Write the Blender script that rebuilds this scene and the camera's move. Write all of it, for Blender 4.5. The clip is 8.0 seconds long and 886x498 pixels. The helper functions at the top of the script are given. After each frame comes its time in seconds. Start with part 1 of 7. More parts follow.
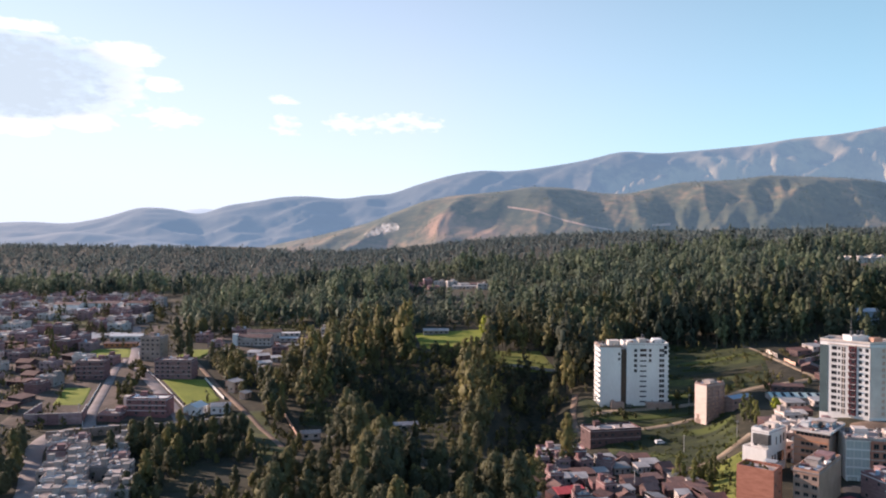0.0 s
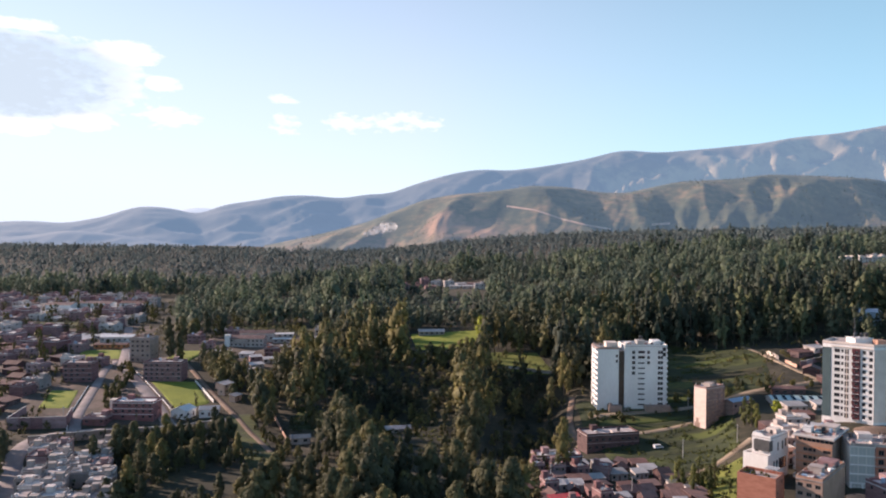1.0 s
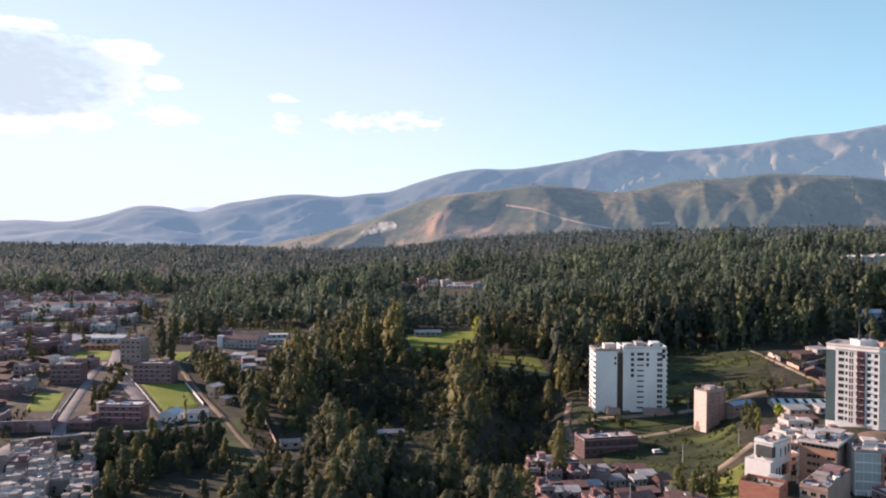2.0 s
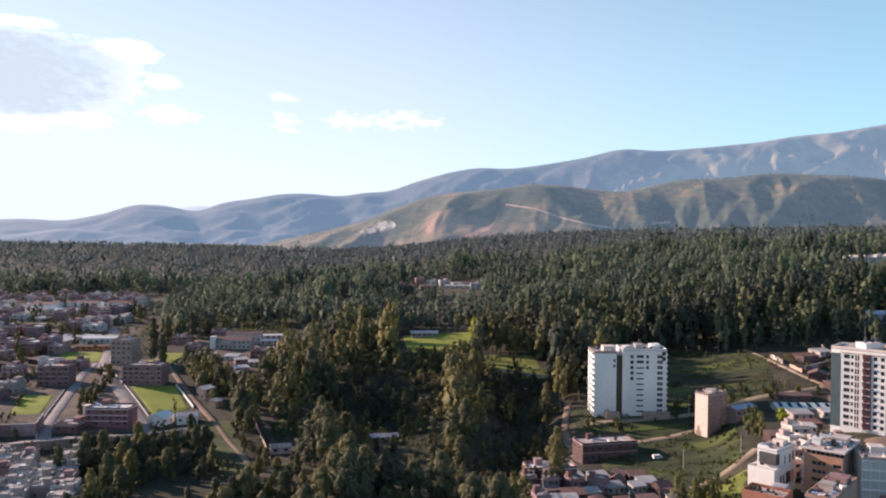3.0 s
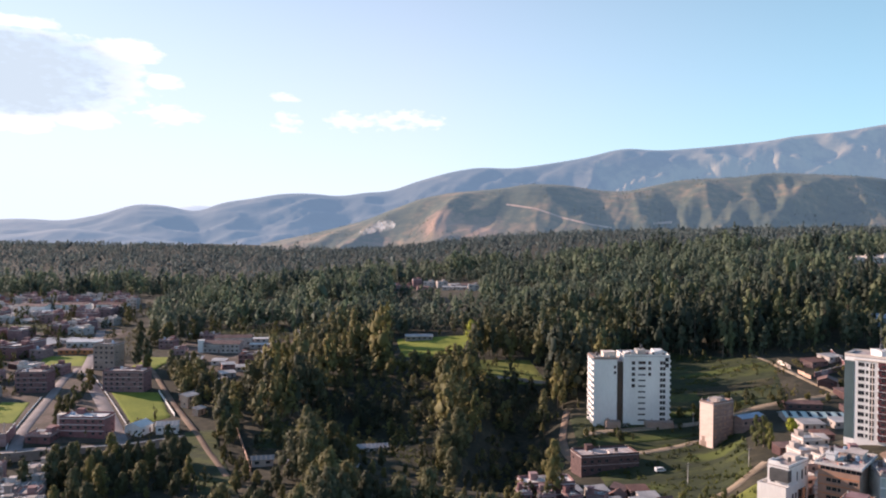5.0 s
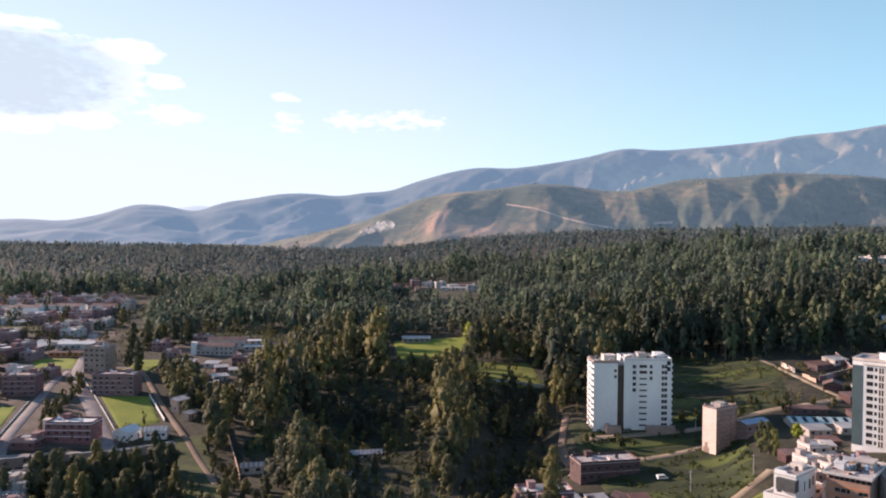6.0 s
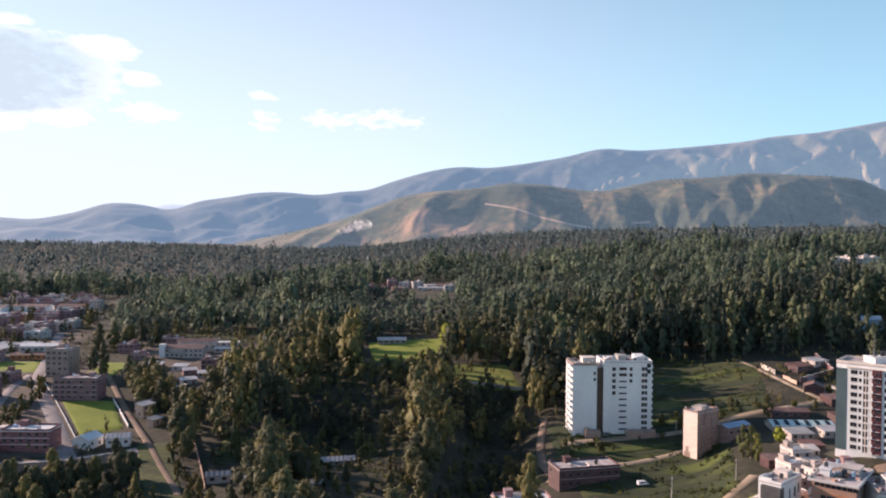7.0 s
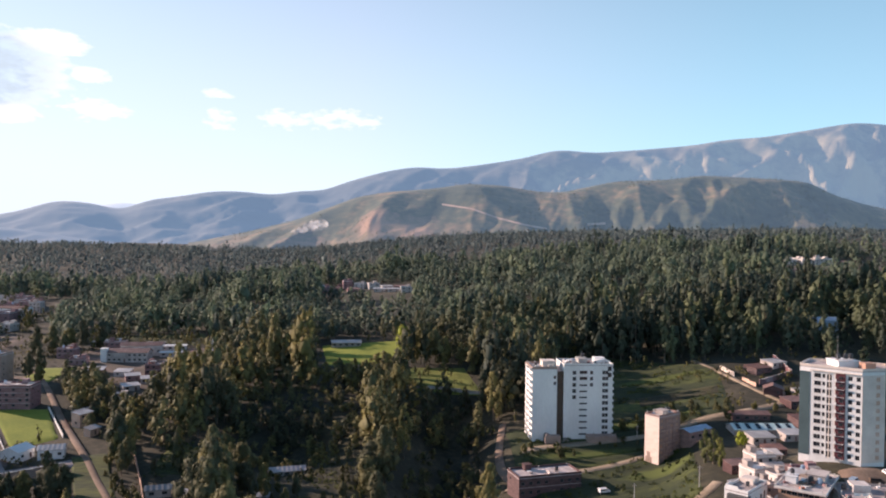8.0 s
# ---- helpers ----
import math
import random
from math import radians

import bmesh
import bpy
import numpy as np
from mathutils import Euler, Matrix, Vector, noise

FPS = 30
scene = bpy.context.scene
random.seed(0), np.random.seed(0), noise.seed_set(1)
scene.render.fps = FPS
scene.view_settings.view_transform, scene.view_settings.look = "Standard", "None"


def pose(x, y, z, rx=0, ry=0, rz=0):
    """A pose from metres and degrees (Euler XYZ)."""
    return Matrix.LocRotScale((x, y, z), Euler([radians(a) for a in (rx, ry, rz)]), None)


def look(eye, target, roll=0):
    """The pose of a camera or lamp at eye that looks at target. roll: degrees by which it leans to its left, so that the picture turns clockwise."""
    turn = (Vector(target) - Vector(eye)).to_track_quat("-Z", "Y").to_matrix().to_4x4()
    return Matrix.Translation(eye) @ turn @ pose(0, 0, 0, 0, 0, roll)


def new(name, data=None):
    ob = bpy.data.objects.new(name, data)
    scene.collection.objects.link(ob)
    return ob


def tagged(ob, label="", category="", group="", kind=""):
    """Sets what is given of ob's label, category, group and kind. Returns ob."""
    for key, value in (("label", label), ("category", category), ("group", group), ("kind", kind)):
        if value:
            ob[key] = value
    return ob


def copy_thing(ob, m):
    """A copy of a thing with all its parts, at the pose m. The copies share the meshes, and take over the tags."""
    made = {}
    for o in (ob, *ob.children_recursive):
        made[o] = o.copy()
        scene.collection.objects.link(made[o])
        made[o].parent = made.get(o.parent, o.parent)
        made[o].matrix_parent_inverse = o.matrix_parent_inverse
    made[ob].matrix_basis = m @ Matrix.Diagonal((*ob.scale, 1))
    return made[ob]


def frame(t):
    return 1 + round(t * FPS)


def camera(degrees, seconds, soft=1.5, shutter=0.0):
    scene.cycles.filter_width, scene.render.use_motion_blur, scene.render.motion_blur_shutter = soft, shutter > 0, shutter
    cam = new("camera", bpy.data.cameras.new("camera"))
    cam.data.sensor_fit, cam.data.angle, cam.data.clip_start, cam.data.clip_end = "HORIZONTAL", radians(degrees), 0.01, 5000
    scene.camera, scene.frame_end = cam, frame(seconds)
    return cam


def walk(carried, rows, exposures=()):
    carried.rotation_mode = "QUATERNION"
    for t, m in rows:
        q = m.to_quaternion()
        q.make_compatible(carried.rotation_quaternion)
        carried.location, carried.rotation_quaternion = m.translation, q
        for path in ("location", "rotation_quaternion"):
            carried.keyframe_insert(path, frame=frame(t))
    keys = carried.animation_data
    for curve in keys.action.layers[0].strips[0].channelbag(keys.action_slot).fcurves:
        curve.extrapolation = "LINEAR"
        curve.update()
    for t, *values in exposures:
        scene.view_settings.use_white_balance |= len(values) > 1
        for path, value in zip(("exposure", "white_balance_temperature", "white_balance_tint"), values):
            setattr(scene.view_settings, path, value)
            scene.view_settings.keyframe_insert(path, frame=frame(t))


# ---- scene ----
import itertools
from mathutils.bvhtree import BVHTree
cam = camera(60.0, 8.0, soft=2.0)
EXPOSURE = 0.55
PATH = [
    (0, (-0.869, 1.696, 105.609), (-0.777, 3.694, 105.584), 0.3),
    (0.5, (0.956, 6.036, 105.686), (1.049, 8.034, 105.66), 0.3),
    (1, (2.637, 10.622, 105.786), (2.73, 12.619, 105.759), 0.3),
    (1.5, (4.338, 15.11, 105.835), (4.431, 17.108, 105.807), 0.3),
    (3, (8.724, 28.549, 106.052), (8.817, 30.546, 106.021), 0.4),
    (3.5, (10.066, 33.079, 106.02), (10.159, 35.077, 105.989), 0.4),
    (4, (11.419, 37.584, 106.074), (11.512, 39.582, 106.043), 0.4),
    (4.5, (12.748, 41.893, 106.191), (12.839, 43.89, 106.16), 0.4),
    (6, (16.553, 55.509, 106.617), (16.641, 57.507, 106.586), 0.4),
    (6.5, (17.634, 60.545, 106.572), (17.74, 62.542, 106.541), 0.4),
    (7, (18.566, 66.371, 106.481), (18.71, 68.366, 106.449), 0.5),
    (7.5, (19.27, 72.934, 106.181), (19.47, 74.924, 106.151), 0.6),
    (8, (20.006, 79.282, 105.984), (20.261, 81.265, 105.955), 0.7),
]
walk(cam, [(t, look(eye, target, roll)) for t, eye, target, roll in PATH], exposures=[(0.0, EXPOSURE + 0.03, 6750, 33)])

# ---- world, sun ----
SUN_AZ, SUN_EL = -62.0, 19.5          # degrees right of +y, degrees up


def world_sky():
    world = bpy.data.worlds.new("sky")
    scene.world = world
    world.use_nodes = True
    nt = world.node_tree
    nt.nodes.clear()
    N, L = nt.nodes, nt.links

    def num(op, a, b=None, c=None, clamp=False):
        n = N.new("ShaderNodeMath")
        n.operation, n.use_clamp = op, clamp
        for k, v in enumerate((a, b, c)):
            if v is None:
                continue
            if isinstance(v, (int, float)):
                n.inputs[k].default_value = v
            else:
                L.new(v, n.inputs[k])
        return n.outputs[0]

    def mix(fac, a, b):
        n = N.new("ShaderNodeMix")
        n.data_type = "RGBA"
        for sock, v in ((n.inputs[0], fac), (n.inputs[6], a), (n.inputs[7], b)):
            if isinstance(v, (int, float)):
                sock.default_value = v
            elif isinstance(v, tuple):
                sock.default_value = (*v, 1)
            else:
                L.new(v, sock)
        return n.outputs[2]

    sky = N.new("ShaderNodeTexSky")
    sky.sky_type, sky.sun_disc = "NISHITA", False
    sky.sun_elevation, sky.sun_rotation = radians(SUN_EL), radians(SUN_AZ)
    sky.altitude, sky.air_density, sky.dust_density, sky.ozone_density = 2500, 1.0, 1.0, 1.5
    tc = N.new("ShaderNodeTexCoord")
    sep = N.new("ShaderNodeSeparateXYZ")
    L.new(tc.outputs["Generated"], sep.inputs[0])
    az = num("MULTIPLY", num("ARCTAN2", sep.outputs[0], sep.outputs[1]), 180 / math.pi)
    el = num("MULTIPLY", num("ARCSINE", sep.outputs[2]), 180 / math.pi)
    # thin haze, thickest near the horizon and towards the sun
    low = num("POWER", num("SUBTRACT", 1.0, num("DIVIDE", num("MAXIMUM", el, 0.0), 45.0), clamp=True), 1.5)
    side = num("MULTIPLY_ADD", num("COSINE", num("MULTIPLY", num("SUBTRACT", az, SUN_AZ), math.pi / 180)), 0.5, 0.5)
    veil = num("MULTIPLY_ADD", side, 1.15, 0.10)
    haze = num("MULTIPLY", low, veil, clamp=True)
    clear = N.new("ShaderNodeVectorMath")
    clear.operation = "MULTIPLY"
    clear.inputs[1].default_value = (0.86, 1.22, 1.10)
    L.new(sky.outputs[0], clear.inputs[0])
    sunward = num("MULTIPLY", num("SUBTRACT", side, 0.48), 4.0, clamp=True)
    col = mix(haze, clear.outputs[0], mix(sunward, HAZE_AWAY, HAZE))

    # clouds: soft-edged heaps, broken by noise
    vec = N.new("ShaderNodeCombineXYZ")
    L.new(az, vec.inputs[0]), L.new(num("MULTIPLY", el, 2.1), vec.inputs[1])
    n1 = N.new("ShaderNodeTexNoise")
    n1.inputs["Scale"].default_value, n1.inputs["Detail"].default_value, n1.inputs["Roughness"].default_value = 0.33, 6, 0.58
    L.new(vec.outputs[0], n1.inputs["Vector"])
    n2 = N.new("ShaderNodeTexNoise")
    n2.inputs["Scale"].default_value, n2.inputs["Detail"].default_value = 1.1, 4
    L.new(vec.outputs[0], n2.inputs["Vector"])

    def heap(a, e, ra, re):
        d = num("ADD", num("POWER", num("ABSOLUTE", num("DIVIDE", num("SUBTRACT", az, a), ra)), 2.0),
                num("POWER", num("ABSOLUTE", num("DIVIDE", num("SUBTRACT", el, e), re)), 2.0))
        return num("SUBTRACT", 1.0, d)

    def bank(a, e, ra, re):
        d = num("ADD", num("POWER", num("ABSOLUTE", num("DIVIDE", num("SUBTRACT", az, a), ra)), 4.0),
                num("POWER", num("ABSOLUTE", num("DIVIDE", num("SUBTRACT", el, e), re)), 4.0))
        return num("SUBTRACT", 1.0, d)

    def union(heaps):
        out = heaps[0]
        for h in heaps[1:]:
            out = num("MAXIMUM", out, h)
        return num("MAXIMUM", out, -2.0)

    deck = bank(-36, 10.4, 17.6, 3.1)
    big = union([deck, heap(-20.0, 12.4, 3.0, 0.9), heap(-22.6, 7.9, 2.4, 0.9), heap(-26.5, 7.3, 2.6, 0.7), heap(-17.4, 10.6, 1.4, 0.6), heap(-28, 13.6, 5, 0.5)])
    small = union([heap(-0.7, 8.5, 3.0, 0.75), heap(-4.8, 8.45, 1.5, 0.75), heap(-9.0, 8.2, 1.1, 0.75),
                   heap(-17.2, 8.3, 2.3, 0.75), heap(-9.2, 10.0, 1.2, 0.35),
                   heap(-62, 14, 9, 3), heap(80, 20, 10, 3)])
    rough = num("MULTIPLY_ADD", n1.outputs[0], 3.4, -1.7)
    fine = num("MULTIPLY_ADD", n2.outputs[0], 3.8, -1.9)
    m_big = num("MULTIPLY", num("ADD", num("ADD", big, num("MULTIPLY", rough, 0.5)), num("MULTIPLY", fine, 0.4)), 1.2, clamp=True)
    m_small = num("MULTIPLY", num("ADD", num("ADD", small, num("MULTIPLY", fine, 1.0)), num("MULTIPLY", rough, 0.8)), 0.6, clamp=True)
    # thick cloud is grey underneath, with a bright sunlit rim
    core = num("MULTIPLY", num("SUBTRACT", num("ADD", deck, num("MULTIPLY_ADD", fine, 0.10, num("MULTIPLY", rough, 0.16))), 0.12), 2.2, clamp=True)
    cloud = mix(core, CLOUD_RIM, CLOUD_CORE)
    col = mix(num("MULTIPLY", m_big, 0.85), col, cloud)
    col = mix(num("MULTIPLY", m_small, 0.8), col, CLOUD_RIM)
    bg = N.new("ShaderNodeBackground")
    L.new(col, bg.inputs["Color"])
    bg.inputs["Strength"].default_value = SKY_STRENGTH
    out = N.new("ShaderNodeOutputWorld")
    L.new(bg.outputs[0], out.inputs["Surface"])


HAZE, HAZE_AWAY, CLOUD_RIM, CLOUD_CORE = (4.95, 6.4, 6.9), (3.3, 6.5, 7.1), (7.6, 8.2, 8.0), (3.6, 4.9, 5.25)
SKY_STRENGTH = 0.11
world_sky()
sun_data = bpy.data.lights.new("sun", "SUN")
sun_data.energy, sun_data.angle, sun_data.color = 5.0, radians(0.6), (1.0, 0.86, 0.66)
sun = new("sun", sun_data)
a, e = radians(SUN_AZ), radians(SUN_EL)
sun.matrix_world = look((0, 0, 900), Vector((0, 0, 900)) - Vector((math.sin(a) * math.cos(e), math.cos(a) * math.cos(e), math.sin(e))))


# ---- materials ----
def surface(name, dark, light, scale=0.2, fine=2.5, rough=0.85, bump=0.3, vary=0.0, metal=0.0, third=None, haze_glow=None, stretch=(1, 1, 1), bare=(), soil=(0.31, 0.185, 0.105)):
    """A surface mottled at two scales; vary: change from object to object; bare: ragged places (x, y, rx, ry) of another cover, in the colour soil."""
    m = bpy.data.materials.new(name)
    m.use_nodes = True
    nt = m.node_tree
    N, L = nt.nodes, nt.links
    b = N["Principled BSDF"]
    b.inputs["Roughness"].default_value, b.inputs["Metallic"].default_value = rough, metal
    geo = N.new("ShaderNodeNewGeometry")
    mp = N.new("ShaderNodeMapping")
    mp.inputs["Scale"].default_value = stretch
    L.new(geo.outputs["Position"], mp.inputs["Vector"])
    n1, n2 = N.new("ShaderNodeTexNoise"), N.new("ShaderNodeTexNoise")
    for n, s in ((n1, scale), (n2, fine)):
        n.inputs["Scale"].default_value, n.inputs["Detail"].default_value = s, 5
        L.new(mp.outputs[0], n.inputs["Vector"])
    add = N.new("ShaderNodeMath")
    add.operation = "MULTIPLY_ADD"
    L.new(n1.outputs[0], add.inputs[0])
    add.inputs[1].default_value = 0.62
    sc = N.new("ShaderNodeMath")
    sc.operation = "MULTIPLY"
    L.new(n2.outputs[0], sc.inputs[0])
    sc.inputs[1].default_value = 0.38
    L.new(sc.outputs[0], add.inputs[2])
    ramp = N.new("ShaderNodeValToRGB")
    ramp.color_ramp.elements[0].position, ramp.color_ramp.elements[1].position = 0.34, 0.66
    ramp.color_ramp.elements[0].color, ramp.color_ramp.elements[1].color = (*dark, 1), (*light, 1)
    if third:
        el = ramp.color_ramp.elements.new(0.5)
        el.color = (*third, 1)
    L.new(add.outputs[0], ramp.inputs[0])
    colour = ramp.outputs[0]
    for x, y, rx, ry in bare:
        off = N.new("ShaderNodeMapping")
        off.vector_type = "POINT"
        off.inputs["Location"].default_value, off.inputs["Scale"].default_value = (-x / rx, -y / ry, 0), (1 / rx, 1 / ry, 0)
        L.new(geo.outputs["Position"], off.inputs["Vector"])
        far = N.new("ShaderNodeVectorMath")
        far.operation = "LENGTH"
        L.new(off.outputs[0], far.inputs[0])
        rag = N.new("ShaderNodeMath")
        rag.operation = "MULTIPLY_ADD"
        L.new(add.outputs[0], rag.inputs[0])
        rag.inputs[1].default_value = 4.0
        L.new(far.outputs["Value"], rag.inputs[2])
        edge = N.new("ShaderNodeMapRange")
        edge.inputs[1].default_value, edge.inputs[2].default_value, edge.inputs[3].default_value, edge.inputs[4].default_value = 2.25, 2.95, 1.0, 0.0
        L.new(rag.outputs[0], edge.inputs[0])
        cover = N.new("ShaderNodeMix")
        cover.data_type = "RGBA"
        L.new(edge.outputs[0], cover.inputs[0])
        L.new(colour, cover.inputs[6])
        cover.inputs[7].default_value = (*soil, 1)
        colour = cover.outputs[2]
    if vary:
        info = N.new("ShaderNodeObjectInfo")
        hsv = N.new("ShaderNodeHueSaturation")
        r = N.new("ShaderNodeMapRange")
        r.inputs[3].default_value, r.inputs[4].default_value = 1 - vary, 1 + vary
        L.new(info.outputs["Random"], r.inputs[0])
        L.new(r.outputs[0], hsv.inputs["Value"])
        r2 = N.new("ShaderNodeMapRange")
        r2.inputs[3].default_value, r2.inputs[4].default_value = 1 + vary * 0.8, 1 - vary * 0.8
        L.new(info.outputs["Random"], r2.inputs[0])
        L.new(r2.outputs[0], hsv.inputs["Saturation"])
        L.new(colour, hsv.inputs["Color"])
        colour = hsv.outputs[0]
    L.new(colour, b.inputs["Base Color"])
    if bump:
        bp = N.new("ShaderNodeBump")
        bp.inputs["Strength"].default_value, bp.inputs["Distance"].default_value = bump, 0.07 / fine
        L.new(n2.outputs[0], bp.inputs["Height"])
        L.new(bp.outputs[0], b.inputs["Normal"])
    # emission that stands in for the air haze before far slopes
    if haze_glow:
        b.inputs["Emission Color"].default_value = (*haze_glow[0], 1)
        b.inputs["Emission Strength"].default_value = haze_glow[1]
    return m


def leaves(name, a, b, c, translucent=0.25):
    """Foliage: each small clump of leaves has its own shade, and each tree its own tint."""
    m = bpy.data.materials.new(name)
    m.use_nodes = True
    nt = m.node_tree
    N, L = nt.nodes, nt.links
    p = N["Principled BSDF"]
    p.inputs["Roughness"].default_value, p.inputs["Specular IOR Level"].default_value = 0.7, 0.2
    geo, info, att = N.new("ShaderNodeNewGeometry"), N.new("ShaderNodeObjectInfo"), N.new("ShaderNodeAttribute")
    att.attribute_name = "tint"
    ramp, tone = N.new("ShaderNodeValToRGB"), N.new("ShaderNodeValToRGB")
    ramp.color_ramp.elements[0].color, ramp.color_ramp.elements[1].color = (*a, 1), (*b, 1)
    tone.color_ramp.elements[0].color, tone.color_ramp.elements[1].color = (0.58, 0.62, 0.66, 1), (*c, 1)
    mid = tone.color_ramp.elements.new(0.55)
    mid.color = (1, 1, 0.92, 1)
    L.new(geo.outputs["Random Per Island"], ramp.inputs[0])
    add = N.new("ShaderNodeMath")
    add.operation = "ADD"
    fr = N.new("ShaderNodeMath")
    fr.operation = "FRACT"
    L.new(info.outputs["Random"], add.inputs[0]), L.new(att.outputs["Fac"], add.inputs[1]), L.new(add.outputs[0], fr.inputs[0])
    L.new(fr.outputs[0], tone.inputs[0])
    mul = N.new("ShaderNodeMix")
    mul.data_type, mul.blend_type = "RGBA", "MULTIPLY"
    mul.inputs[0].default_value = 1
    L.new(ramp.outputs[0], mul.inputs[6]), L.new(tone.outputs[0], mul.inputs[7])
    L.new(mul.outputs[2], p.inputs["Base Color"])
    tr = N.new("ShaderNodeBsdfTranslucent")
    L.new(mul.outputs[2], tr.inputs["Color"])
    ms = N.new("ShaderNodeMixShader")
    ms.inputs[0].default_value = translucent
    L.new(p.outputs[0], ms.inputs[1]), L.new(tr.outputs[0], ms.inputs[2])
    L.new(ms.outputs[0], N["Material Output"].inputs["Surface"])
    return m


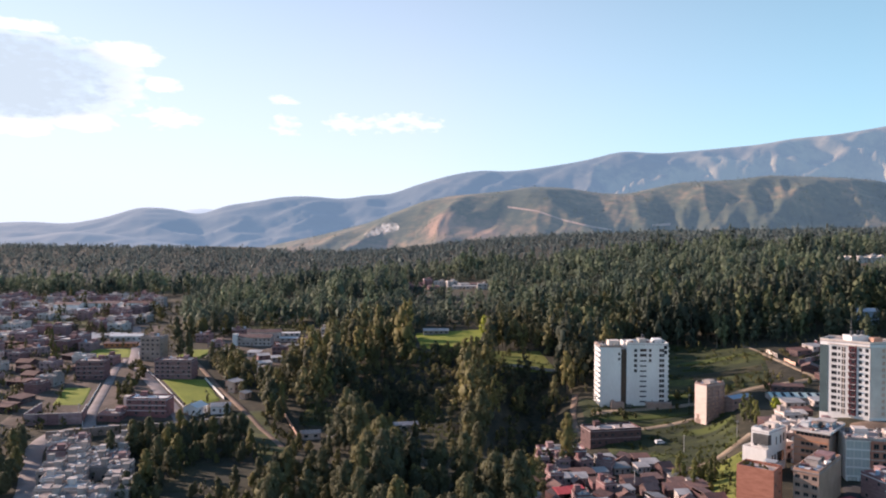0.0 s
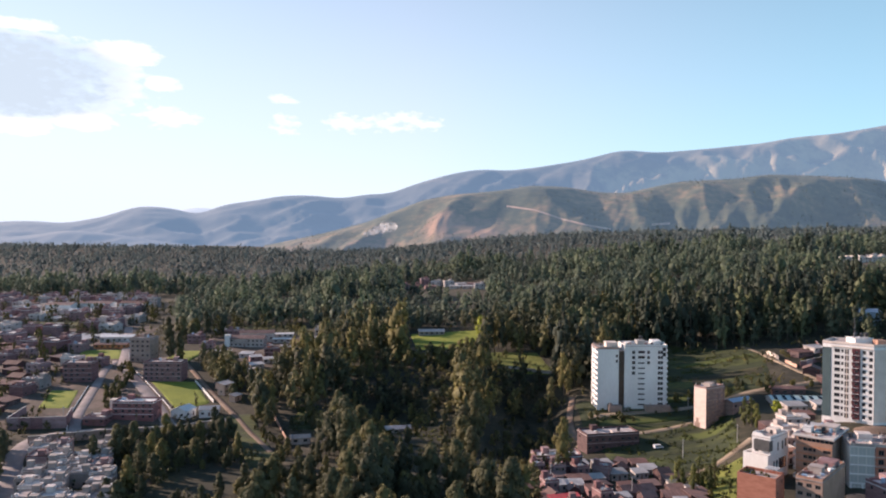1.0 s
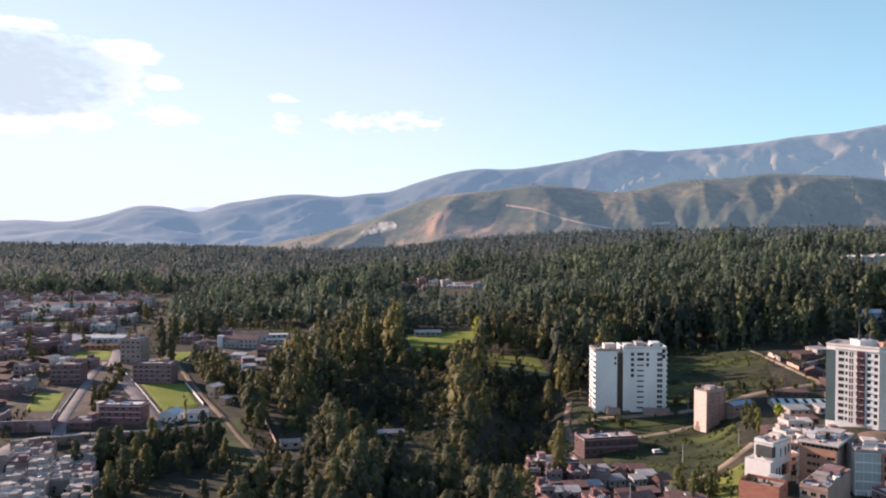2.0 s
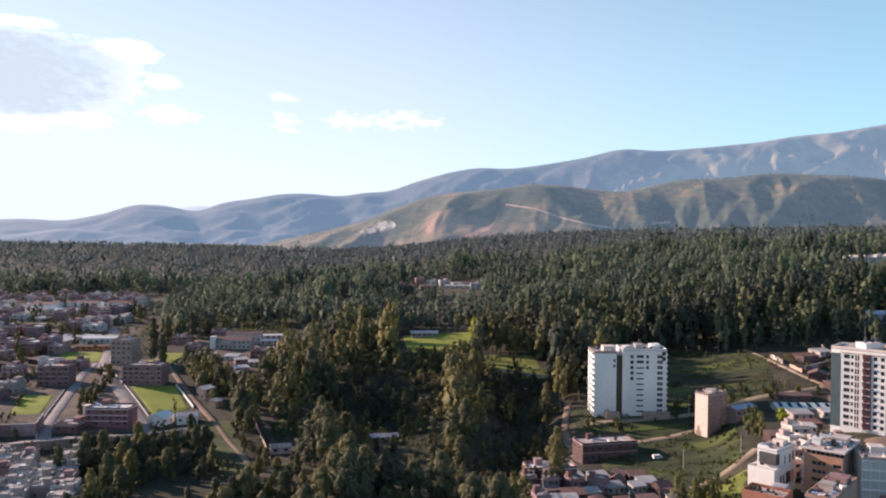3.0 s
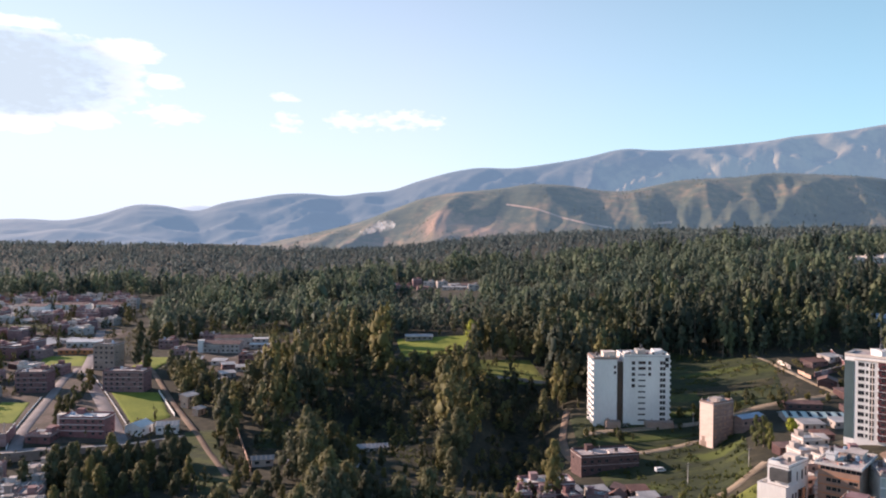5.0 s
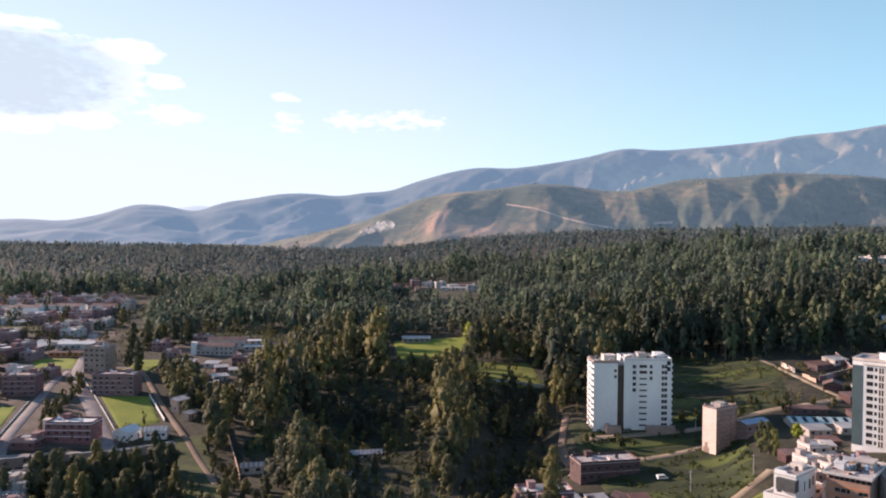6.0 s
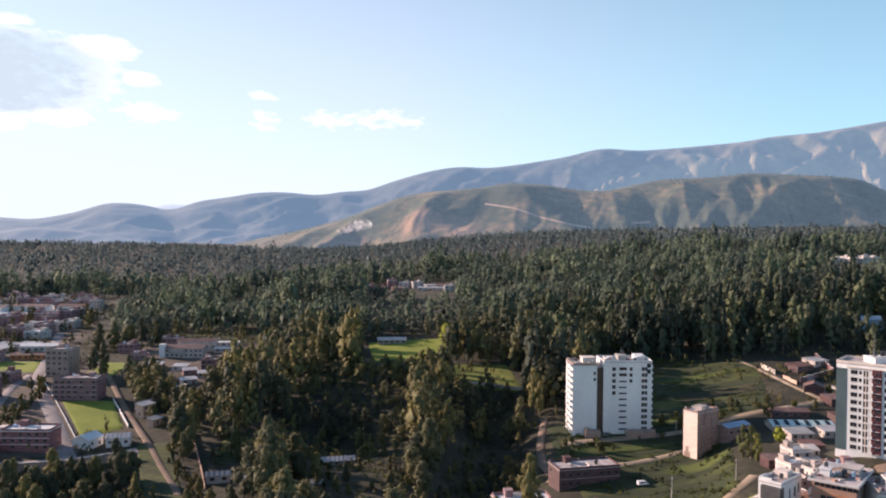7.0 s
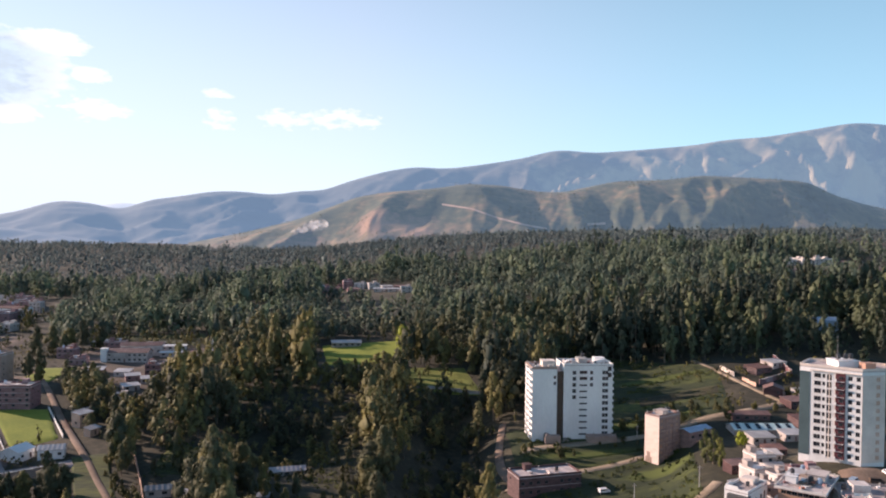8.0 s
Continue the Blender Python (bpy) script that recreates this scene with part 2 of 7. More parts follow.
M = {
    "ground": surface("scrub_earth", (0.016, 0.017, 0.010), (0.088, 0.072, 0.044), 0.03, 0.35, 0.95, 0.6, third=(0.034, 0.032, 0.018)),
    "meadow": surface("meadow_grass", (0.012, 0.021, 0.007), (0.108, 0.126, 0.024), 0.035, 0.5, 0.95, 0.8, third=(0.030, 0.042, 0.013), stretch=(0.4, 1.7, 1),
                      bare=((150, 381, 17, 5), (126, 407, 30, 4), (166, 434, 36, 4), (196, 492, 30, 5), (112, 350, 10, 6)), soil=(0.080, 0.104, 0.020)),
    "scrub": surface("weedy_earth", (0.016, 0.018, 0.008), (0.075, 0.068, 0.026), 0.05, 0.6, 0.95, 0.8, third=(0.032, 0.030, 0.013)),
    "lawn": surface("bright_lawn", (0.14, 0.185, 0.014), (0.25, 0.28, 0.03), 0.07, 0.8, 0.95, 0.3),
    "dry": surface("dry_grass", (0.068, 0.048, 0.040), (0.20, 0.142, 0.120), 0.05, 0.5, 0.95, 0.4, third=(0.095, 0.074, 0.056)),
    "bank": surface("bank_grass", (0.10, 0.125, 0.02), (0.23, 0.24, 0.045), 0.06, 0.7, 0.95, 0.5),
    "dirt": surface("dirt_track", (0.20, 0.15, 0.10), (0.38, 0.30, 0.22), 0.12, 1.5, 0.95, 0.4),
    "trodden": surface("brown_earth", (0.13, 0.085, 0.06), (0.27, 0.19, 0.14), 0.1, 1.2, 0.95, 0.4),
    "paving": surface("road_concrete", (0.20, 0.172, 0.168), (0.33, 0.285, 0.28), 0.15, 1.8, 0.9, 0.2),
    "asphalt": surface("asphalt", (0.035, 0.034, 0.036), (0.065, 0.063, 0.064), 0.2, 2.0, 0.9, 0.2),
    "red_paint": surface("red_awning", (0.42, 0.05, 0.06), (0.58, 0.09, 0.09), 0.4, 3.0, 0.7, 0.1),
    "brick": surface("brick_wall", (0.18, 0.094, 0.096), (0.33, 0.195, 0.196), 0.35, 4.0, 0.9, 0.4, vary=0.3, stretch=(1, 1, 3)),
    "maroon_brick": surface("maroon_brick_wall", (0.165, 0.072, 0.076), (0.275, 0.130, 0.132), 0.35, 4.0, 0.9, 0.4, stretch=(1, 1, 3)),
    "dark_brick": surface("dark_brick_wall", (0.066, 0.036, 0.037), (0.135, 0.078, 0.077), 0.35, 4.0, 0.9, 0.4, vary=0.25, stretch=(1, 1, 3)),
    "red_brick": surface("red_brick_wall", (0.36, 0.13, 0.085), (0.52, 0.22, 0.15), 0.35, 4.0, 0.9, 0.4, stretch=(1, 1, 3)),
    "tan_brick": surface("sunlit_tan_wall", (0.70, 0.52, 0.45), (0.84, 0.67, 0.59), 0.3, 4.0, 0.9, 0.4, stretch=(1, 1, 3)),
    "dark_brown": surface("dark_brown_paint", (0.055, 0.036, 0.027), (0.11, 0.072, 0.052), 0.25, 3.0, 0.85, 0.2),
    "umber_brick": surface("umber_brick_wall", (0.20, 0.128, 0.115), (0.35, 0.235, 0.21), 0.3, 4.0, 0.9, 0.4, stretch=(1, 1, 3)),
    "brown": surface("brown_render", (0.33, 0.185, 0.130), (0.48, 0.280, 0.205), 0.25, 3.0, 0.9, 0.3),
    "plaster": surface("worn_plaster", (0.33, 0.28, 0.26), (0.62, 0.55, 0.51), 0.25, 2.5, 0.85, 0.2, vary=0.28),
    "white": surface("white_paint", (0.66, 0.645, 0.63), (0.81, 0.795, 0.78), 0.12, 1.4, 0.7, 0.08, stretch=(1, 1, 0.35)),
    "cream": surface("cream_render", (0.60, 0.50, 0.44), (0.78, 0.68, 0.60), 0.2, 2.0, 0.8, 0.1),
    "grey": surface("grey_render", (0.22, 0.195, 0.185), (0.36, 0.325, 0.31), 0.25, 2.5, 0.88, 0.2),
    "pale_grey": surface("pale_grey_render", (0.55, 0.52, 0.49), (0.69, 0.66, 0.62), 0.2, 2.0, 0.85, 0.1),
    "taupe": surface("taupe_render", (0.27, 0.185, 0.15), (0.43, 0.31, 0.26), 0.25, 2.5, 0.9, 0.25),
    "dark_grey": surface("dark_cladding", (0.045, 0.047, 0.05), (0.085, 0.087, 0.09), 0.4, 3.0, 0.6, 0.1),
    "teal": surface("teal_cladding", (0.030, 0.060, 0.070), (0.055, 0.098, 0.108), 0.2, 2.0, 0.55, 0.1),
    "maroon": surface("maroon_paint", (0.075, 0.014, 0.022), (0.12, 0.028, 0.034), 0.3, 2.0, 0.75, 0.1),
    "concrete": surface("concrete", (0.34, 0.32, 0.30), (0.56, 0.54, 0.51), 0.3, 3.0, 0.9, 0.25, vary=0.15),
    "slab": surface("roof_slab", (0.26, 0.21, 0.205), (0.52, 0.45, 0.43), 0.25, 2.0, 0.9, 0.3, vary=0.25),
    "tin": surface("tin_roof", (0.26, 0.25, 0.25), (0.46, 0.44, 0.43), 0.2, 2.0, 0.5, 0.2, vary=0.3, metal=0.1),
    "rust": surface("rusty_tin", (0.12, 0.068, 0.060), (0.24, 0.135, 0.115), 0.3, 2.0, 0.75, 0.3, vary=0.2),
    "blue_tin": surface("blue_tin", (0.20, 0.30, 0.42), (0.36, 0.48, 0.60), 0.2, 2.0, 0.5, 0.15),
    "teal_tin": surface("teal_tin", (0.36, 0.50, 0.50), (0.56, 0.68, 0.66), 0.2, 2.0, 0.5, 0.15),
    "orange": surface("orange_paint", (0.50, 0.16, 0.06), (0.66, 0.26, 0.11), 0.3, 2.0, 0.8, 0.1),
    "adobe": surface("adobe", (0.50, 0.30, 0.22), (0.70, 0.47, 0.36), 0.2, 2.0, 0.95, 0.4),
    "bark": surface("eucalyptus_bark", (0.07, 0.055, 0.042), (0.19, 0.155, 0.12), 0.8, 4.0, 0.9, 0.4),
    "frame": surface("window_frame", (0.10, 0.10, 0.105), (0.17, 0.17, 0.175), 0.5, 3.0, 0.5, 0.0),
    "plastic": surface("tank_plastic", (0.03, 0.03, 0.035), (0.06, 0.06, 0.065), 0.5, 3.0, 0.4, 0.0),
    "car": surface("white_car_paint", (0.75, 0.75, 0.76), (0.82, 0.82, 0.83), 0.5, 3.0, 0.25, 0.0),
    # foothill scrub and its bare earth emit a little blue, as painted haze
    "hill": surface("scrub_hill", (0.030, 0.050, 0.030), (0.27, 0.175, 0.09), 0.0048, 0.03, 0.95, 0.0, third=(0.085, 0.090, 0.046), haze_glow=((0.22, 0.36, 0.50), 0.20),
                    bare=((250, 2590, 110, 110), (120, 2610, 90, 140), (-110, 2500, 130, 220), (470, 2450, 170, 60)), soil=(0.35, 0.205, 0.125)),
    "bare": surface("bare_earth", (0.36, 0.22, 0.15), (0.55, 0.38, 0.28), 0.02, 0.15, 0.95, 0.0, haze_glow=((0.22, 0.36, 0.50), 0.20)),
    # blue haze over both far ranges is painted in as emission
    "range_pale": surface("hazed_far_peak", (0.10, 0.10, 0.09), (0.16, 0.15, 0.12), 0.0022, 0.012, 0.95, 0.0, haze_glow=((0.46, 0.62, 0.74), 0.72)),
    "range": surface("far_mountain", (0.025, 0.030, 0.024), (0.13, 0.105, 0.072), 0.0022, 0.012, 0.95, 0.0, third=(0.055, 0.056, 0.042), haze_glow=((0.205, 0.368, 0.535), 0.44),
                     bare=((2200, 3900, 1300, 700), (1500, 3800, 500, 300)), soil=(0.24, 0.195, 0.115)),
    "leaf": leaves("eucalyptus_leaves", (0.097, 0.100, 0.060), (0.147, 0.149, 0.087), (1.68, 1.46, 0.93), 0.32),
    # darker than leaf: the wood edge's own shade is put into its colour
    "leaf_edge": leaves("shaded_eucalyptus_leaves", (0.058, 0.074, 0.052), (0.088, 0.108, 0.074), (1.45, 1.36, 0.95), 0.14),
    # next two are paled, the first bluer, to put distance haze into the leaves
    "leaf_distant": leaves("hazed_distant_leaves", (0.138, 0.178, 0.186), (0.158, 0.200, 0.208), (1.08, 1.15, 1.08), 0.44),
    "leaf_far": leaves("hazed_far_leaves", (0.118, 0.154, 0.124), (0.142, 0.180, 0.144), (1.26, 1.26, 0.96), 0.42),
    "leaf_lime": leaves("lime_leaves", (0.16, 0.20, 0.02), (0.30, 0.34, 0.05), (1.1, 1.05, 0.9)),
    "leaf_poplar": leaves("poplar_leaves", (0.105, 0.118, 0.045), (0.165, 0.18, 0.07), (1.35, 1.25, 0.9), 0.3),
    "leaf_weed": leaves("weed_leaves", (0.050, 0.066, 0.020), (0.092, 0.112, 0.032), (1.4, 1.3, 0.85), 0.2),
    "leaf_shrub": leaves("shrub_leaves", (0.070, 0.070, 0.027), (0.115, 0.112, 0.044), (1.5, 1.3, 0.85), 0.2),
}
glass = bpy.data.materials.new("window_glass")
glass.use_nodes = True
gb = glass.node_tree.nodes["Principled BSDF"]
gb.inputs["Base Color"].default_value, gb.inputs["Roughness"].default_value = (0.02, 0.024, 0.03, 1), 0.12
M["glass"] = glass
pane = bpy.data.materials.new("green_curtain_glass")
pane.use_nodes = True
gb = pane.node_tree.nodes["Principled BSDF"]
gb.inputs["Base Color"].default_value, gb.inputs["Roughness"].default_value = (0.42, 0.45, 0.44, 1), 0.3
M["green_glass"] = pane


# ---- helpers for meshes ----
def part(name, bm, material, parent, label="", m=None):
    me = bpy.data.meshes.new(name)
    bm.to_mesh(me)
    bm.free()
    for k in (material if isinstance(material, (list, tuple)) else [material]):
        me.materials.append(M[k])
    return share(name, me, parent, label, m)


def share(name, me, parent, label="", m=None):
    ob = new(name, me)
    ob.parent = parent
    if m is not None:
        ob.matrix_basis = m
    if label:
        ob["label"] = label
    return ob


def root(name, label, category, m=None, group="", kind=""):
    ob = new(name)
    ob.empty_display_size = 0.5
    if m is not None:
        ob.matrix_basis = m
    return tagged(ob, label, category, group, kind)


def box(bm, x0, y0, z0, x1, y1, z1, slot=0):
    v = [bm.verts.new(p) for p in ((x0, y0, z0), (x1, y0, z0), (x1, y1, z0), (x0, y1, z0), (x0, y0, z1), (x1, y0, z1), (x1, y1, z1), (x0, y1, z1))]
    for q in ((3, 2, 1, 0), (4, 5, 6, 7), (0, 1, 5, 4), (1, 2, 6, 5), (2, 3, 7, 6), (3, 0, 4, 7)):
        bm.faces.new([v[i] for i in q]).material_index = slot
    return bm


def boxes(*rows):
    bm = bmesh.new()
    for r in rows:
        box(bm, *r)
    return bm


def prism(poly, z0, z1, bm=None):
    """A solid over a counter-clockwise outline."""
    bm = bm or bmesh.new()
    lo = [bm.verts.new((x, y, z0)) for x, y in poly]
    hi = [bm.verts.new((x, y, z1)) for x, y in poly]
    bm.faces.new(hi), bm.faces.new(lo[::-1])
    for i in range(len(poly)):
        j = (i + 1) % len(poly)
        bm.faces.new((lo[i], lo[j], hi[j], hi[i]))
    return bm


def tube(bm, p, q, r0, r1, sides=6, cap=True):
    p, q = Vector(p), Vector(q)
    w = (q - p).normalized()
    u = w.orthogonal().normalized()
    v = w.cross(u)
    a = [bm.verts.new(p + r0 * (u * math.cos(t) + v * math.sin(t))) for t in [2 * math.pi * k / sides for k in range(sides)]]
    b = [bm.verts.new(q + r1 * (u * math.cos(t) + v * math.sin(t))) for t in [2 * math.pi * k / sides for k in range(sides)]]
    for k in range(sides):
        bm.faces.new((a[k], a[(k + 1) % sides], b[(k + 1) % sides], b[k]))
    if cap:
        bm.faces.new(b), bm.faces.new(a[::-1])
    return bm


RISE = 6.5            # the tower's own shelf


def height(x, y):
    """The lie of the land: a valley floor that rises away, a terrace on the east side and a hollow before it."""
    x, y = np.asarray(x, float), np.asarray(y, float)
    k = 0.08 + np.where(x > 10, 0.075 * np.tanh((x - 10) / 400), 0.042 * np.tanh((x - 10) / 220))
    z = 10 + k * 722 * (1 - np.exp(-np.maximum(0, y - 390) / 550))
    z = z + 30 * np.clip((y - 1100) / 1300, 0, 1) * (0.5 - 0.5 * np.tanh((x + 350) / 400))
    z = z + 1 + np.tanh((-130 - x) / 20)
    edge = 125 + 0.45 * (y - 300)
    z = z + (6 + 6 * np.tanh((x - edge) / (9 + 0.22 * np.maximum(0, y - 380)))) * (0.42 + 0.58 * np.clip((y - 310) / 70, 0, 1))
    bed = 50 + 0.17 * (y - 320)
    z = z - 18 * np.exp(-((x - bed) / 20) ** 2) * np.clip((y - 340) / 30, 0, 1) * np.clip((500 - y) / 40, 0, 1)
    z = z - 13 * np.exp(-((x + 4) / 24) ** 2 - ((y - 432) / 30) ** 2)
    z = z + 4.8 * np.exp(-((x - 199) / 32) ** 2 - ((y - 331) / 27) ** 2) + RISE * np.exp(-((x - 206) / 22) ** 4 - ((y - 331) / 25) ** 4)
    z = z - 5 * np.exp(-((x - 95) / 50) ** 2 - ((y - 350) / 60) ** 2)
    return z


def land(x, y):
    return float(height(x, y))


# ---- ground ----
def axis(lo, a, b, hi, step, grow=1.13):
    mid = list(np.arange(a, b + 0.1, step))
    left, right, s = [], [], step
    while (left[-1] if left else a) > lo:
        s *= grow
        left.append((left[-1] if left else a) - s)
    s = step
    while (right[-1] if right else b) < hi:
        s *= grow
        right.append((right[-1] if right else b) + s)
    return np.array(left[::-1] + mid + right)


def grid_mesh(name, X, Y, Z, material):
    ny, nx = X.shape
    co = np.stack([X, Y, Z], -1).reshape(-1, 3)
    idx = np.arange(nx * ny).reshape(ny, nx)
    f = np.stack([idx[:-1, :-1], idx[:-1, 1:], idx[1:, 1:], idx[1:, :-1]], -1).reshape(-1, 4)
    me = quads(name, co, f)
    me.materials.append(M[material])
    me.polygons.foreach_set("use_smooth", np.ones(len(f), bool))
    return me


def quads(name, co, f):
    me = bpy.data.meshes.new(name)
    n = f.shape[1]
    me.vertices.add(len(co)), me.loops.add(f.size), me.polygons.add(len(f))
    me.vertices.foreach_set("co", np.ascontiguousarray(co, np.float32).ravel())
    me.loops.foreach_set("vertex_index", np.ascontiguousarray(f, np.int32).ravel())
    me.polygons.foreach_set("loop_start", np.arange(0, f.size, n, dtype=np.int32))
    me.update(calc_edges=True)
    return me


xs, ys = axis(-5000, -480, 330, 5000, 5.0), axis(-900, 190, 700, 4900, 5.0)
GX, GY = np.meshgrid(xs, ys)
bumps = np.array([[noise.fractal(Vector((x / 60, y / 60, 0)), 1.0, 2.0, 3) for x in xs] for y in ys])
tagged(new("ground", grid_mesh("ground", GX, GY, height(GX, GY) + 0.35 * bumps - 0.35, "ground")),
       "dark scrubby earth and grass of the valley floor", "ground", kind="structure")


def patch(name, corners, material, label, n=14, lift=0.12, kind="structure", category="field"):
    """A piece of ground cover laid on the land between four corners."""
    a, b, c, d = [np.array(p, float) for p in corners]
    u, v = np.meshgrid(np.linspace(0, 1, n), np.linspace(0, 1, n))
    P = (a[None, None] * ((1 - u) * (1 - v))[..., None] + b * (u * (1 - v))[..., None] + c * (u * v)[..., None] + d * ((1 - u) * v)[..., None])
    rag = np.array([[noise.noise(Vector((p[0] / 9, p[1] / 9, 3))) for p in row] for row in P]) * 1.6
    edge = (u == 0) | (u == 1) | (v == 0) | (v == 1)
    P[..., 0] += np.where(edge, rag, 0)
    P[..., 1] += np.where(edge, rag, 0)
    Z = height(P[..., 0], P[..., 1]) + np.where(edge, -1.0, lift)
    return tagged(new(name, grid_mesh(name, P[..., 0], P[..., 1], Z, material)), label, category, kind=kind)


def strip(name, line, width, material, label, lift=0.2, category="road"):
    """A road laid on the land along a line."""
    pts = []
    for p, q in zip(line, line[1:]):
        k = max(2, int(math.dist(p, q) / 4))
        pts += [(p[0] + (q[0] - p[0]) * i / k, p[1] + (q[1] - p[1]) * i / k) for i in range(k)]
    pts.append(line[-1])
    P = np.array(pts)
    for _ in range(6):
        P[1:-1] = (P[:-2] + 2 * P[1:-1] + P[2:]) / 4
    T = np.gradient(P, axis=0)
    T /= np.linalg.norm(T, axis=1)[:, None]
    Nn = np.stack([-T[:, 1], T[:, 0]], -1)
    offs = np.array([-0.58, -0.46, 0.46, 0.58]) * width
    X = P[:, None, 0] + Nn[:, None, 0] * offs
    Y = P[:, None, 1] + Nn[:, None, 1] * offs
    Z = height(X, Y) + np.array([-0.35, lift, lift, -0.35])
    return tagged(new(name, grid_mesh(name, X[:, ::-1], Y[:, ::-1], Z[:, ::-1], material)), label, category, kind="structure")


patch("field", [(-121, 424), (-105, 440), (-127, 489), (-157, 488)], "lawn", "bright mown green football field beside the road")
patch("field", [(-194, 424), (-175, 424), (-187, 467), (-205, 468)], "lawn", "small green lawn between brick houses", lift=0.14)
patch("field", [(-228, 552), (-193, 550), (-206, 588), (-240, 590)], "lawn", "green plot of grass before a long orange wall")
patch("field", [(-206, 384), (-112, 402), (-150, 560), (-225, 560)], "dry", "bare brown earth and weeds between the roads", n=40, lift=0.05)
patch("field", [(-114, 476), (-84, 482), (-62, 640), (-160, 640)], "dry", "bare earth yards among the school houses", n=30, lift=0.06)
patch("field", [(-330, 470), (-206, 420), (-210, 690), (-400, 900)], "dry", "bare brown earth between the suburb houses", n=40, lift=0.06)
patch("field", [(-166, 538), (-146, 538), (-143, 580), (-164, 580)], "lawn", "green plot of grass behind a grey block")
patch("field", [(-340, 690), (-285, 690), (-280, 745), (-345, 745)], "meadow", "pale green open plot among town houses")
patch("field", [(-150, 640), (-70, 650), (-85, 700), (-170, 690)], "meadow", "grass clearing behind the long white school")
patch("field", [(8, 560), (60, 560), (70, 630), (2, 625)], "lawn", "sunlit green clearing in the eucalyptus wood")
patch("field", [(56, 500), (98, 490), (95, 545), (50, 552)], "bank", "narrow green clearing in the eucalyptus wood")
patch("field", [(94, 322), (150, 338), (178, 411), (94, 402)], "meadow", "rough green field below the white towers", n=24)
patch("field", [(128, 428), (205, 420), (236, 500), (150, 590)], "meadow", "wide rough pasture behind the white towers", n=30)
patch("field", [(-100, 292), (-58, 290), (-52, 328), (-96, 336)], "scrub", "dark brown weedy field among trees")
patch("field", [(476, 814), (592, 806), (604, 862), (486, 870)], "dry", "pale sunlit field on the far slope")
patch("field", [(104, 262), (127, 262), (153, 333), (122, 321)], "bank", "steep sunlit grass bank under the houses", n=24)
patch("field", [(-20, 362), (28, 362), (30, 412), (-22, 412)], "scrub", "trodden weedy yard in the wood")
patch("field", [(-58, 395), (-34, 392), (-30, 430), (-56, 432)], "meadow", "small green clearing in the wood")

patch("field", [(168, 455), (214, 448), (220, 462), (172, 470)], "scrub", "brown worn strip across the pasture", n=14, lift=0.2)
patch("field", [(-63, 330), (-48, 332), (-80, 424), (-94, 420)], "meadow", "rough grass beside the earth track", n=22, lift=0.1)
# dark patch laid to stand in for deep shade between the tall trees
patch("field", [(0, 406), (40, 404), (44, 470), (2, 470)], "scrub", "rough grass under the wood, darkened for its shade", n=16)
patch("field", [(92, 398), (172, 408), (172, 424), (96, 442)], "meadow", "rough grass round the foot of the white block", n=24, lift=0.08)
patch("field", [(188, 309), (216, 306), (222, 324), (190, 328)], "trodden", "trodden earth yard at the foot of the tower", n=12)
patch("parking", [(150, 258), (178, 262), (186, 284), (160, 280)], "asphalt", "dark asphalt yard between the terrace blocks", n=10, category="car park")

strip("road", [(-114, 396), (-126, 420), (-158.5, 480), (-187, 531), (-208, 600), (-243, 700)], 6.8, "paving", "pale concrete road between fields and houses")
strip("road", [(-157, 386), (-166, 410), (-182, 476), (-194, 520), (-196, 546)], 5.2, "paving", "pale concrete side road")
strip("road", [(-131, 255), (-140, 290), (-165, 345), (-172, 376), (-160, 386), (-117, 396), (-90, 410)], 7.0, "paving", "grey concrete lane round the houses")
strip("road", [(-58, 355), (-66, 373), (-87, 417), (-113, 466), (-143, 529), (-165, 570)], 2.8, "trodden", "brown earth track along the wood", category="track")
strip("road", [(87, 384), (93, 394), (120, 391), (148, 398), (163, 405)], 3.6, "dirt", "pale earth path across the field", category="path")
strip("road", [(91, 388), (88, 404), (91, 424), (99, 452)], 3.2, "trodden", "pale earth path beside the white towers", category="path")
strip("road", [(100, 415), (165, 420), (205, 418), (240, 430)], 4.5, "dirt", "pale earth lane behind the towers", category="path")
strip("road", [(228, 516), (229.5, 490), (229.5, 462), (231, 440), (234, 430)], 2.6, "dirt", "earth lane along a pale wall", category="path")
strip("road", [(122, 326), (131, 329.5), (137, 333.5), (144, 336.5), (150, 338.5), (157, 345)], 4.0, "dirt", "earth lane at the top of the bank", category="path")


# ---- hills and mountains ----
def bearing(px):
    return radians(2.64) + math.atan((px - 784) / 1358.0)


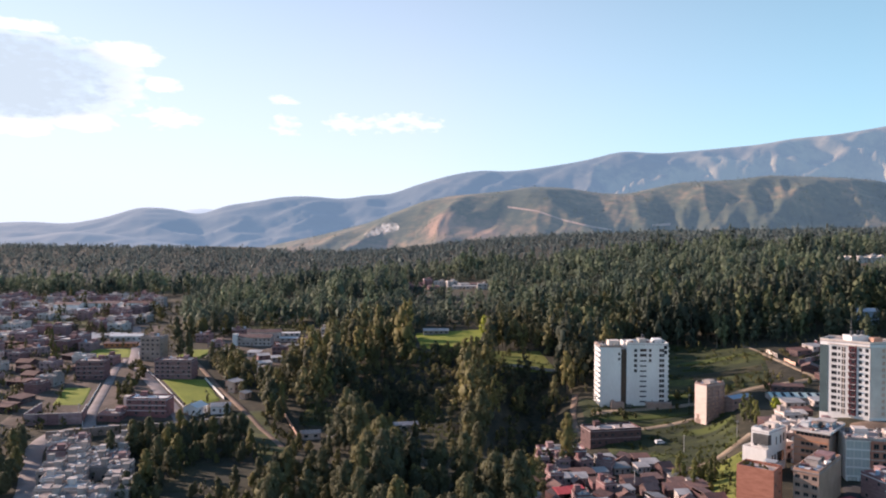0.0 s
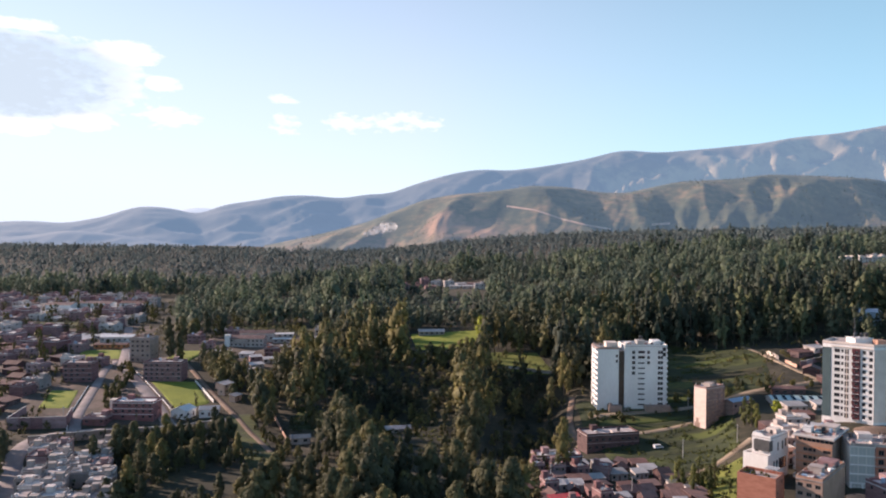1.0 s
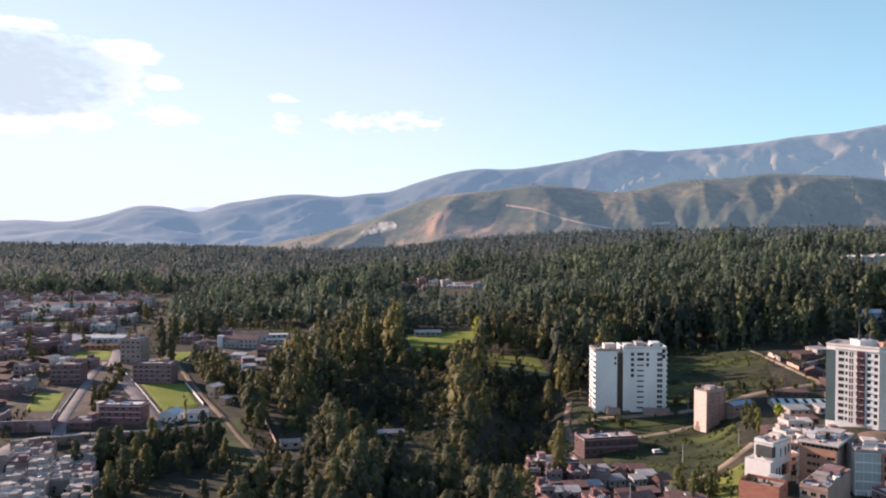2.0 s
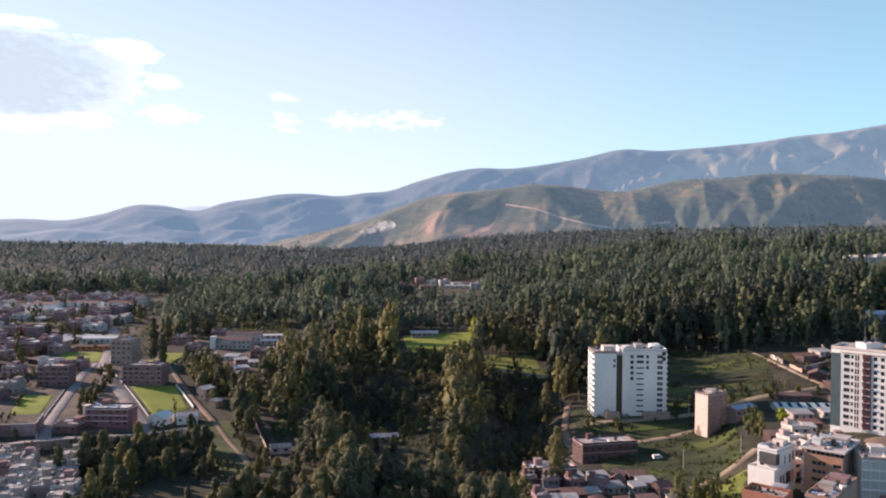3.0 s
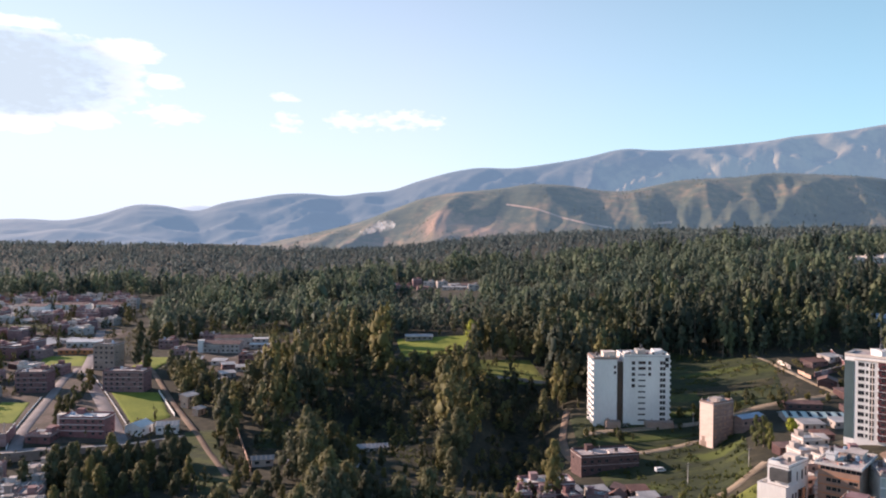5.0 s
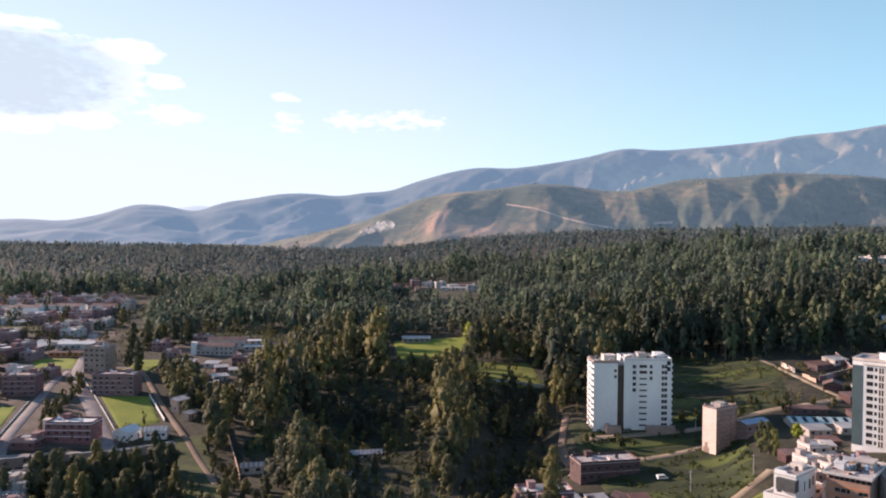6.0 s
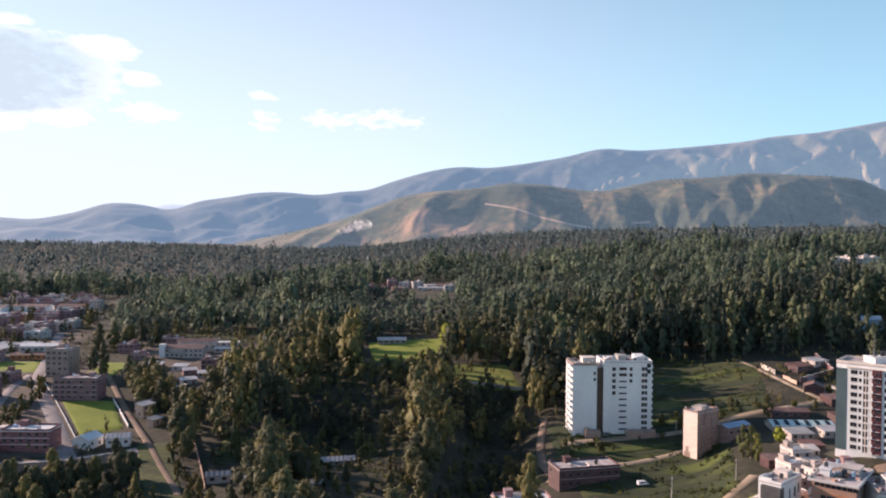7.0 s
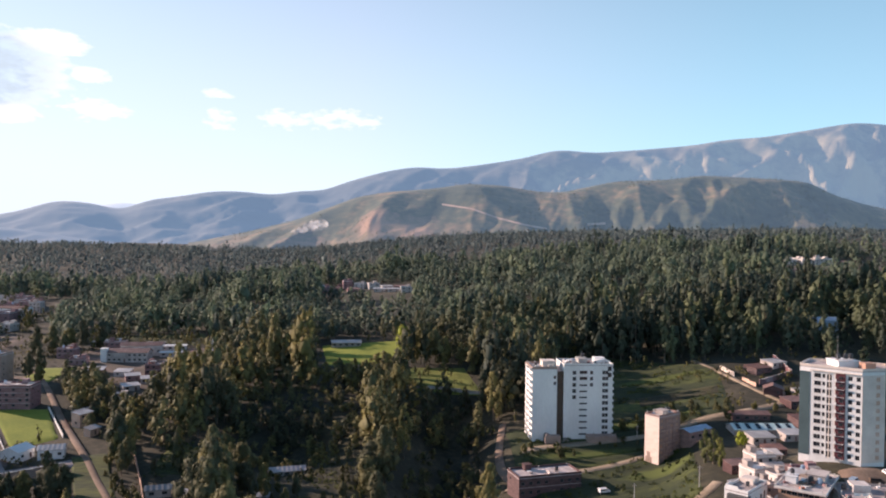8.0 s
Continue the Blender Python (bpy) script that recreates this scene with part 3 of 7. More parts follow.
def hills(name, label, material, profile, r_foot, r_crest, r_back, eye, rough, seed, spurs, skew, n=420, rows=44, even=0.0):
    """A range of hills: a skyline over bearings from the valley, folded into spurs and gullies."""
    ba = np.array([bearing(p) for p, _ in profile])
    tan_el = np.array([(424 + 0.0052 * (p - 784) - q) / 1358.0 for p, q in profile])
    A = np.linspace(ba[0], ba[-1], n)
    T = np.interp(A, ba, tan_el)
    T = np.convolve(np.pad(T, 4, mode="edge"), np.ones(9) / 9, "valid")
    U = np.linspace(0, 1.35, rows)
    X, Y, Z = np.zeros((rows, n)), np.zeros((rows, n)), np.zeros((rows, n))
    for j, a in enumerate(A):
        crest = eye + T[j] * r_crest * (math.cos(radians(2.64)) + math.tan(a) * math.sin(radians(2.64)))
        for i, u in enumerate(U):
            d = r_foot + (r_crest - r_foot) * u if u <= 1 else r_crest + (r_back - r_crest) * (u - 1) / 0.35
            x, y = d * math.tan(a), d
            up = (math.sin((u - 0.5) * math.pi) + 1) / 2 if u <= 1 else 1 - 0.7 * ((u - 1) / 0.35) ** 1.3
            foot = float(height(x, y)) - 12
            z = foot + (crest - foot) * up
            w = math.sin(math.pi * min(u, 1.0) ** 0.8) ** 1.4 if u < 1 else 0.0
            s = noise.ridged_multi_fractal(Vector(((x + skew * y) / spurs, (y - skew * x) / (spurs * 2.2), seed)), 1.2, 2.1, 4, 1.0, 2.0)
            z += w * rough * max(even, 0.06 + 1.25 * (j / n) ** 2) * (s - 1.5)
            if u < 1:
                z = min(z, eye + (crest - eye) * d / r_crest - 2 - 40 * (1 - u))
            X[i, j], Y[i, j], Z[i, j] = x, y, z
    return tagged(new(name, grid_mesh(name, X, Y, Z, material)), label, "mountain", kind="structure")


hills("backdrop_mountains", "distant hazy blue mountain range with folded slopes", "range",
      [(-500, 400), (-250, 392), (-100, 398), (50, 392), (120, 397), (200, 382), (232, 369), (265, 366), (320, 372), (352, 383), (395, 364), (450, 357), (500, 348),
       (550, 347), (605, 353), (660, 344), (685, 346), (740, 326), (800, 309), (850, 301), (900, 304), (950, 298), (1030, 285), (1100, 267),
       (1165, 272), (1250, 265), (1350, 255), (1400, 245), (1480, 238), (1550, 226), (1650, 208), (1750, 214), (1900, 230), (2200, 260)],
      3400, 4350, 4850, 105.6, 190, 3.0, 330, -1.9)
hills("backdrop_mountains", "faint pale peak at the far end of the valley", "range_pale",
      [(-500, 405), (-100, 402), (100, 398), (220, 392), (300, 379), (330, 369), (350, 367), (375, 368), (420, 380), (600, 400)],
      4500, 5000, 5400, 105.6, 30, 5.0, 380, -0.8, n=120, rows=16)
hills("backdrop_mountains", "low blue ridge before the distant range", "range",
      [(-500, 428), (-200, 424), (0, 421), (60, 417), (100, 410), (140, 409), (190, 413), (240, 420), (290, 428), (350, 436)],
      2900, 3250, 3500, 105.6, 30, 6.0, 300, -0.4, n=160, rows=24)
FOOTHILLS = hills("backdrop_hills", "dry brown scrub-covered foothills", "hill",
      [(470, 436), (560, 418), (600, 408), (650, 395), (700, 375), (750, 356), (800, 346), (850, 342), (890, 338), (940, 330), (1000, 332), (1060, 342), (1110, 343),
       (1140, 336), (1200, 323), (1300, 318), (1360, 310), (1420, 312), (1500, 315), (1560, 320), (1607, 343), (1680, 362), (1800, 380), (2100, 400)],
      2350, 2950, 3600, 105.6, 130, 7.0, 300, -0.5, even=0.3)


def hill_track(name, label, line, width, lift=2.5):
    """A bare strip of earth that follows the slope of the foothills."""
    tree = BVHTree.FromPolygons([v.co for v in FOOTHILLS.data.vertices], [p.vertices for p in FOOTHILLS.data.polygons])
    rows = []
    for (x0, z0), (x1, z1) in zip(line, line[1:]):
        for k in range(8):
            x, z = x0 + (x1 - x0) * k / 8, z0 + (z1 - z0) * k / 8
            for dz in (-0.5, 0.5):
                ray = Vector((x, 1000.0, z + dz * width)).normalized()
                p = tree.ray_cast(Vector((0, 0, 105.6)), ray)[0]
                rows.append((p if p else Vector((0, 0, 105.6)) + ray * 2900) - ray * lift)
    n = len(rows) // 2
    co = np.array([p[:] for p in rows])
    f = np.array([(2 * i, 2 * i + 2, 2 * i + 3, 2 * i + 1) for i in range(n - 1)])
    me = quads(name, co, f)
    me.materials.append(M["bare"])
    return tagged(new(name, me), label, "track", kind="structure")


hill_track("hill_track", "pale bare earth track across the foothill", [(130, 43), (168, 38), (205, 26), (240, 18), (272, 13)], 2.2)
hill_track("hill_track", "short pale bare scar on the foothill", [(322, 20), (350, 22)], 3.0)


def smoke():
    """Thin white smoke of a field fire, drifting off above the woods."""
    m = bpy.data.materials.new("thin_smoke")
    m.use_nodes = True
    N, L = m.node_tree.nodes, m.node_tree.links
    clear, mixer = N.new("ShaderNodeBsdfTransparent"), N.new("ShaderNodeMixShader")
    lit = N.new("ShaderNodeBsdfTranslucent")
    lit.inputs["Color"].default_value = (0.9, 0.9, 0.92, 1)
    geo, cells = N.new("ShaderNodeNewGeometry"), N.new("ShaderNodeTexNoise")
    cells.inputs["Scale"].default_value, cells.inputs["Detail"].default_value = 0.05, 4
    L.new(geo.outputs["Position"], cells.inputs["Vector"])
    dense = N.new("ShaderNodeMapRange")
    dense.inputs[1].default_value, dense.inputs[2].default_value, dense.inputs[3].default_value, dense.inputs[4].default_value = 0.36, 0.70, 0.0, 0.3
    L.new(cells.outputs[0], dense.inputs[0])
    L.new(dense.outputs[0], mixer.inputs[0]), L.new(clear.outputs[0], mixer.inputs[1]), L.new(lit.outputs[0], mixer.inputs[2])
    L.new(mixer.outputs[0], N["Material Output"].inputs["Surface"])
    rng = random.Random(21)
    bm = bmesh.new()
    for k in range(4):
        t = k / 3
        size = 8 + 14 * t
        at = Vector((-124 + 70 * t, 2335 + rng.uniform(-8, 8), 116 + 26 * t))
        bmesh.ops.create_icosphere(bm, subdivisions=3, radius=1.0, matrix=Matrix.Translation(at) @ Matrix.Diagonal((size * 1.3, size, size * 0.7, 1)))
    for v in bm.verts:
        v.co += 5.0 * noise.noise_vector(v.co / 11)
    for f in bm.faces:
        f.smooth = True
    me = bpy.data.meshes.new("smoke_plume")
    bm.to_mesh(me)
    bm.free()
    me.materials.append(m)
    tagged(new("smoke_plume", me), "thin white smoke drifting off above the far woods", "smoke", kind="stuff")


smoke()


# ---- buildings: walls with real openings, windows set into them ----
WINDOWS = {}


def window_mesh(w, h, glass_key="glass", frame_key="frame"):
    key = (round(w, 2), round(h, 2), glass_key, frame_key)
    if key not in WINDOWS:
        t = min(0.09, w * 0.12)
        us = [-w / 2, -w / 2 + t] + ([-t / 2, t / 2] if w > 1.1 else []) + [w / 2 - t, w / 2]
        vs = [0, t, h - t, h]
        bm, V = bmesh.new(), {}

        def at(i, j, d):
            if (i, j, d) not in V:
                V[i, j, d] = bm.verts.new((us[i], d, vs[j]))
            return V[i, j, d]
        panes = [(i, 1) for i in range(1, len(us) - 1, 2)]
        for i in range(len(us) - 1):
            for j in range(3):
                c = ((i, j), (i + 1, j), (i + 1, j + 1), (i, j + 1))
                if (i, j) not in panes:
                    bm.faces.new([at(*q, -0.05) for q in c])
                    continue
                bm.faces.new([at(*q, 0.0) for q in c]).material_index = 1
                for k in range(4):
                    q, r = c[k], c[(k + 1) % 4]
                    bm.faces.new([at(*q, -0.05), at(*r, -0.05), at(*r, 0.0), at(*q, 0.0)])
        me = bpy.data.meshes.new("window")
        bm.to_mesh(me)
        bm.free()
        me.materials.append(M[frame_key]), me.materials.append(M[glass_key])
        WINDOWS[key] = me
    return WINDOWS[key]


def put_window(parent, w, h, m, glass_key="glass", frame_key="frame"):
    """A window of a near building: a frame, with each pane of glass a part of it."""
    key = (round(w, 2), round(h, 2), glass_key, frame_key, "split")
    if key not in WINDOWS:
        whole = window_mesh(w, h, glass_key, frame_key)
        pair = []
        for slot in (0, 1):
            bm = bmesh.new()
            bm.from_mesh(whole)
            bmesh.ops.delete(bm, geom=[f for f in bm.faces if f.material_index != slot], context="FACES")
            me = bpy.data.meshes.new("window" if slot == 0 else "pane")
            bm.to_mesh(me)
            bm.free()
            me.materials.append(M[frame_key]), me.materials.append(M[glass_key])
            pair.append(me)
        WINDOWS[key] = pair
    frame_me, pane_me = WINDOWS[key]
    ob = share("window", frame_me, parent, m=m)
    share("pane", pane_me, ob)
    return ob


def wall_face(bm, p, q, z0, z1, openings, depth=0.22):
    """One upright face from p to q, cut by openings (u0, u1, z0, z1), with reveals."""
    p, q = Vector((*p, 0)), Vector((*q, 0))
    length = (q - p).length
    u = (q - p) / length
    n = Vector((u.y, -u.x, 0))
    us = sorted({0.0, length, *[o[0] for o in openings], *[o[1] for o in openings]})
    zs = sorted({z0, z1, *[o[2] for o in openings], *[o[3] for o in openings]})

    def quad(*pts):
        bm.faces.new([bm.verts.new(p + u * s + Vector((0, 0, z)) - n * d) for s, z, d in pts])
    for z_a, z_b in zip(zs, zs[1:]):
        run = None
        for a, b in zip(us, us[1:]):
            hole = any(o[0] <= (a + b) / 2 <= o[1] and o[2] <= (z_a + z_b) / 2 <= o[3] for o in openings)
            if hole:
                if run is not None:
                    quad((run, z_a, 0), (a, z_a, 0), (a, z_b, 0), (run, z_b, 0))
                run = None
            elif run is None:
                run = a
        if run is not None:
            quad((run, z_a, 0), (length, z_a, 0), (length, z_b, 0), (run, z_b, 0))
    for a, b, c, d in openings:
        quad((a, c, 0), (b, c, 0), (b, c, depth), (a, c, depth))
        quad((a, d, depth), (b, d, depth), (b, d, 0), (a, d, 0))
        quad((a, c, depth), (a, d, depth), (a, d, 0), (a, c, 0))
        quad((b, c, 0), (b, d, 0), (b, d, depth), (b, c, depth))


def rows_of(width, count, floors, storey, w, h, sill=0.95, z0=0.0, first=0, margin=None, skip=()):
    """Openings in a regular grid on one face."""
    out = []
    gap = margin if margin is not None else width / count / 2
    for f in range(first, floors):
        for k in range(count):
            if (k, f) in skip:
                continue
            c = gap + (width - 2 * gap) * (k / (count - 1) if count > 1 else 0.5)
            out.append((max(0.15, c - w / 2), min(width - 0.15, c + w / 2), z0 + f * storey + sill, z0 + f * storey + sill + h))
    return out


def shell(parent, foot, z0, z1, faces, material, name="wall", glass_key="glass", label="", sink=3.0, frame_key="frame", split=True):
    """Walls over an outline, with the openings named for each edge, and a window in each opening."""
    bm = bmesh.new()
    for i in range(len(foot)):
        p, q = foot[i], foot[(i + 1) % len(foot)]
        wall_face(bm, p, q, z0 - sink, z1, faces.get(i, []))
    bmesh.ops.remove_doubles(bm, verts=bm.verts, dist=0.001)
    part(name, bm, material, parent, label)
    for i, openings in faces.items():
        p, q = Vector((*foot[i], 0)), Vector((*foot[(i + 1) % len(foot)], 0))
        u = (q - p).normalized()
        n = Vector((u.y, -u.x, 0))
        for a, b, c, d in openings:
            at = p + u * (a + b) / 2 - n * 0.16 + Vector((0, 0, c))
            m = Matrix.Translation(at) @ Matrix.Rotation(math.atan2(u.y, u.x), 4, "Z")
            if split:
                put_window(parent, b - a, d - c, m, glass_key, frame_key)
            else:
                share("window", window_mesh(b - a, d - c, glass_key, frame_key), parent, m=m)


def rect(x0, y0, x1, y1):
    return [(x0, y0), (x1, y0), (x1, y1), (x0, y1)]


def parapet_bm(foot, z, h=0.9, t=0.2):
    """A low wall round a roof edge."""
    bm = bmesh.new()
    c = sum((Vector(p) for p in foot), Vector((0, 0))) / len(foot)
    n = len(foot)
    inner = []
    for i in range(n):
        a, b, d = Vector(foot[i - 1]), Vector(foot[i]), Vector(foot[(i + 1) % n])
        e1, e2 = (b - a).normalized(), (d - b).normalized()
        n1, n2 = Vector((-e1.y, e1.x)), Vector((-e2.y, e2.x))
        k = (n1 + n2)
        inner.append(b + k * t / max(0.3, 1 + n1.dot(n2)))
    rings = [[bm.verts.new((*p, zz)) for p in ring] for ring, zz in ((foot, z), (foot, z + h), (inner, z + h), (inner, z))]
    for r, s in ((0, 1), (1, 2), (2, 3)):
        for i in range(n):
            j = (i + 1) % n
            bm.faces.new((rings[r][i], rings[r][j], rings[s][j], rings[s][i]))
    return bm


def tank(parent, x, y, z, r=0.75, h=1.5, material="plastic"):
    bm = bmesh.new()
    tube(bm, (x, y, z + 0.5), (x, y, z + 0.5 + h), r, r, 10)
    tube(bm, (x, y, z + 0.5 + h), (x, y, z + 0.75 + h), r, r * 0.35, 10)
    for dx, dy in ((-1, -1), (1, -1), (1, 1), (-1, 1)):
        box(bm, x + dx * r * 0.6 - 0.06, y + dy * r * 0.6 - 0.06, z, x + dx * r * 0.6 + 0.06, y + dy * r * 0.6 + 0.06, z + 0.5)
    part("water_tank", bm, material, parent, "plastic roof water tank")


def columns(parent, foot, z, h=1.1, step=4.0, s=0.16):
    """Unfinished column stubs left standing on a roof."""
    me = bpy.data.meshes.new("column_stub")
    bm = boxes((-s, -s, 0, s, s, h))
    bm.to_mesh(me)
    bm.free()
    me.materials.append(M["concrete"])
    for i in range(len(foot)):
        p, q = Vector(foot[i]), Vector(foot[(i + 1) % len(foot)])
        k = max(1, int((q - p).length / step))
        for j in range(k):
            c = p + (q - p) * (j / k)
            cen = sum((Vector(f) for f in foot), Vector((0, 0))) / len(foot)
            c = c + (cen - c).normalized() * 0.35
            share("column_stub", me, parent, m=Matrix.Translation((c.x, c.y, z)))


def sheet(bm, x0, x1, pitch, profile, thick=0.12, fold=0.07):
    """A folded tin roof: ribs along x over a profile of (y, z)."""
    k = max(4, int((x1 - x0) / pitch))
    rings = []
    for lift in (thick, 0.0):
        rings.append([[bm.verts.new((x0 + (x1 - x0) * i / k, y, z + lift + fold * (i % 2))) for y, z in profile] for i in range(k + 1)])
    top, low = rings
    n = len(profile)
    for i in range(k):
        for j in range(n - 1):
            bm.faces.new((top[i][j], top[i + 1][j], top[i + 1][j + 1], top[i][j + 1]))
            bm.faces.new((low[i][j + 1], low[i + 1][j + 1], low[i + 1][j], low[i][j]))
        for j in (0, n - 1):
            bm.faces.new((low[i][j], low[i + 1][j], top[i + 1][j], top[i][j]))
    for i in (0, k):
        for j in range(n - 1):
            bm.faces.new((low[i][j], top[i][j], top[i][j + 1], low[i][j + 1]))
    return bm


def clutter(r, x0, y0, x1, y1, z, seed, n):
    """Odds and ends left on a flat roof: brick stacks, crates, low walls and loose sheets."""
    rng = random.Random(seed)
    for k in range(n):
        x, y = rng.uniform(x0, x1), rng.uniform(y0, y1)
        kind = rng.choice(("brick_stack", "crate", "low_wall", "loose_sheet"))
        if kind == "brick_stack":
            part(kind, boxes((-0.7, -0.5, 0, 0.7, 0.5, rng.uniform(0.5, 1.0))), rng.choice(("brick", "red_brick", "concrete")), r, m=pose(x, y, z, 0, 0, rng.uniform(0, 90)))
        elif kind == "crate":
            w = rng.uniform(0.4, 0.8)
            part(kind, boxes((-w, -w, 0, w, w, 1.3 * w), (-w - 0.08, -w - 0.08, 1.3 * w, w + 0.08, w + 0.08, 1.3 * w + 0.08)), rng.choice(("white", "plaster", "blue_tin", "pale_grey")), r, m=pose(x, y, z, 0, 0, rng.uniform(0, 90)))
        elif kind == "low_wall":
            part(kind, boxes((-1.6, -0.12, 0, 1.6, 0.12, rng.uniform(0.7, 1.4))), rng.choice(("brick", "plaster")), r, m=pose(x, y, z, 0, 0, rng.choice((0, 90))))
        else:
            part(kind, boxes((-1.3, -0.9, 0.25, 1.3, 0.9, 0.30), (-1.2, -0.8, 0, -1.0, 0.8, 0.25), (1.0, -0.8, 0, 1.2, 0.8, 0.25)), rng.choice(("tin", "rust", "white")), r, m=pose(x, y, z, 0, 0, rng.uniform(0, 90)))


def house_kit(name, label, w, d, floors, wall, seed, roof="slab", storey=2.75, stubs=True, white_edge=False, category="house", plain=False, roof_mat=None):
    """A town house, front at local -y. roof: slab (flat), tin (single slope) or gable."""
    rng = random.Random(seed)
    r = root(name, label, category)
    foot = rect(-w / 2, -d / 2, w / 2, d / 2)
    H = floors * storey
    nf, ns = max(1, int(w / (4.2 if plain else 3.2))), max(1, int(d / (9 if plain else 4.5)))
    drop = {(rng.randrange(nf), rng.randrange(floors)) for _ in range(nf * floors // 5)} | {(nf // 2, 0)}
    front = rows_of(w, nf, floors, storey, min(1.5, w / nf * 0.55), 1.25, skip=drop)
    c = w / nf * (nf // 2 + 0.5)
    faces = {0: front, 1: rows_of(d, ns, floors, storey, 1.1, 1.1, skip={(k, f) for k in range(ns) for f in range(floors) if rng.random() < 0.45}),
             3: rows_of(d, ns, floors, storey, 1.1, 1.1, skip={(k, f) for k in range(ns) for f in range(floors) if rng.random() < 0.45})}
    shell(r, foot, 0, H, faces, wall, split=False)
    part("door", boxes((c - w / 2 - 0.5, -d / 2 - 0.05, 0, c - w / 2 + 0.5, -d / 2 + 0.03, 2.1)), "rust", r)
    edge = "white" if white_edge else "slab"
    if roof == "slab":
        part("roof", boxes((-w / 2 - 0.2, -d / 2 - 0.2, H + 0.003, w / 2 + 0.2, d / 2 + 0.2, H + 0.24)), edge, r)
        part("parapet", parapet_bm(rect(-w / 2, -d / 2, w / 2, d / 2), H + 0.24, rng.uniform(0.4, 1.0)), wall, r)
        for f in range(1, 1 if plain else floors):
            part("floor_band", boxes((-w / 2 - 0.06, -d / 2 - 0.06, f * storey - 0.12, w / 2 + 0.06, -d / 2 + 0.02, f * storey + 0.1)), edge, r)
        if stubs:
            columns(r, rect(-w / 2 + 0.3, -d / 2 + 0.3, w / 2 - 0.3, d / 2 - 0.3), H + 0.24, rng.uniform(0.9, 1.6), 9.0)
        sx = rng.choice((-1, 1)) * w * 0.22
        part("stair_box", boxes((sx - 1.4, d / 2 - 3.4, H + 0.24, sx + 1.4, d / 2 - 0.4, H + 2.6), (sx - 1.6, d / 2 - 3.6, H + 2.6, sx + 1.6, d / 2 - 0.3, H + 2.75)), wall, r)
        if rng.random() < 0.6:
            tank(r, -sx * 0.8, rng.uniform(-d / 4, d / 4), H + 0.24, material=rng.choice(("plastic", "plastic", "blue_tin")))
        if not plain:
            clutter(r, -w / 2 + 1.2, -d / 2 + 1.2, w / 2 - 1.2, d / 2 - 3.8, H + 0.24, seed, 3)
        if rng.random() < 0.5:
            x, y = rng.uniform(-w / 4, w / 4), rng.uniform(-d / 3, 0)
            part("lean_to", boxes((x - 1.8, y - 1.5, H + 2.2, x + 1.8, y + 1.5, H + 2.28), (x - 1.7, y - 1.4, H + 0.24, x - 1.6, y - 1.3, H + 2.2), (x + 1.6, y - 1.4, H + 0.24, x + 1.7, y - 1.3, H + 2.2)), "tin", r)
    else:
        bm = bmesh.new()
        rise = 0.9 if roof == "tin" else d * 0.22
        ridge = d / 2 if roof == "tin" else 0.0
        ov = 0.45
        pts = [(-d / 2 - ov, H + 0.02), (ridge, H + rise)] + ([(d / 2 + ov, H + 0.02)] if roof != "tin" else [])
        sheet(bm, -w / 2 - ov, w / 2 + ov, 0.9, pts)
        part("roof", bm, roof_mat or ("tin" if not white_edge else "white"), r)
        for x in (-w / 2 + 0.1, w / 2 - 0.1):
            g = bmesh.new()
            v = [g.verts.new((x, y, z)) for y, z in ((-d / 2, H - 0.3), (ridge, H - 0.3), (d / 2, H - 0.3), (d / 2, H + (rise if roof == "tin" else 0)), (ridge, H + rise), (-d / 2, H))]
            g.faces.new(v)
            part("gable", g, wall, r)
    return r


def set_down(ob, x, y, turn=0.0, sink=0.0):
    ob.matrix_basis = pose(x, y, land(x, y) - sink, 0, 0, turn)
    return ob


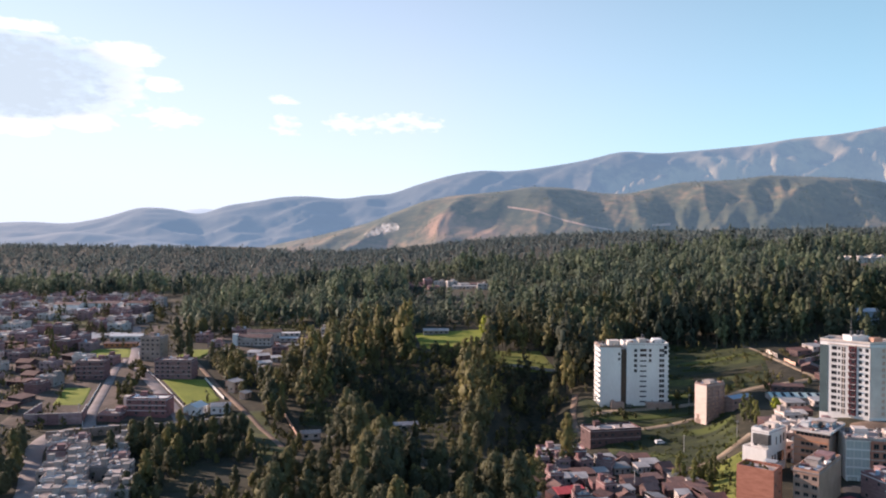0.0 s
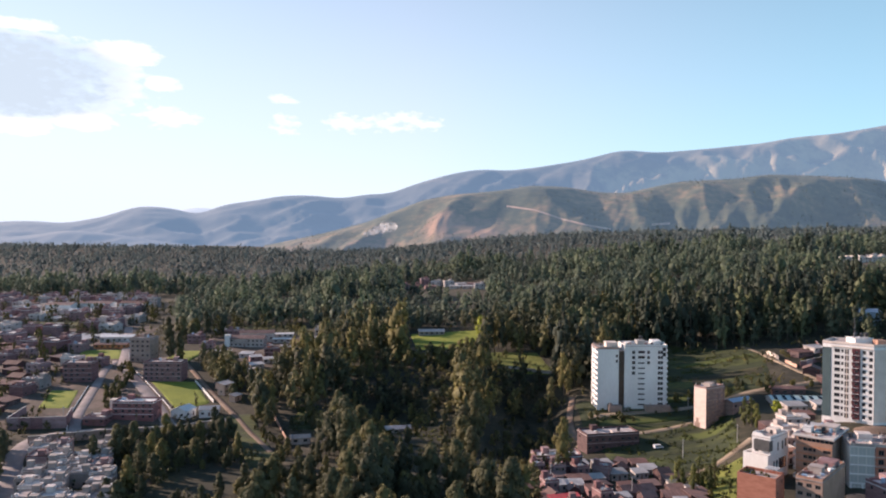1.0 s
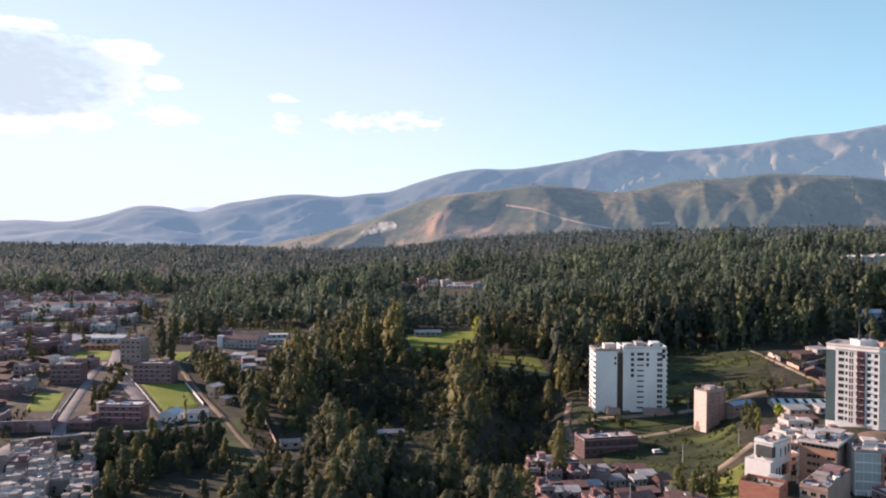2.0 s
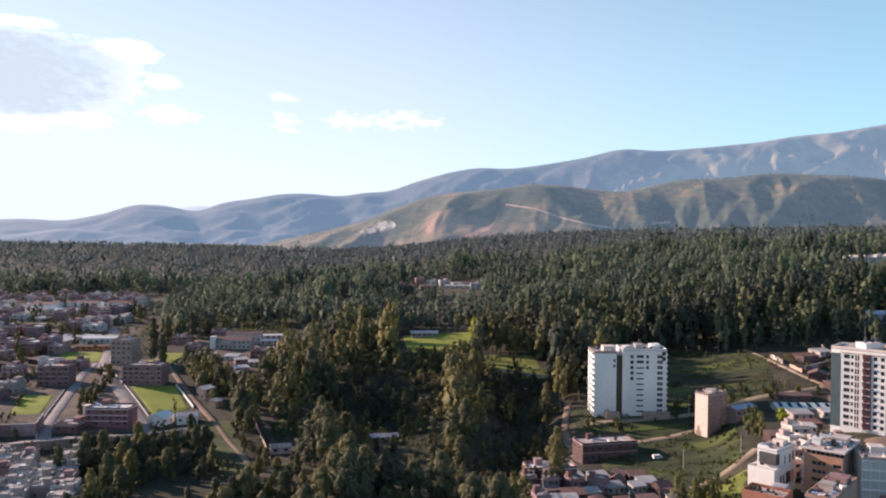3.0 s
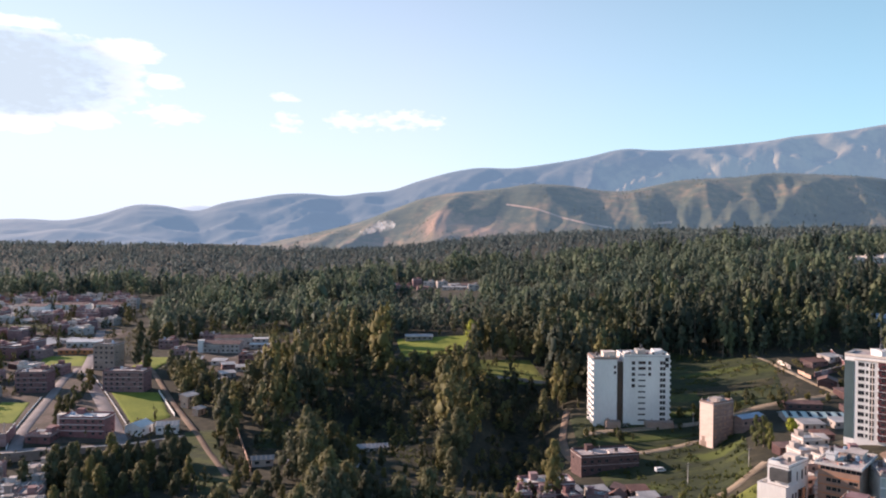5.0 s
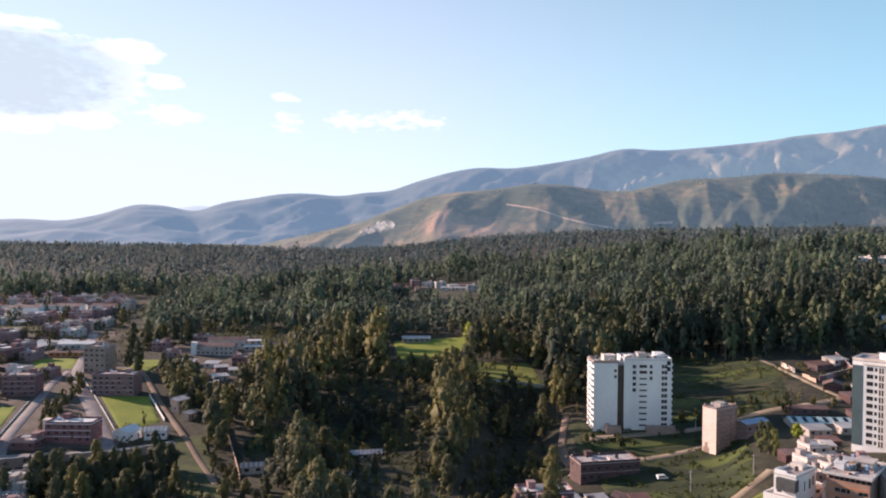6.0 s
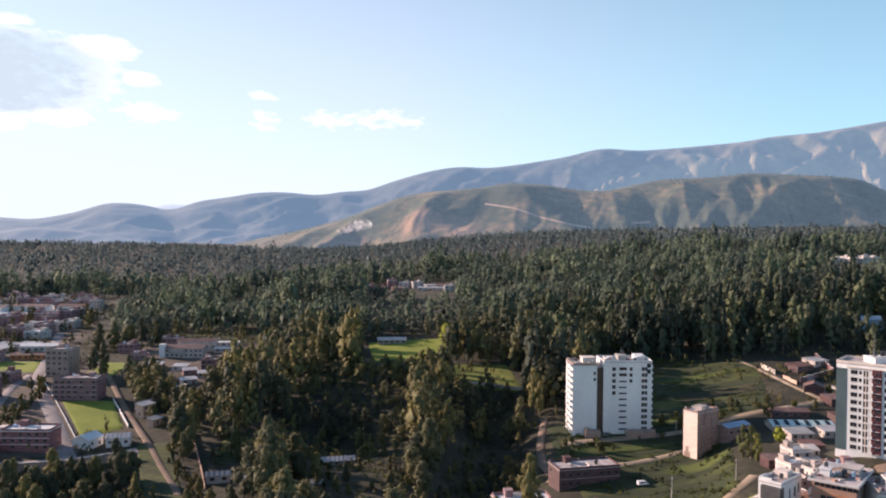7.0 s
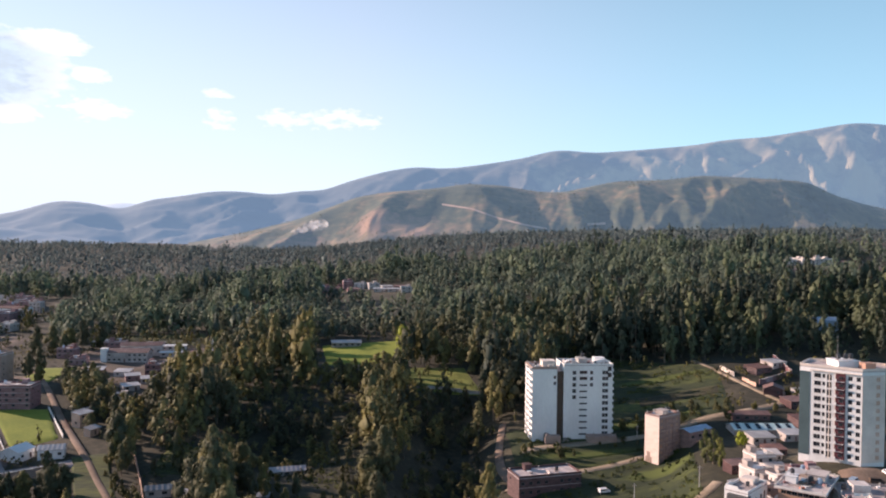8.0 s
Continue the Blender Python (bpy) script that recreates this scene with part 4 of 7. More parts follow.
# ---- the white twin apartment block ----
def white_block():
    r = root("apartment_block", "tall white apartment block of two wings with a brown slot", "apartment building", pose(105.9, 423.0, 10.6, 0, 0, -2.5) @ Matrix.Diagonal((0.972, 1, 1, 1)))
    S, H = 2.83, 37.0
    # west wing, nearly blind towards the road
    shell(r, rect(0.5, 0, 12.4, 16), 0, H - 1.6, {0: [(10.2, 11.4, z, z + 1.5) for z in (31.0, 28.2)] + [(10.0, 11.4, 2.8, 4.4)], 3: rows_of(16, 4, 12, S, 1.6, 1.4, z0=2.0)}, "white", label="white plastered west wing")
    # brown recessed slot between the wings
    shell(r, rect(12.4, 1.0, 15.7, 14), 0, H - 2.6, {}, "dark_brown", label="dark brown recess between the wings")
    # east wing
    east = []
    for k in range(5):
        z = 32.9 - k * S
        east.append((4.2, 6.0, z, z + 1.8))
    for k in range(11):
        z = 33.2 - k * S
        east.append((7.6, 11.4, z, z + (1.5 if k < 2 else 0.8)))
    for k in range(3):
        z = 33.0 - k * S
        east.append((12.7, 14.2, z, z + 1.7))
    for k in range(12):
        z = 33.0 - k * S
        east.append((18.7, 20.1, z, z + 1.75))
        east.append((20.2, 21.6, z, z + 1.75))
    shell(r, rect(15.7, 0.3, 39.4, 16), 0, H, {0: east, 1: rows_of(15.7, 4, 12, S, 1.8, 1.5, z0=2.0)}, "white", label="white plastered east wing")
    # balconies in a sawtooth down the west side, and at the east corner
    bal = bmesh.new()
    box(bal, -1.2, 0, 0, 0, 3.0, 0.18), box(bal, -1.2, 0, 0.18, -1.1, 3.0, 1.05), box(bal, -1.1, 0, 0.18, 0, 0.1, 1.05), box(bal, -1.1, 2.9, 0.18, 0, 3.0, 1.05)
    me = bpy.data.meshes.new("balcony")
    bal.to_mesh(me)
    bal.free()
    me.materials.append(M["white"])
    for k in range(13):
        share("balcony", me, r, m=Matrix.Translation((0.5, 0.3 + (0.6 if k % 2 else 0), 0.9 + k * S)))
        share("balcony", me, r, m=Matrix.Translation((0.5, 8.0, 0.9 + k * S)))
    mb = bpy.data.meshes.new("corner_balcony")
    bm = boxes((0, 0, 0, 0.7, 3.4, 0.16), (0.62, 0, 0.16, 0.7, 3.4, 1.0), (0, 0, 0.16, 0.62, 0.08, 1.0))
    bm.to_mesh(mb)
    bm.free()
    mb.materials.append(M["white"])
    for k in range(12):
        share("balcony", mb, r, m=Matrix.Translation((39.4, 0.6, 3.2 + k * S)))
    mw = window_mesh(1.9, 2.1)
    for k in (10, 11):
        share("window", mw, r, m=Matrix.Translation((37.9, 0.27, 3.4 + k * S)))
    # roof edges
    part("roof", boxes((0.3, -0.2, H - 1.597, 12.4, 16.2, H - 1.35)), "slab", r)
    part("roof", boxes((15.7, 0.1, H + 0.003, 39.6, 16.2, H + 0.25)), "slab", r)
    part("roof", boxes((12.4, 1.0, H - 2.597, 15.7, 14, H - 2.4)), "slab", r)
    part("parapet", parapet_bm(rect(0.4, -0.1, 12.4, 16.1), H - 1.35, 0.9), "taupe", r)
    part("parapet", parapet_bm(rect(15.7, 0.2, 39.5, 16.1), H + 0.25, 0.75), "white", r)
    # curved white crown over the east wing, on short posts
    for x0, x1, up in ((16.2, 21.8, 1.3), (29.6, 38.2, 1.7)):
        bm = bmesh.new()
        n = 12
        for i in range(n):
            ends = []
            for t in (i / n, (i + 1) / n):
                x = x0 + (x1 - x0) * t
                z = H + 1.1 + up * (0.45 + 0.55 * math.sin(math.pi * t))
                ends += [[bm.verts.new((x, y, zz)) for y, zz in ((-0.3, z), (2.4, z), (2.4, z + 0.28), (-0.3, z + 0.28))]]
            a, b = ends
            for k in range(4):
                bm.faces.new((a[k], b[k], b[(k + 1) % 4], a[(k + 1) % 4]))
            if i == 0:
                bm.faces.new(a[::-1])
            if i == n - 1:
                bm.faces.new(b)
        for t in (0.08, 0.36, 0.64, 0.92):
            x = x0 + (x1 - x0) * t
            box(bm, x - 0.2, 0.4, H + 0.25, x + 0.2, 0.8, H + 1.15 + up * (0.45 + 0.55 * math.sin(math.pi * t)))
        part("crown", bm, "white", r, "curved white roof canopy")
    part("roof_house", boxes((6.2, 4, H - 1.35, 12.4, 10, H + 1.5), (5.9, 3.7, H + 1.5, 12.7, 10.3, H + 1.7)), "cream", r)
    part("roof_house", boxes((24.2, 6, H + 0.25, 28.6, 12, H + 2.3), (24.0, 5.8, H + 2.3, 28.8, 12.2, H + 2.5)), "concrete", r)
    part("roof_house", boxes((33.0, 8, H + 0.25, 38.0, 13, H + 2.4)), "white", r)
    columns(r, rect(0.9, 0.5, 12.0, 15.4), H - 1.35, 1.5, 3.2)
    clutter(r, 1.5, 1.5, 11.5, 14.5, H - 1.35, 15, 12)
    clutter(r, 17.0, 3.0, 38.0, 14.5, H + 0.25, 16, 10)
    for b in ((2.0, 1.0, H - 1.35, 4.2, 2.2, H + 0.1), (8.6, 1.2, H - 1.35, 10.2, 2.6, H + 0.4), (10.6, 0.6, H - 1.35, 11.6, 1.4, H + 0.9)):
        part("roof_block", boxes(b), "concrete", r, "grey concrete block on the roof")
    tank(r, 3.0, 5.0, H - 1.35), tank(r, 27.0, 9.0, H + 2.5, 0.8, 1.5), tank(r, 31.6, 3.8, H + 0.25)
    part("antenna", tube(bmesh.new(), (26.0, 8.0, H + 2.5), (26.0, 8.0, H + 6.2), 0.07, 0.04), "frame", r)
    # rough unfinished walls round the foot
    part("podium", boxes((6.2, -3.6, -2.5, 13.58, -0.02, 5.4), (6.6, -3.2, 5.4, 8.2, -0.4, 6.4)), "taupe", r, "bare brown block extension")
    part("podium", boxes((26.5, -4.5, -2.5, 40.2, 0.27, 5.4), (29.0, -4.3, 5.4, 29.3, -4.0, 7.2), (33.0, -4.3, 5.4, 33.3, -4.0, 6.8), (37.5, -4.3, 5.4, 37.8, -4.0, 7.2), (39.6, -4.3, 5.4, 39.9, -4.0, 6.6)), "taupe", r, "bare brown block extension")
    part("podium", boxes((13.6, -1.8, -2.5, 18.0, 0.27, 3.6)), "grey", r)


# ---- the white, teal and maroon tower ----
def tower():
    A, B, C, D, E, F = (186.5, 341.5), (188.8, 338.6), (200.6, 326.6), (210.0, 327.3), (218.0, 338.0), (197.0, 352.0)
    foot = [A, B, C, D, E, F]
    base = 28.6
    c = (201.0, 342.0)
    r = root("apartment_tower", "white apartment tower with teal flank and maroon centre strip", "apartment building", pose(*c, base))
    foot = [(x - c[0], y - c[1]) for x, y in foot]
    S, H = 2.77, 32.0
    front = math.dist(B, C)
    f1 = []
    for k in range(11):
        z = 0.8 + k * S
        f1 += [(1.3, 3.6, z, z + 1.6), (4.0, 5.0, z + 0.1, z + 1.5), (5.5, 7.1, z - 0.5, z + 1.6), (12.4, 13.8, z, z + 1.6), (15.0, 16.4, z, z + 1.6)]
    side = math.dist(C, D)
    f2 = [(o[0], o[1], o[2], o[3]) for o in rows_of(math.dist(D, E), 4, 11, S, 1.7, 1.2, z0=0.2)]
    shell(r, foot, 0, H, {1: f1, 3: f2}, "white", label="white plastered walls")
    # teal cladding on the chamfered flank
    pa, pb = Vector((*foot[0], 0)), Vector((*foot[1], 0))
    u = (pb - pa).normalized()
    bm = bmesh.new()
    box(bm, 0.02, -0.12, 0.0, (pb - pa).length - 0.02, 0.0, H - 1.6)
    part("cladding", bm, "teal", r, "dark teal cladding", Matrix.Translation(pa) @ Matrix.Rotation(math.atan2(u.y, u.x), 4, "Z"))
    # grey flank with shutters
    pc, pd = Vector((*foot[2], 0)), Vector((*foot[3], 0))
    u2 = (pd - pc).normalized()
    m2 = Matrix.Translation(pc) @ Matrix.Rotation(math.atan2(u2.y, u2.x), 4, "Z")
    part("cladding", boxes((0.02, -0.1, 0, side - 0.02, 0.0, H - 1.2)), "cream", r, "pale rendered flank", m2)
    for k in range(11):
        share("shutter", window_mesh(1.7, 1.7, "adobe", "cream"), r, "tan window shutter", m2 @ Matrix.Translation((side * 0.68, -0.16, 0.8 + k * S)))
    # maroon strip with balconies and the recessed bay beside it
    ub = (pc - pb).normalized()
    mb = Matrix.Translation(pb) @ Matrix.Rotation(math.atan2(ub.y, ub.x), 4, "Z")
    part("strip", boxes((8.4, -0.35, 0, 11.6, 0.02, H - 1.2)), "maroon", r, "maroon painted strip", mb)
    part("strip", boxes((6.2, -0.2, 0, 6.5, 0.02, H - 1.2), (8.1, -0.2, 0, 8.38, 0.02, H - 1.2)), "cream", r, "narrow cream pilasters", mb)
    part("bay_panel", boxes((5.2, -0.12, 0, 5.46, 0.02, H - 1.2), (7.14, -0.12, 0, 7.4, 0.02, H - 1.2)), "white", r, "white panels beside the bay windows", mb)
    me = bpy.data.meshes.new("balcony")
    bal = boxes((7.5, -1.3, 0, 8.9, -0.02, 0.16))
    bal.to_mesh(me)
    bal.free()
    me.materials.append(M["white"])
    rail = bpy.data.meshes.new("railing")
    bal = boxes((7.5, -1.3, 0.16, 8.9, -1.22, 1.05), (7.5, -1.22, 0.16, 7.58, -0.02, 1.05))
    bal.to_mesh(rail)
    bal.free()
    rail.materials.append(M["white"])
    me2 = bpy.data.meshes.new("balcony")
    bal2 = boxes((8.9, -1.0, 0, 11.4, -0.36, 0.16))
    bal2.to_mesh(me2)
    bal2.free()
    me2.materials.append(M["white"])
    rail2 = bpy.data.meshes.new("railing")
    bal2 = boxes((8.9, -1.0, 0.16, 11.4, -0.92, 0.95))
    bal2.to_mesh(rail2)
    bal2.free()
    rail2.materials.append(M["maroon"])
    for k in range(11):
        z = 0.15 + k * S
        share("railing", rail, share("balcony", me, r, m=mb @ Matrix.Translation((0, 0, z))))
        share("railing", rail2, share("balcony", me2, r, m=mb @ Matrix.Translation((0, 0, z))))
        put_window(r, 1.3, 1.6, mb @ Matrix.Translation((10.2, -0.42, z + 0.35)))
        share("sill", SILL, r, m=mb @ Matrix.Translation((2.5, -0.14, z + 0.5)))
    # roof
    part("roof", prism([(x * 1.006, y * 1.006) for x, y in foot], H + 0.003, H + 0.3), "slab", r)
    part("parapet", parapet_bm([(x * 1.004, y * 1.004) for x, y in foot], H + 0.302, 0.9), "cream", r)
    part("cornice", boxes((0.0, -0.5, H - 1.15, front, 0.02, H - 0.75)), "cream", r, "pink cream cornice", mb)
    part("roof_house", boxes((-3, -6, H + 0.3, 5, 1, H + 2.4), (-3.3, -6.3, H + 2.4, 5.3, 1.3, H + 2.6)), "white", r)
    part("roof_house", boxes((4, -11, H + 0.3, 8, -7.2, H + 2.4)), "brown", r)
    for x, y in ((-1.5, -3.5), (1.0, -4.2), (3.4, -3.6)):
        tank(r, x, y, H + 2.6, 0.8, 1.6)
    mast = bmesh.new()
    tube(mast, (-2.8, -5.0, H + 2.6), (-2.8, -5.0, H + 12.0), 0.16, 0.05)
    for k in range(5):
        tube(mast, (-3.4, -5.0, H + 6.0 + k * 1.3), (-2.2, -5.0, H + 6.0 + k * 1.3), 0.04, 0.04, 4)
    part("antenna", mast, "frame", r, "thin steel roof mast")


bm = boxes((-1.2, -0.1, 0, 1.2, 0.12, 0.1))
SILL = bpy.data.meshes.new("sill")
bm.to_mesh(SILL)
bm.free()
SILL.materials.append(M["pale_grey"])


# ---- the slim unfinished brick block ----
def tan_block():
    r = root("brick_block", "slim unfinished tan brick block of seven storeys", "apartment building", pose(153.4, 389.6, land(157, 392) - 1.6, 0, 0, 29))
    w, d, S, H = 14.0, 7.5, 2.68, 20.6
    foot = rect(0, 0, w, d)
    front = rows_of(w, 4, 7, S, 1.7, 1.35, z0=1.2, skip={(c, f) for c in range(4) for f in range(7) if (c * 5 + f * 3) % 4 == 0})
    shell(r, foot, 0, H, {0: front}, "umber_brick", label="bare brown brick walls", glass_key="brown", frame_key="umber_brick")
    for x in (0.0, 4.4, 9.0, 13.4):
        part("pier", boxes((x, -0.16, -3, x + 0.6, -0.075, H)), "umber_brick", r)
    # pale render, its colour raised further to hold the sun on this side
    part("cladding", boxes((-0.05, 0, -3, -0.003, d, H)), "tan_brick", r, "pale tan rendered end wall, lightened for the sun on it")
    part("stain", boxes((-0.062, 3.6, -1.0, -0.054, 7.0, 3.0), (-0.062, 4.4, 3.0, -0.054, 6.2, 5.2)), "taupe", r, "dark damp stain at the foot of the wall")
    for k in range(1, 8):
        z = 1.2 + k * S - 0.15
        if z < H:
            part("floor_band", boxes((-0.06, -0.07, z, w + 0.06, -0.003, z + 0.24)), "taupe" if k % 2 else "umber_brick", r)
    part("roof", boxes((-0.15, -0.15, H + 0.003, w + 0.15, d + 0.15, H + 0.25)), "slab", r)
    part("parapet", parapet_bm(foot, H + 0.25, 0.8), "umber_brick", r)
    columns(r, rect(0.4, 0.4, w - 0.4, d - 0.4), H + 0.25, 1.6, 3.4)
    clutter(r, 1, 1, w - 1, d - 1, H + 0.25, 14, 6)
    part("roof_house", boxes((5, 2, H + 0.25, 9.0, 5.8, H + 1.9), (4.7, 1.7, H + 1.9, 9.3, 6.1, H + 2.1)), "plaster", r)
    tank(r, 11.5, 4.0, H + 0.25)


# ---- houses on the terrace ----
def white_villa():
    """Front along local x towards its corner at the origin, long flank along local y."""
    r = root("villa", "modern white house with a dark grey cube", "house", pose(139.6, 292.0, 17.9, 0, 0, -51))
    shell(r, rect(-9.4, -3.0, 0.2, 6.0), 0, 6.6, {1: [(4.6, 6.0, 0.2, 4.4), (6.8, 8.2, 0.2, 4.4)]}, "white")
    shell(r, rect(-7.4, 0, -0.3, 15.0), 0, 13.0, {0: [(1.0, 2.6, 7.4, 9.0)], 1: [(6.0, 7.0, 7.6, 10.8), (9.6, 11.0, 7.6, 10.8), (12.2, 13.6, 8.2, 11.4)]
                                                         + [(7.0, 13.5, 0.3, 4.6)]}, "white")
    part("dark_cube", boxes((-6.0, -1.6, 8.6, 0.1, -0.004, 12.4), (-0.296, 0.0, 8.6, 0.1, 1.2, 12.4)), "dark_grey", r, "projecting dark grey cube")
    part("parapet", parapet_bm(rect(-9.4, -3.0, 0.2, 6.0), 6.602, 0.7), "white", r)
    part("roof", boxes((-9.2, -2.8, 6.45, 0.0, -0.05, 6.75)), "slab", r)
    part("roof", boxes((-7.5, -0.1, 13.003, -0.2, 15.1, 13.2)), "slab", r)
    part("parapet", parapet_bm(rect(-7.4, 0, -0.3, 15.0), 13.2, 0.8), "white", r)
    part("screen", boxes((-7.3, 0.2, 13.2, -3.4, 0.5, 14.6), (-7.3, 0.5, 13.2, -7.0, 4.0, 14.6)), "white", r, "rounded white roof screen")
    part("roof_house", boxes((-6.5, 9.5, 13.2, -2.5, 13.5, 14.9)), "cream", r)
    tank(r, -3.0, 6.5, 13.2, 0.6, 1.1)


def brown_block():
    r = root("apartment_block", "orange brown apartment block of five storeys with ribbon windows", "apartment building", pose(160.6, 287.6, 14.2, 0, 0, -43))
    w, d, S, H = 12.6, 22.0, 2.9, 17.3
    front = []
    for k in range(5):
        z = 3.2 + k * S
        front += [(2.6, 4.1, z, z + 1.3), (4.3, 5.8, z, z + 1.3), (6.0, 7.0, z, z + 1.3), (9.4, 12.2, z, z + 1.2)]
    front += [(0.8 + k * 1.55, 2.2 + k * 1.55, 15.7, 16.9) for k in range(8)]
    front = [o for o in front if o[3] < 15.6 or o[2] > 15.6]
    shell(r, rect(-w, 0, 0, d), 0, H, {0: front, 1: [(2.0 + 3 * k, 3.2 + 3 * k, 15.6, 16.8) for k in range(3)] + [(14.0, 15.2, 9.0, 10.2)], 3: rows_of(d, 5, 5, S, 1.4, 1.2, z0=1.6)}, "brown")
    part("flank", boxes((0.004, 0.2, 0, 0.1, d, 15.2)), "taupe", r, "plain brown party wall")
    bays = bpy.data.meshes.new("bay")
    bm = prism([(-1.3, 1.0), (-1.0, 0.2), (0, 0.0), (0, 4.0), (-1.0, 3.8), (-1.3, 3.0)], 0, 1.2)
    bm.to_mesh(bays)
    bm.free()
    bays.materials.append(M["cream"])
    for k in range(5):
        share("bay", bays, r, "rounded cream balcony", Matrix.Translation((-w - 0.004, 0.2, 1.0 + k * S)))
        part("floor_band", boxes((-w - 0.05, -0.1, 2.0 + k * S, 0.05, 0.0, 2.25 + k * S)), "orange", r)
    part("roof", boxes((-w - 1.0, -1.2, H + 0.003, 0.9, d + 0.2, H + 0.35)), "slab", r, "overhanging pale roof slab")
    part("parapet", parapet_bm(rect(-w - 0.9, -1.1, 0.8, d + 0.1), H + 0.35, 0.5), "pale_grey", r)
    part("solar_panel", boxes((-8.0, 4.6, H + 1.0, -3.4, 7.0, H + 1.1)), "glass", r, "dark solar panels")
    part("roof_house", boxes((-11.5, 5, H + 0.35, -8.6, 9, H + 2.6), (-11.8, 4.7, H + 2.6, -8.3, 9.3, H + 2.75)), "white", r)
    part("roof_house", boxes((-6.5, 11, H + 0.35, -1.5, 18, H + 2.5), (-6.8, 10.7, H + 2.5, -1.2, 18.3, H + 2.65)), "plaster", r)
    part("lean_to", boxes((-12.0, 12, H + 2.0, -7.4, 17, H + 2.08), (-11.9, 12.1, H + 0.35, -11.8, 12.2, H + 2.0), (-7.6, 12.1, H + 0.35, -7.5, 12.2, H + 2.0)), "tin", r)
    tank(r, -5.2, 9.2, H + 0.35, 0.8, 1.5), tank(r, -2.6, 9.0, H + 0.35, 0.7, 1.4, "blue_tin"), tank(r, -10.0, 7.0, H + 2.75, 0.6, 1.2)
    columns(r, rect(-w + 0.3, 0.3, -0.3, d - 0.3), H + 0.35, 1.0, 6.0)
    clutter(r, -w + 1, 1, -1, d - 1, H + 0.35, 11, 16)


def tan_house():
    r = root("house", "tan block of flats with a bare brown party wall", "house", pose(136.8, 251.1, 11.4, 0, 0, -44))
    w, d, S, H = 8.2, 27.0, 2.9, 16.2
    shell(r, rect(-w, 0, 0, d), 0, H, {0: rows_of(w, 3, 5, S, 1.7, 1.3, z0=1.2), 3: rows_of(d, 5, 5, S, 1.3, 1.2, z0=1.2)}, "taupe")
    part("flank", boxes((0.004, 0.1, 0, 0.1, d, H)), "brown", r, "bare brown rendered flank")
    for k in range(1, 6):
        part("floor_band", boxes((-w - 0.05, -0.09, 0.8 + k * S, 0, 0.0, 1.05 + k * S)), "brown", r)
    part("roof", boxes((-w - 0.2, -0.3, H + 0.003, 0.2, d + 0.2, H + 0.25)), "slab", r)
    part("parapet", parapet_bm(rect(-w, 0, 0, d), H + 0.25, 0.8), "brown", r)
    part("roof_house", boxes((-6.5, 8, H + 0.25, -2.5, 12, H + 2.5), (-6.7, 7.8, H + 2.5, -2.3, 12.2, H + 2.65)), "plaster", r)
    part("roof_house", boxes((-6.5, 18, H + 0.25, -1.0, 24, H + 2.4)), "brick", r)
    columns(r, rect(-w + 0.3, 0.3, -0.3, d - 0.3), H + 0.25, 1.2, 5.0)
    clutter(r, -w + 1, 1, -1, d - 1, H + 0.25, 12, 16)
    tank(r, -3.0, 15.0, H + 0.25)


def red_block():
    r = root("brick_block", "plain red brick block with a planted roof terrace", "apartment building", pose(114.2, 263.6, 7.4, 0, 0, -43))
    w, d, H = 12.5, 9.0, 20.0
    shell(r, rect(0, 0, w, d), 0, H, {0: [], 1: rows_of(d, 2, 6, 3.1, 1.2, 1.2, z0=1.0, skip={(0, 5), (1, 4), (0, 3)})}, "red_brick")
    part("roof", boxes((0.25, 0.25, H - 0.8, w - 0.25, d - 0.25, H - 0.6)), "slab", r)
    part("parapet", parapet_bm(rect(0, 0, w, d), H + 0.002, 0.35, 0.25), "red_brick", r)
    part("pergola", boxes((7.5, 4.5, H + 1.9, 11.5, 8.5, H + 2.0), (7.6, 4.6, H - 0.6, 7.7, 4.7, H + 1.9), (11.3, 4.6, H - 0.6, 11.4, 4.7, H + 1.9), (7.6, 8.3, H - 0.6, 7.7, 8.4, H + 1.9), (11.3, 8.3, H - 0.6, 11.4, 8.4, H + 1.9)), "tin", r)
    rng = random.Random(5)
    for k in range(7):
        share("roof_plant", SHRUB[k % len(SHRUB)], r, "green roof terrace shrub", Matrix.Translation((1.4 + k * 1.3, rng.uniform(1.2, 5.0), H - 0.6)) @ Matrix.Scale(rng.uniform(0.5, 0.8), 4))


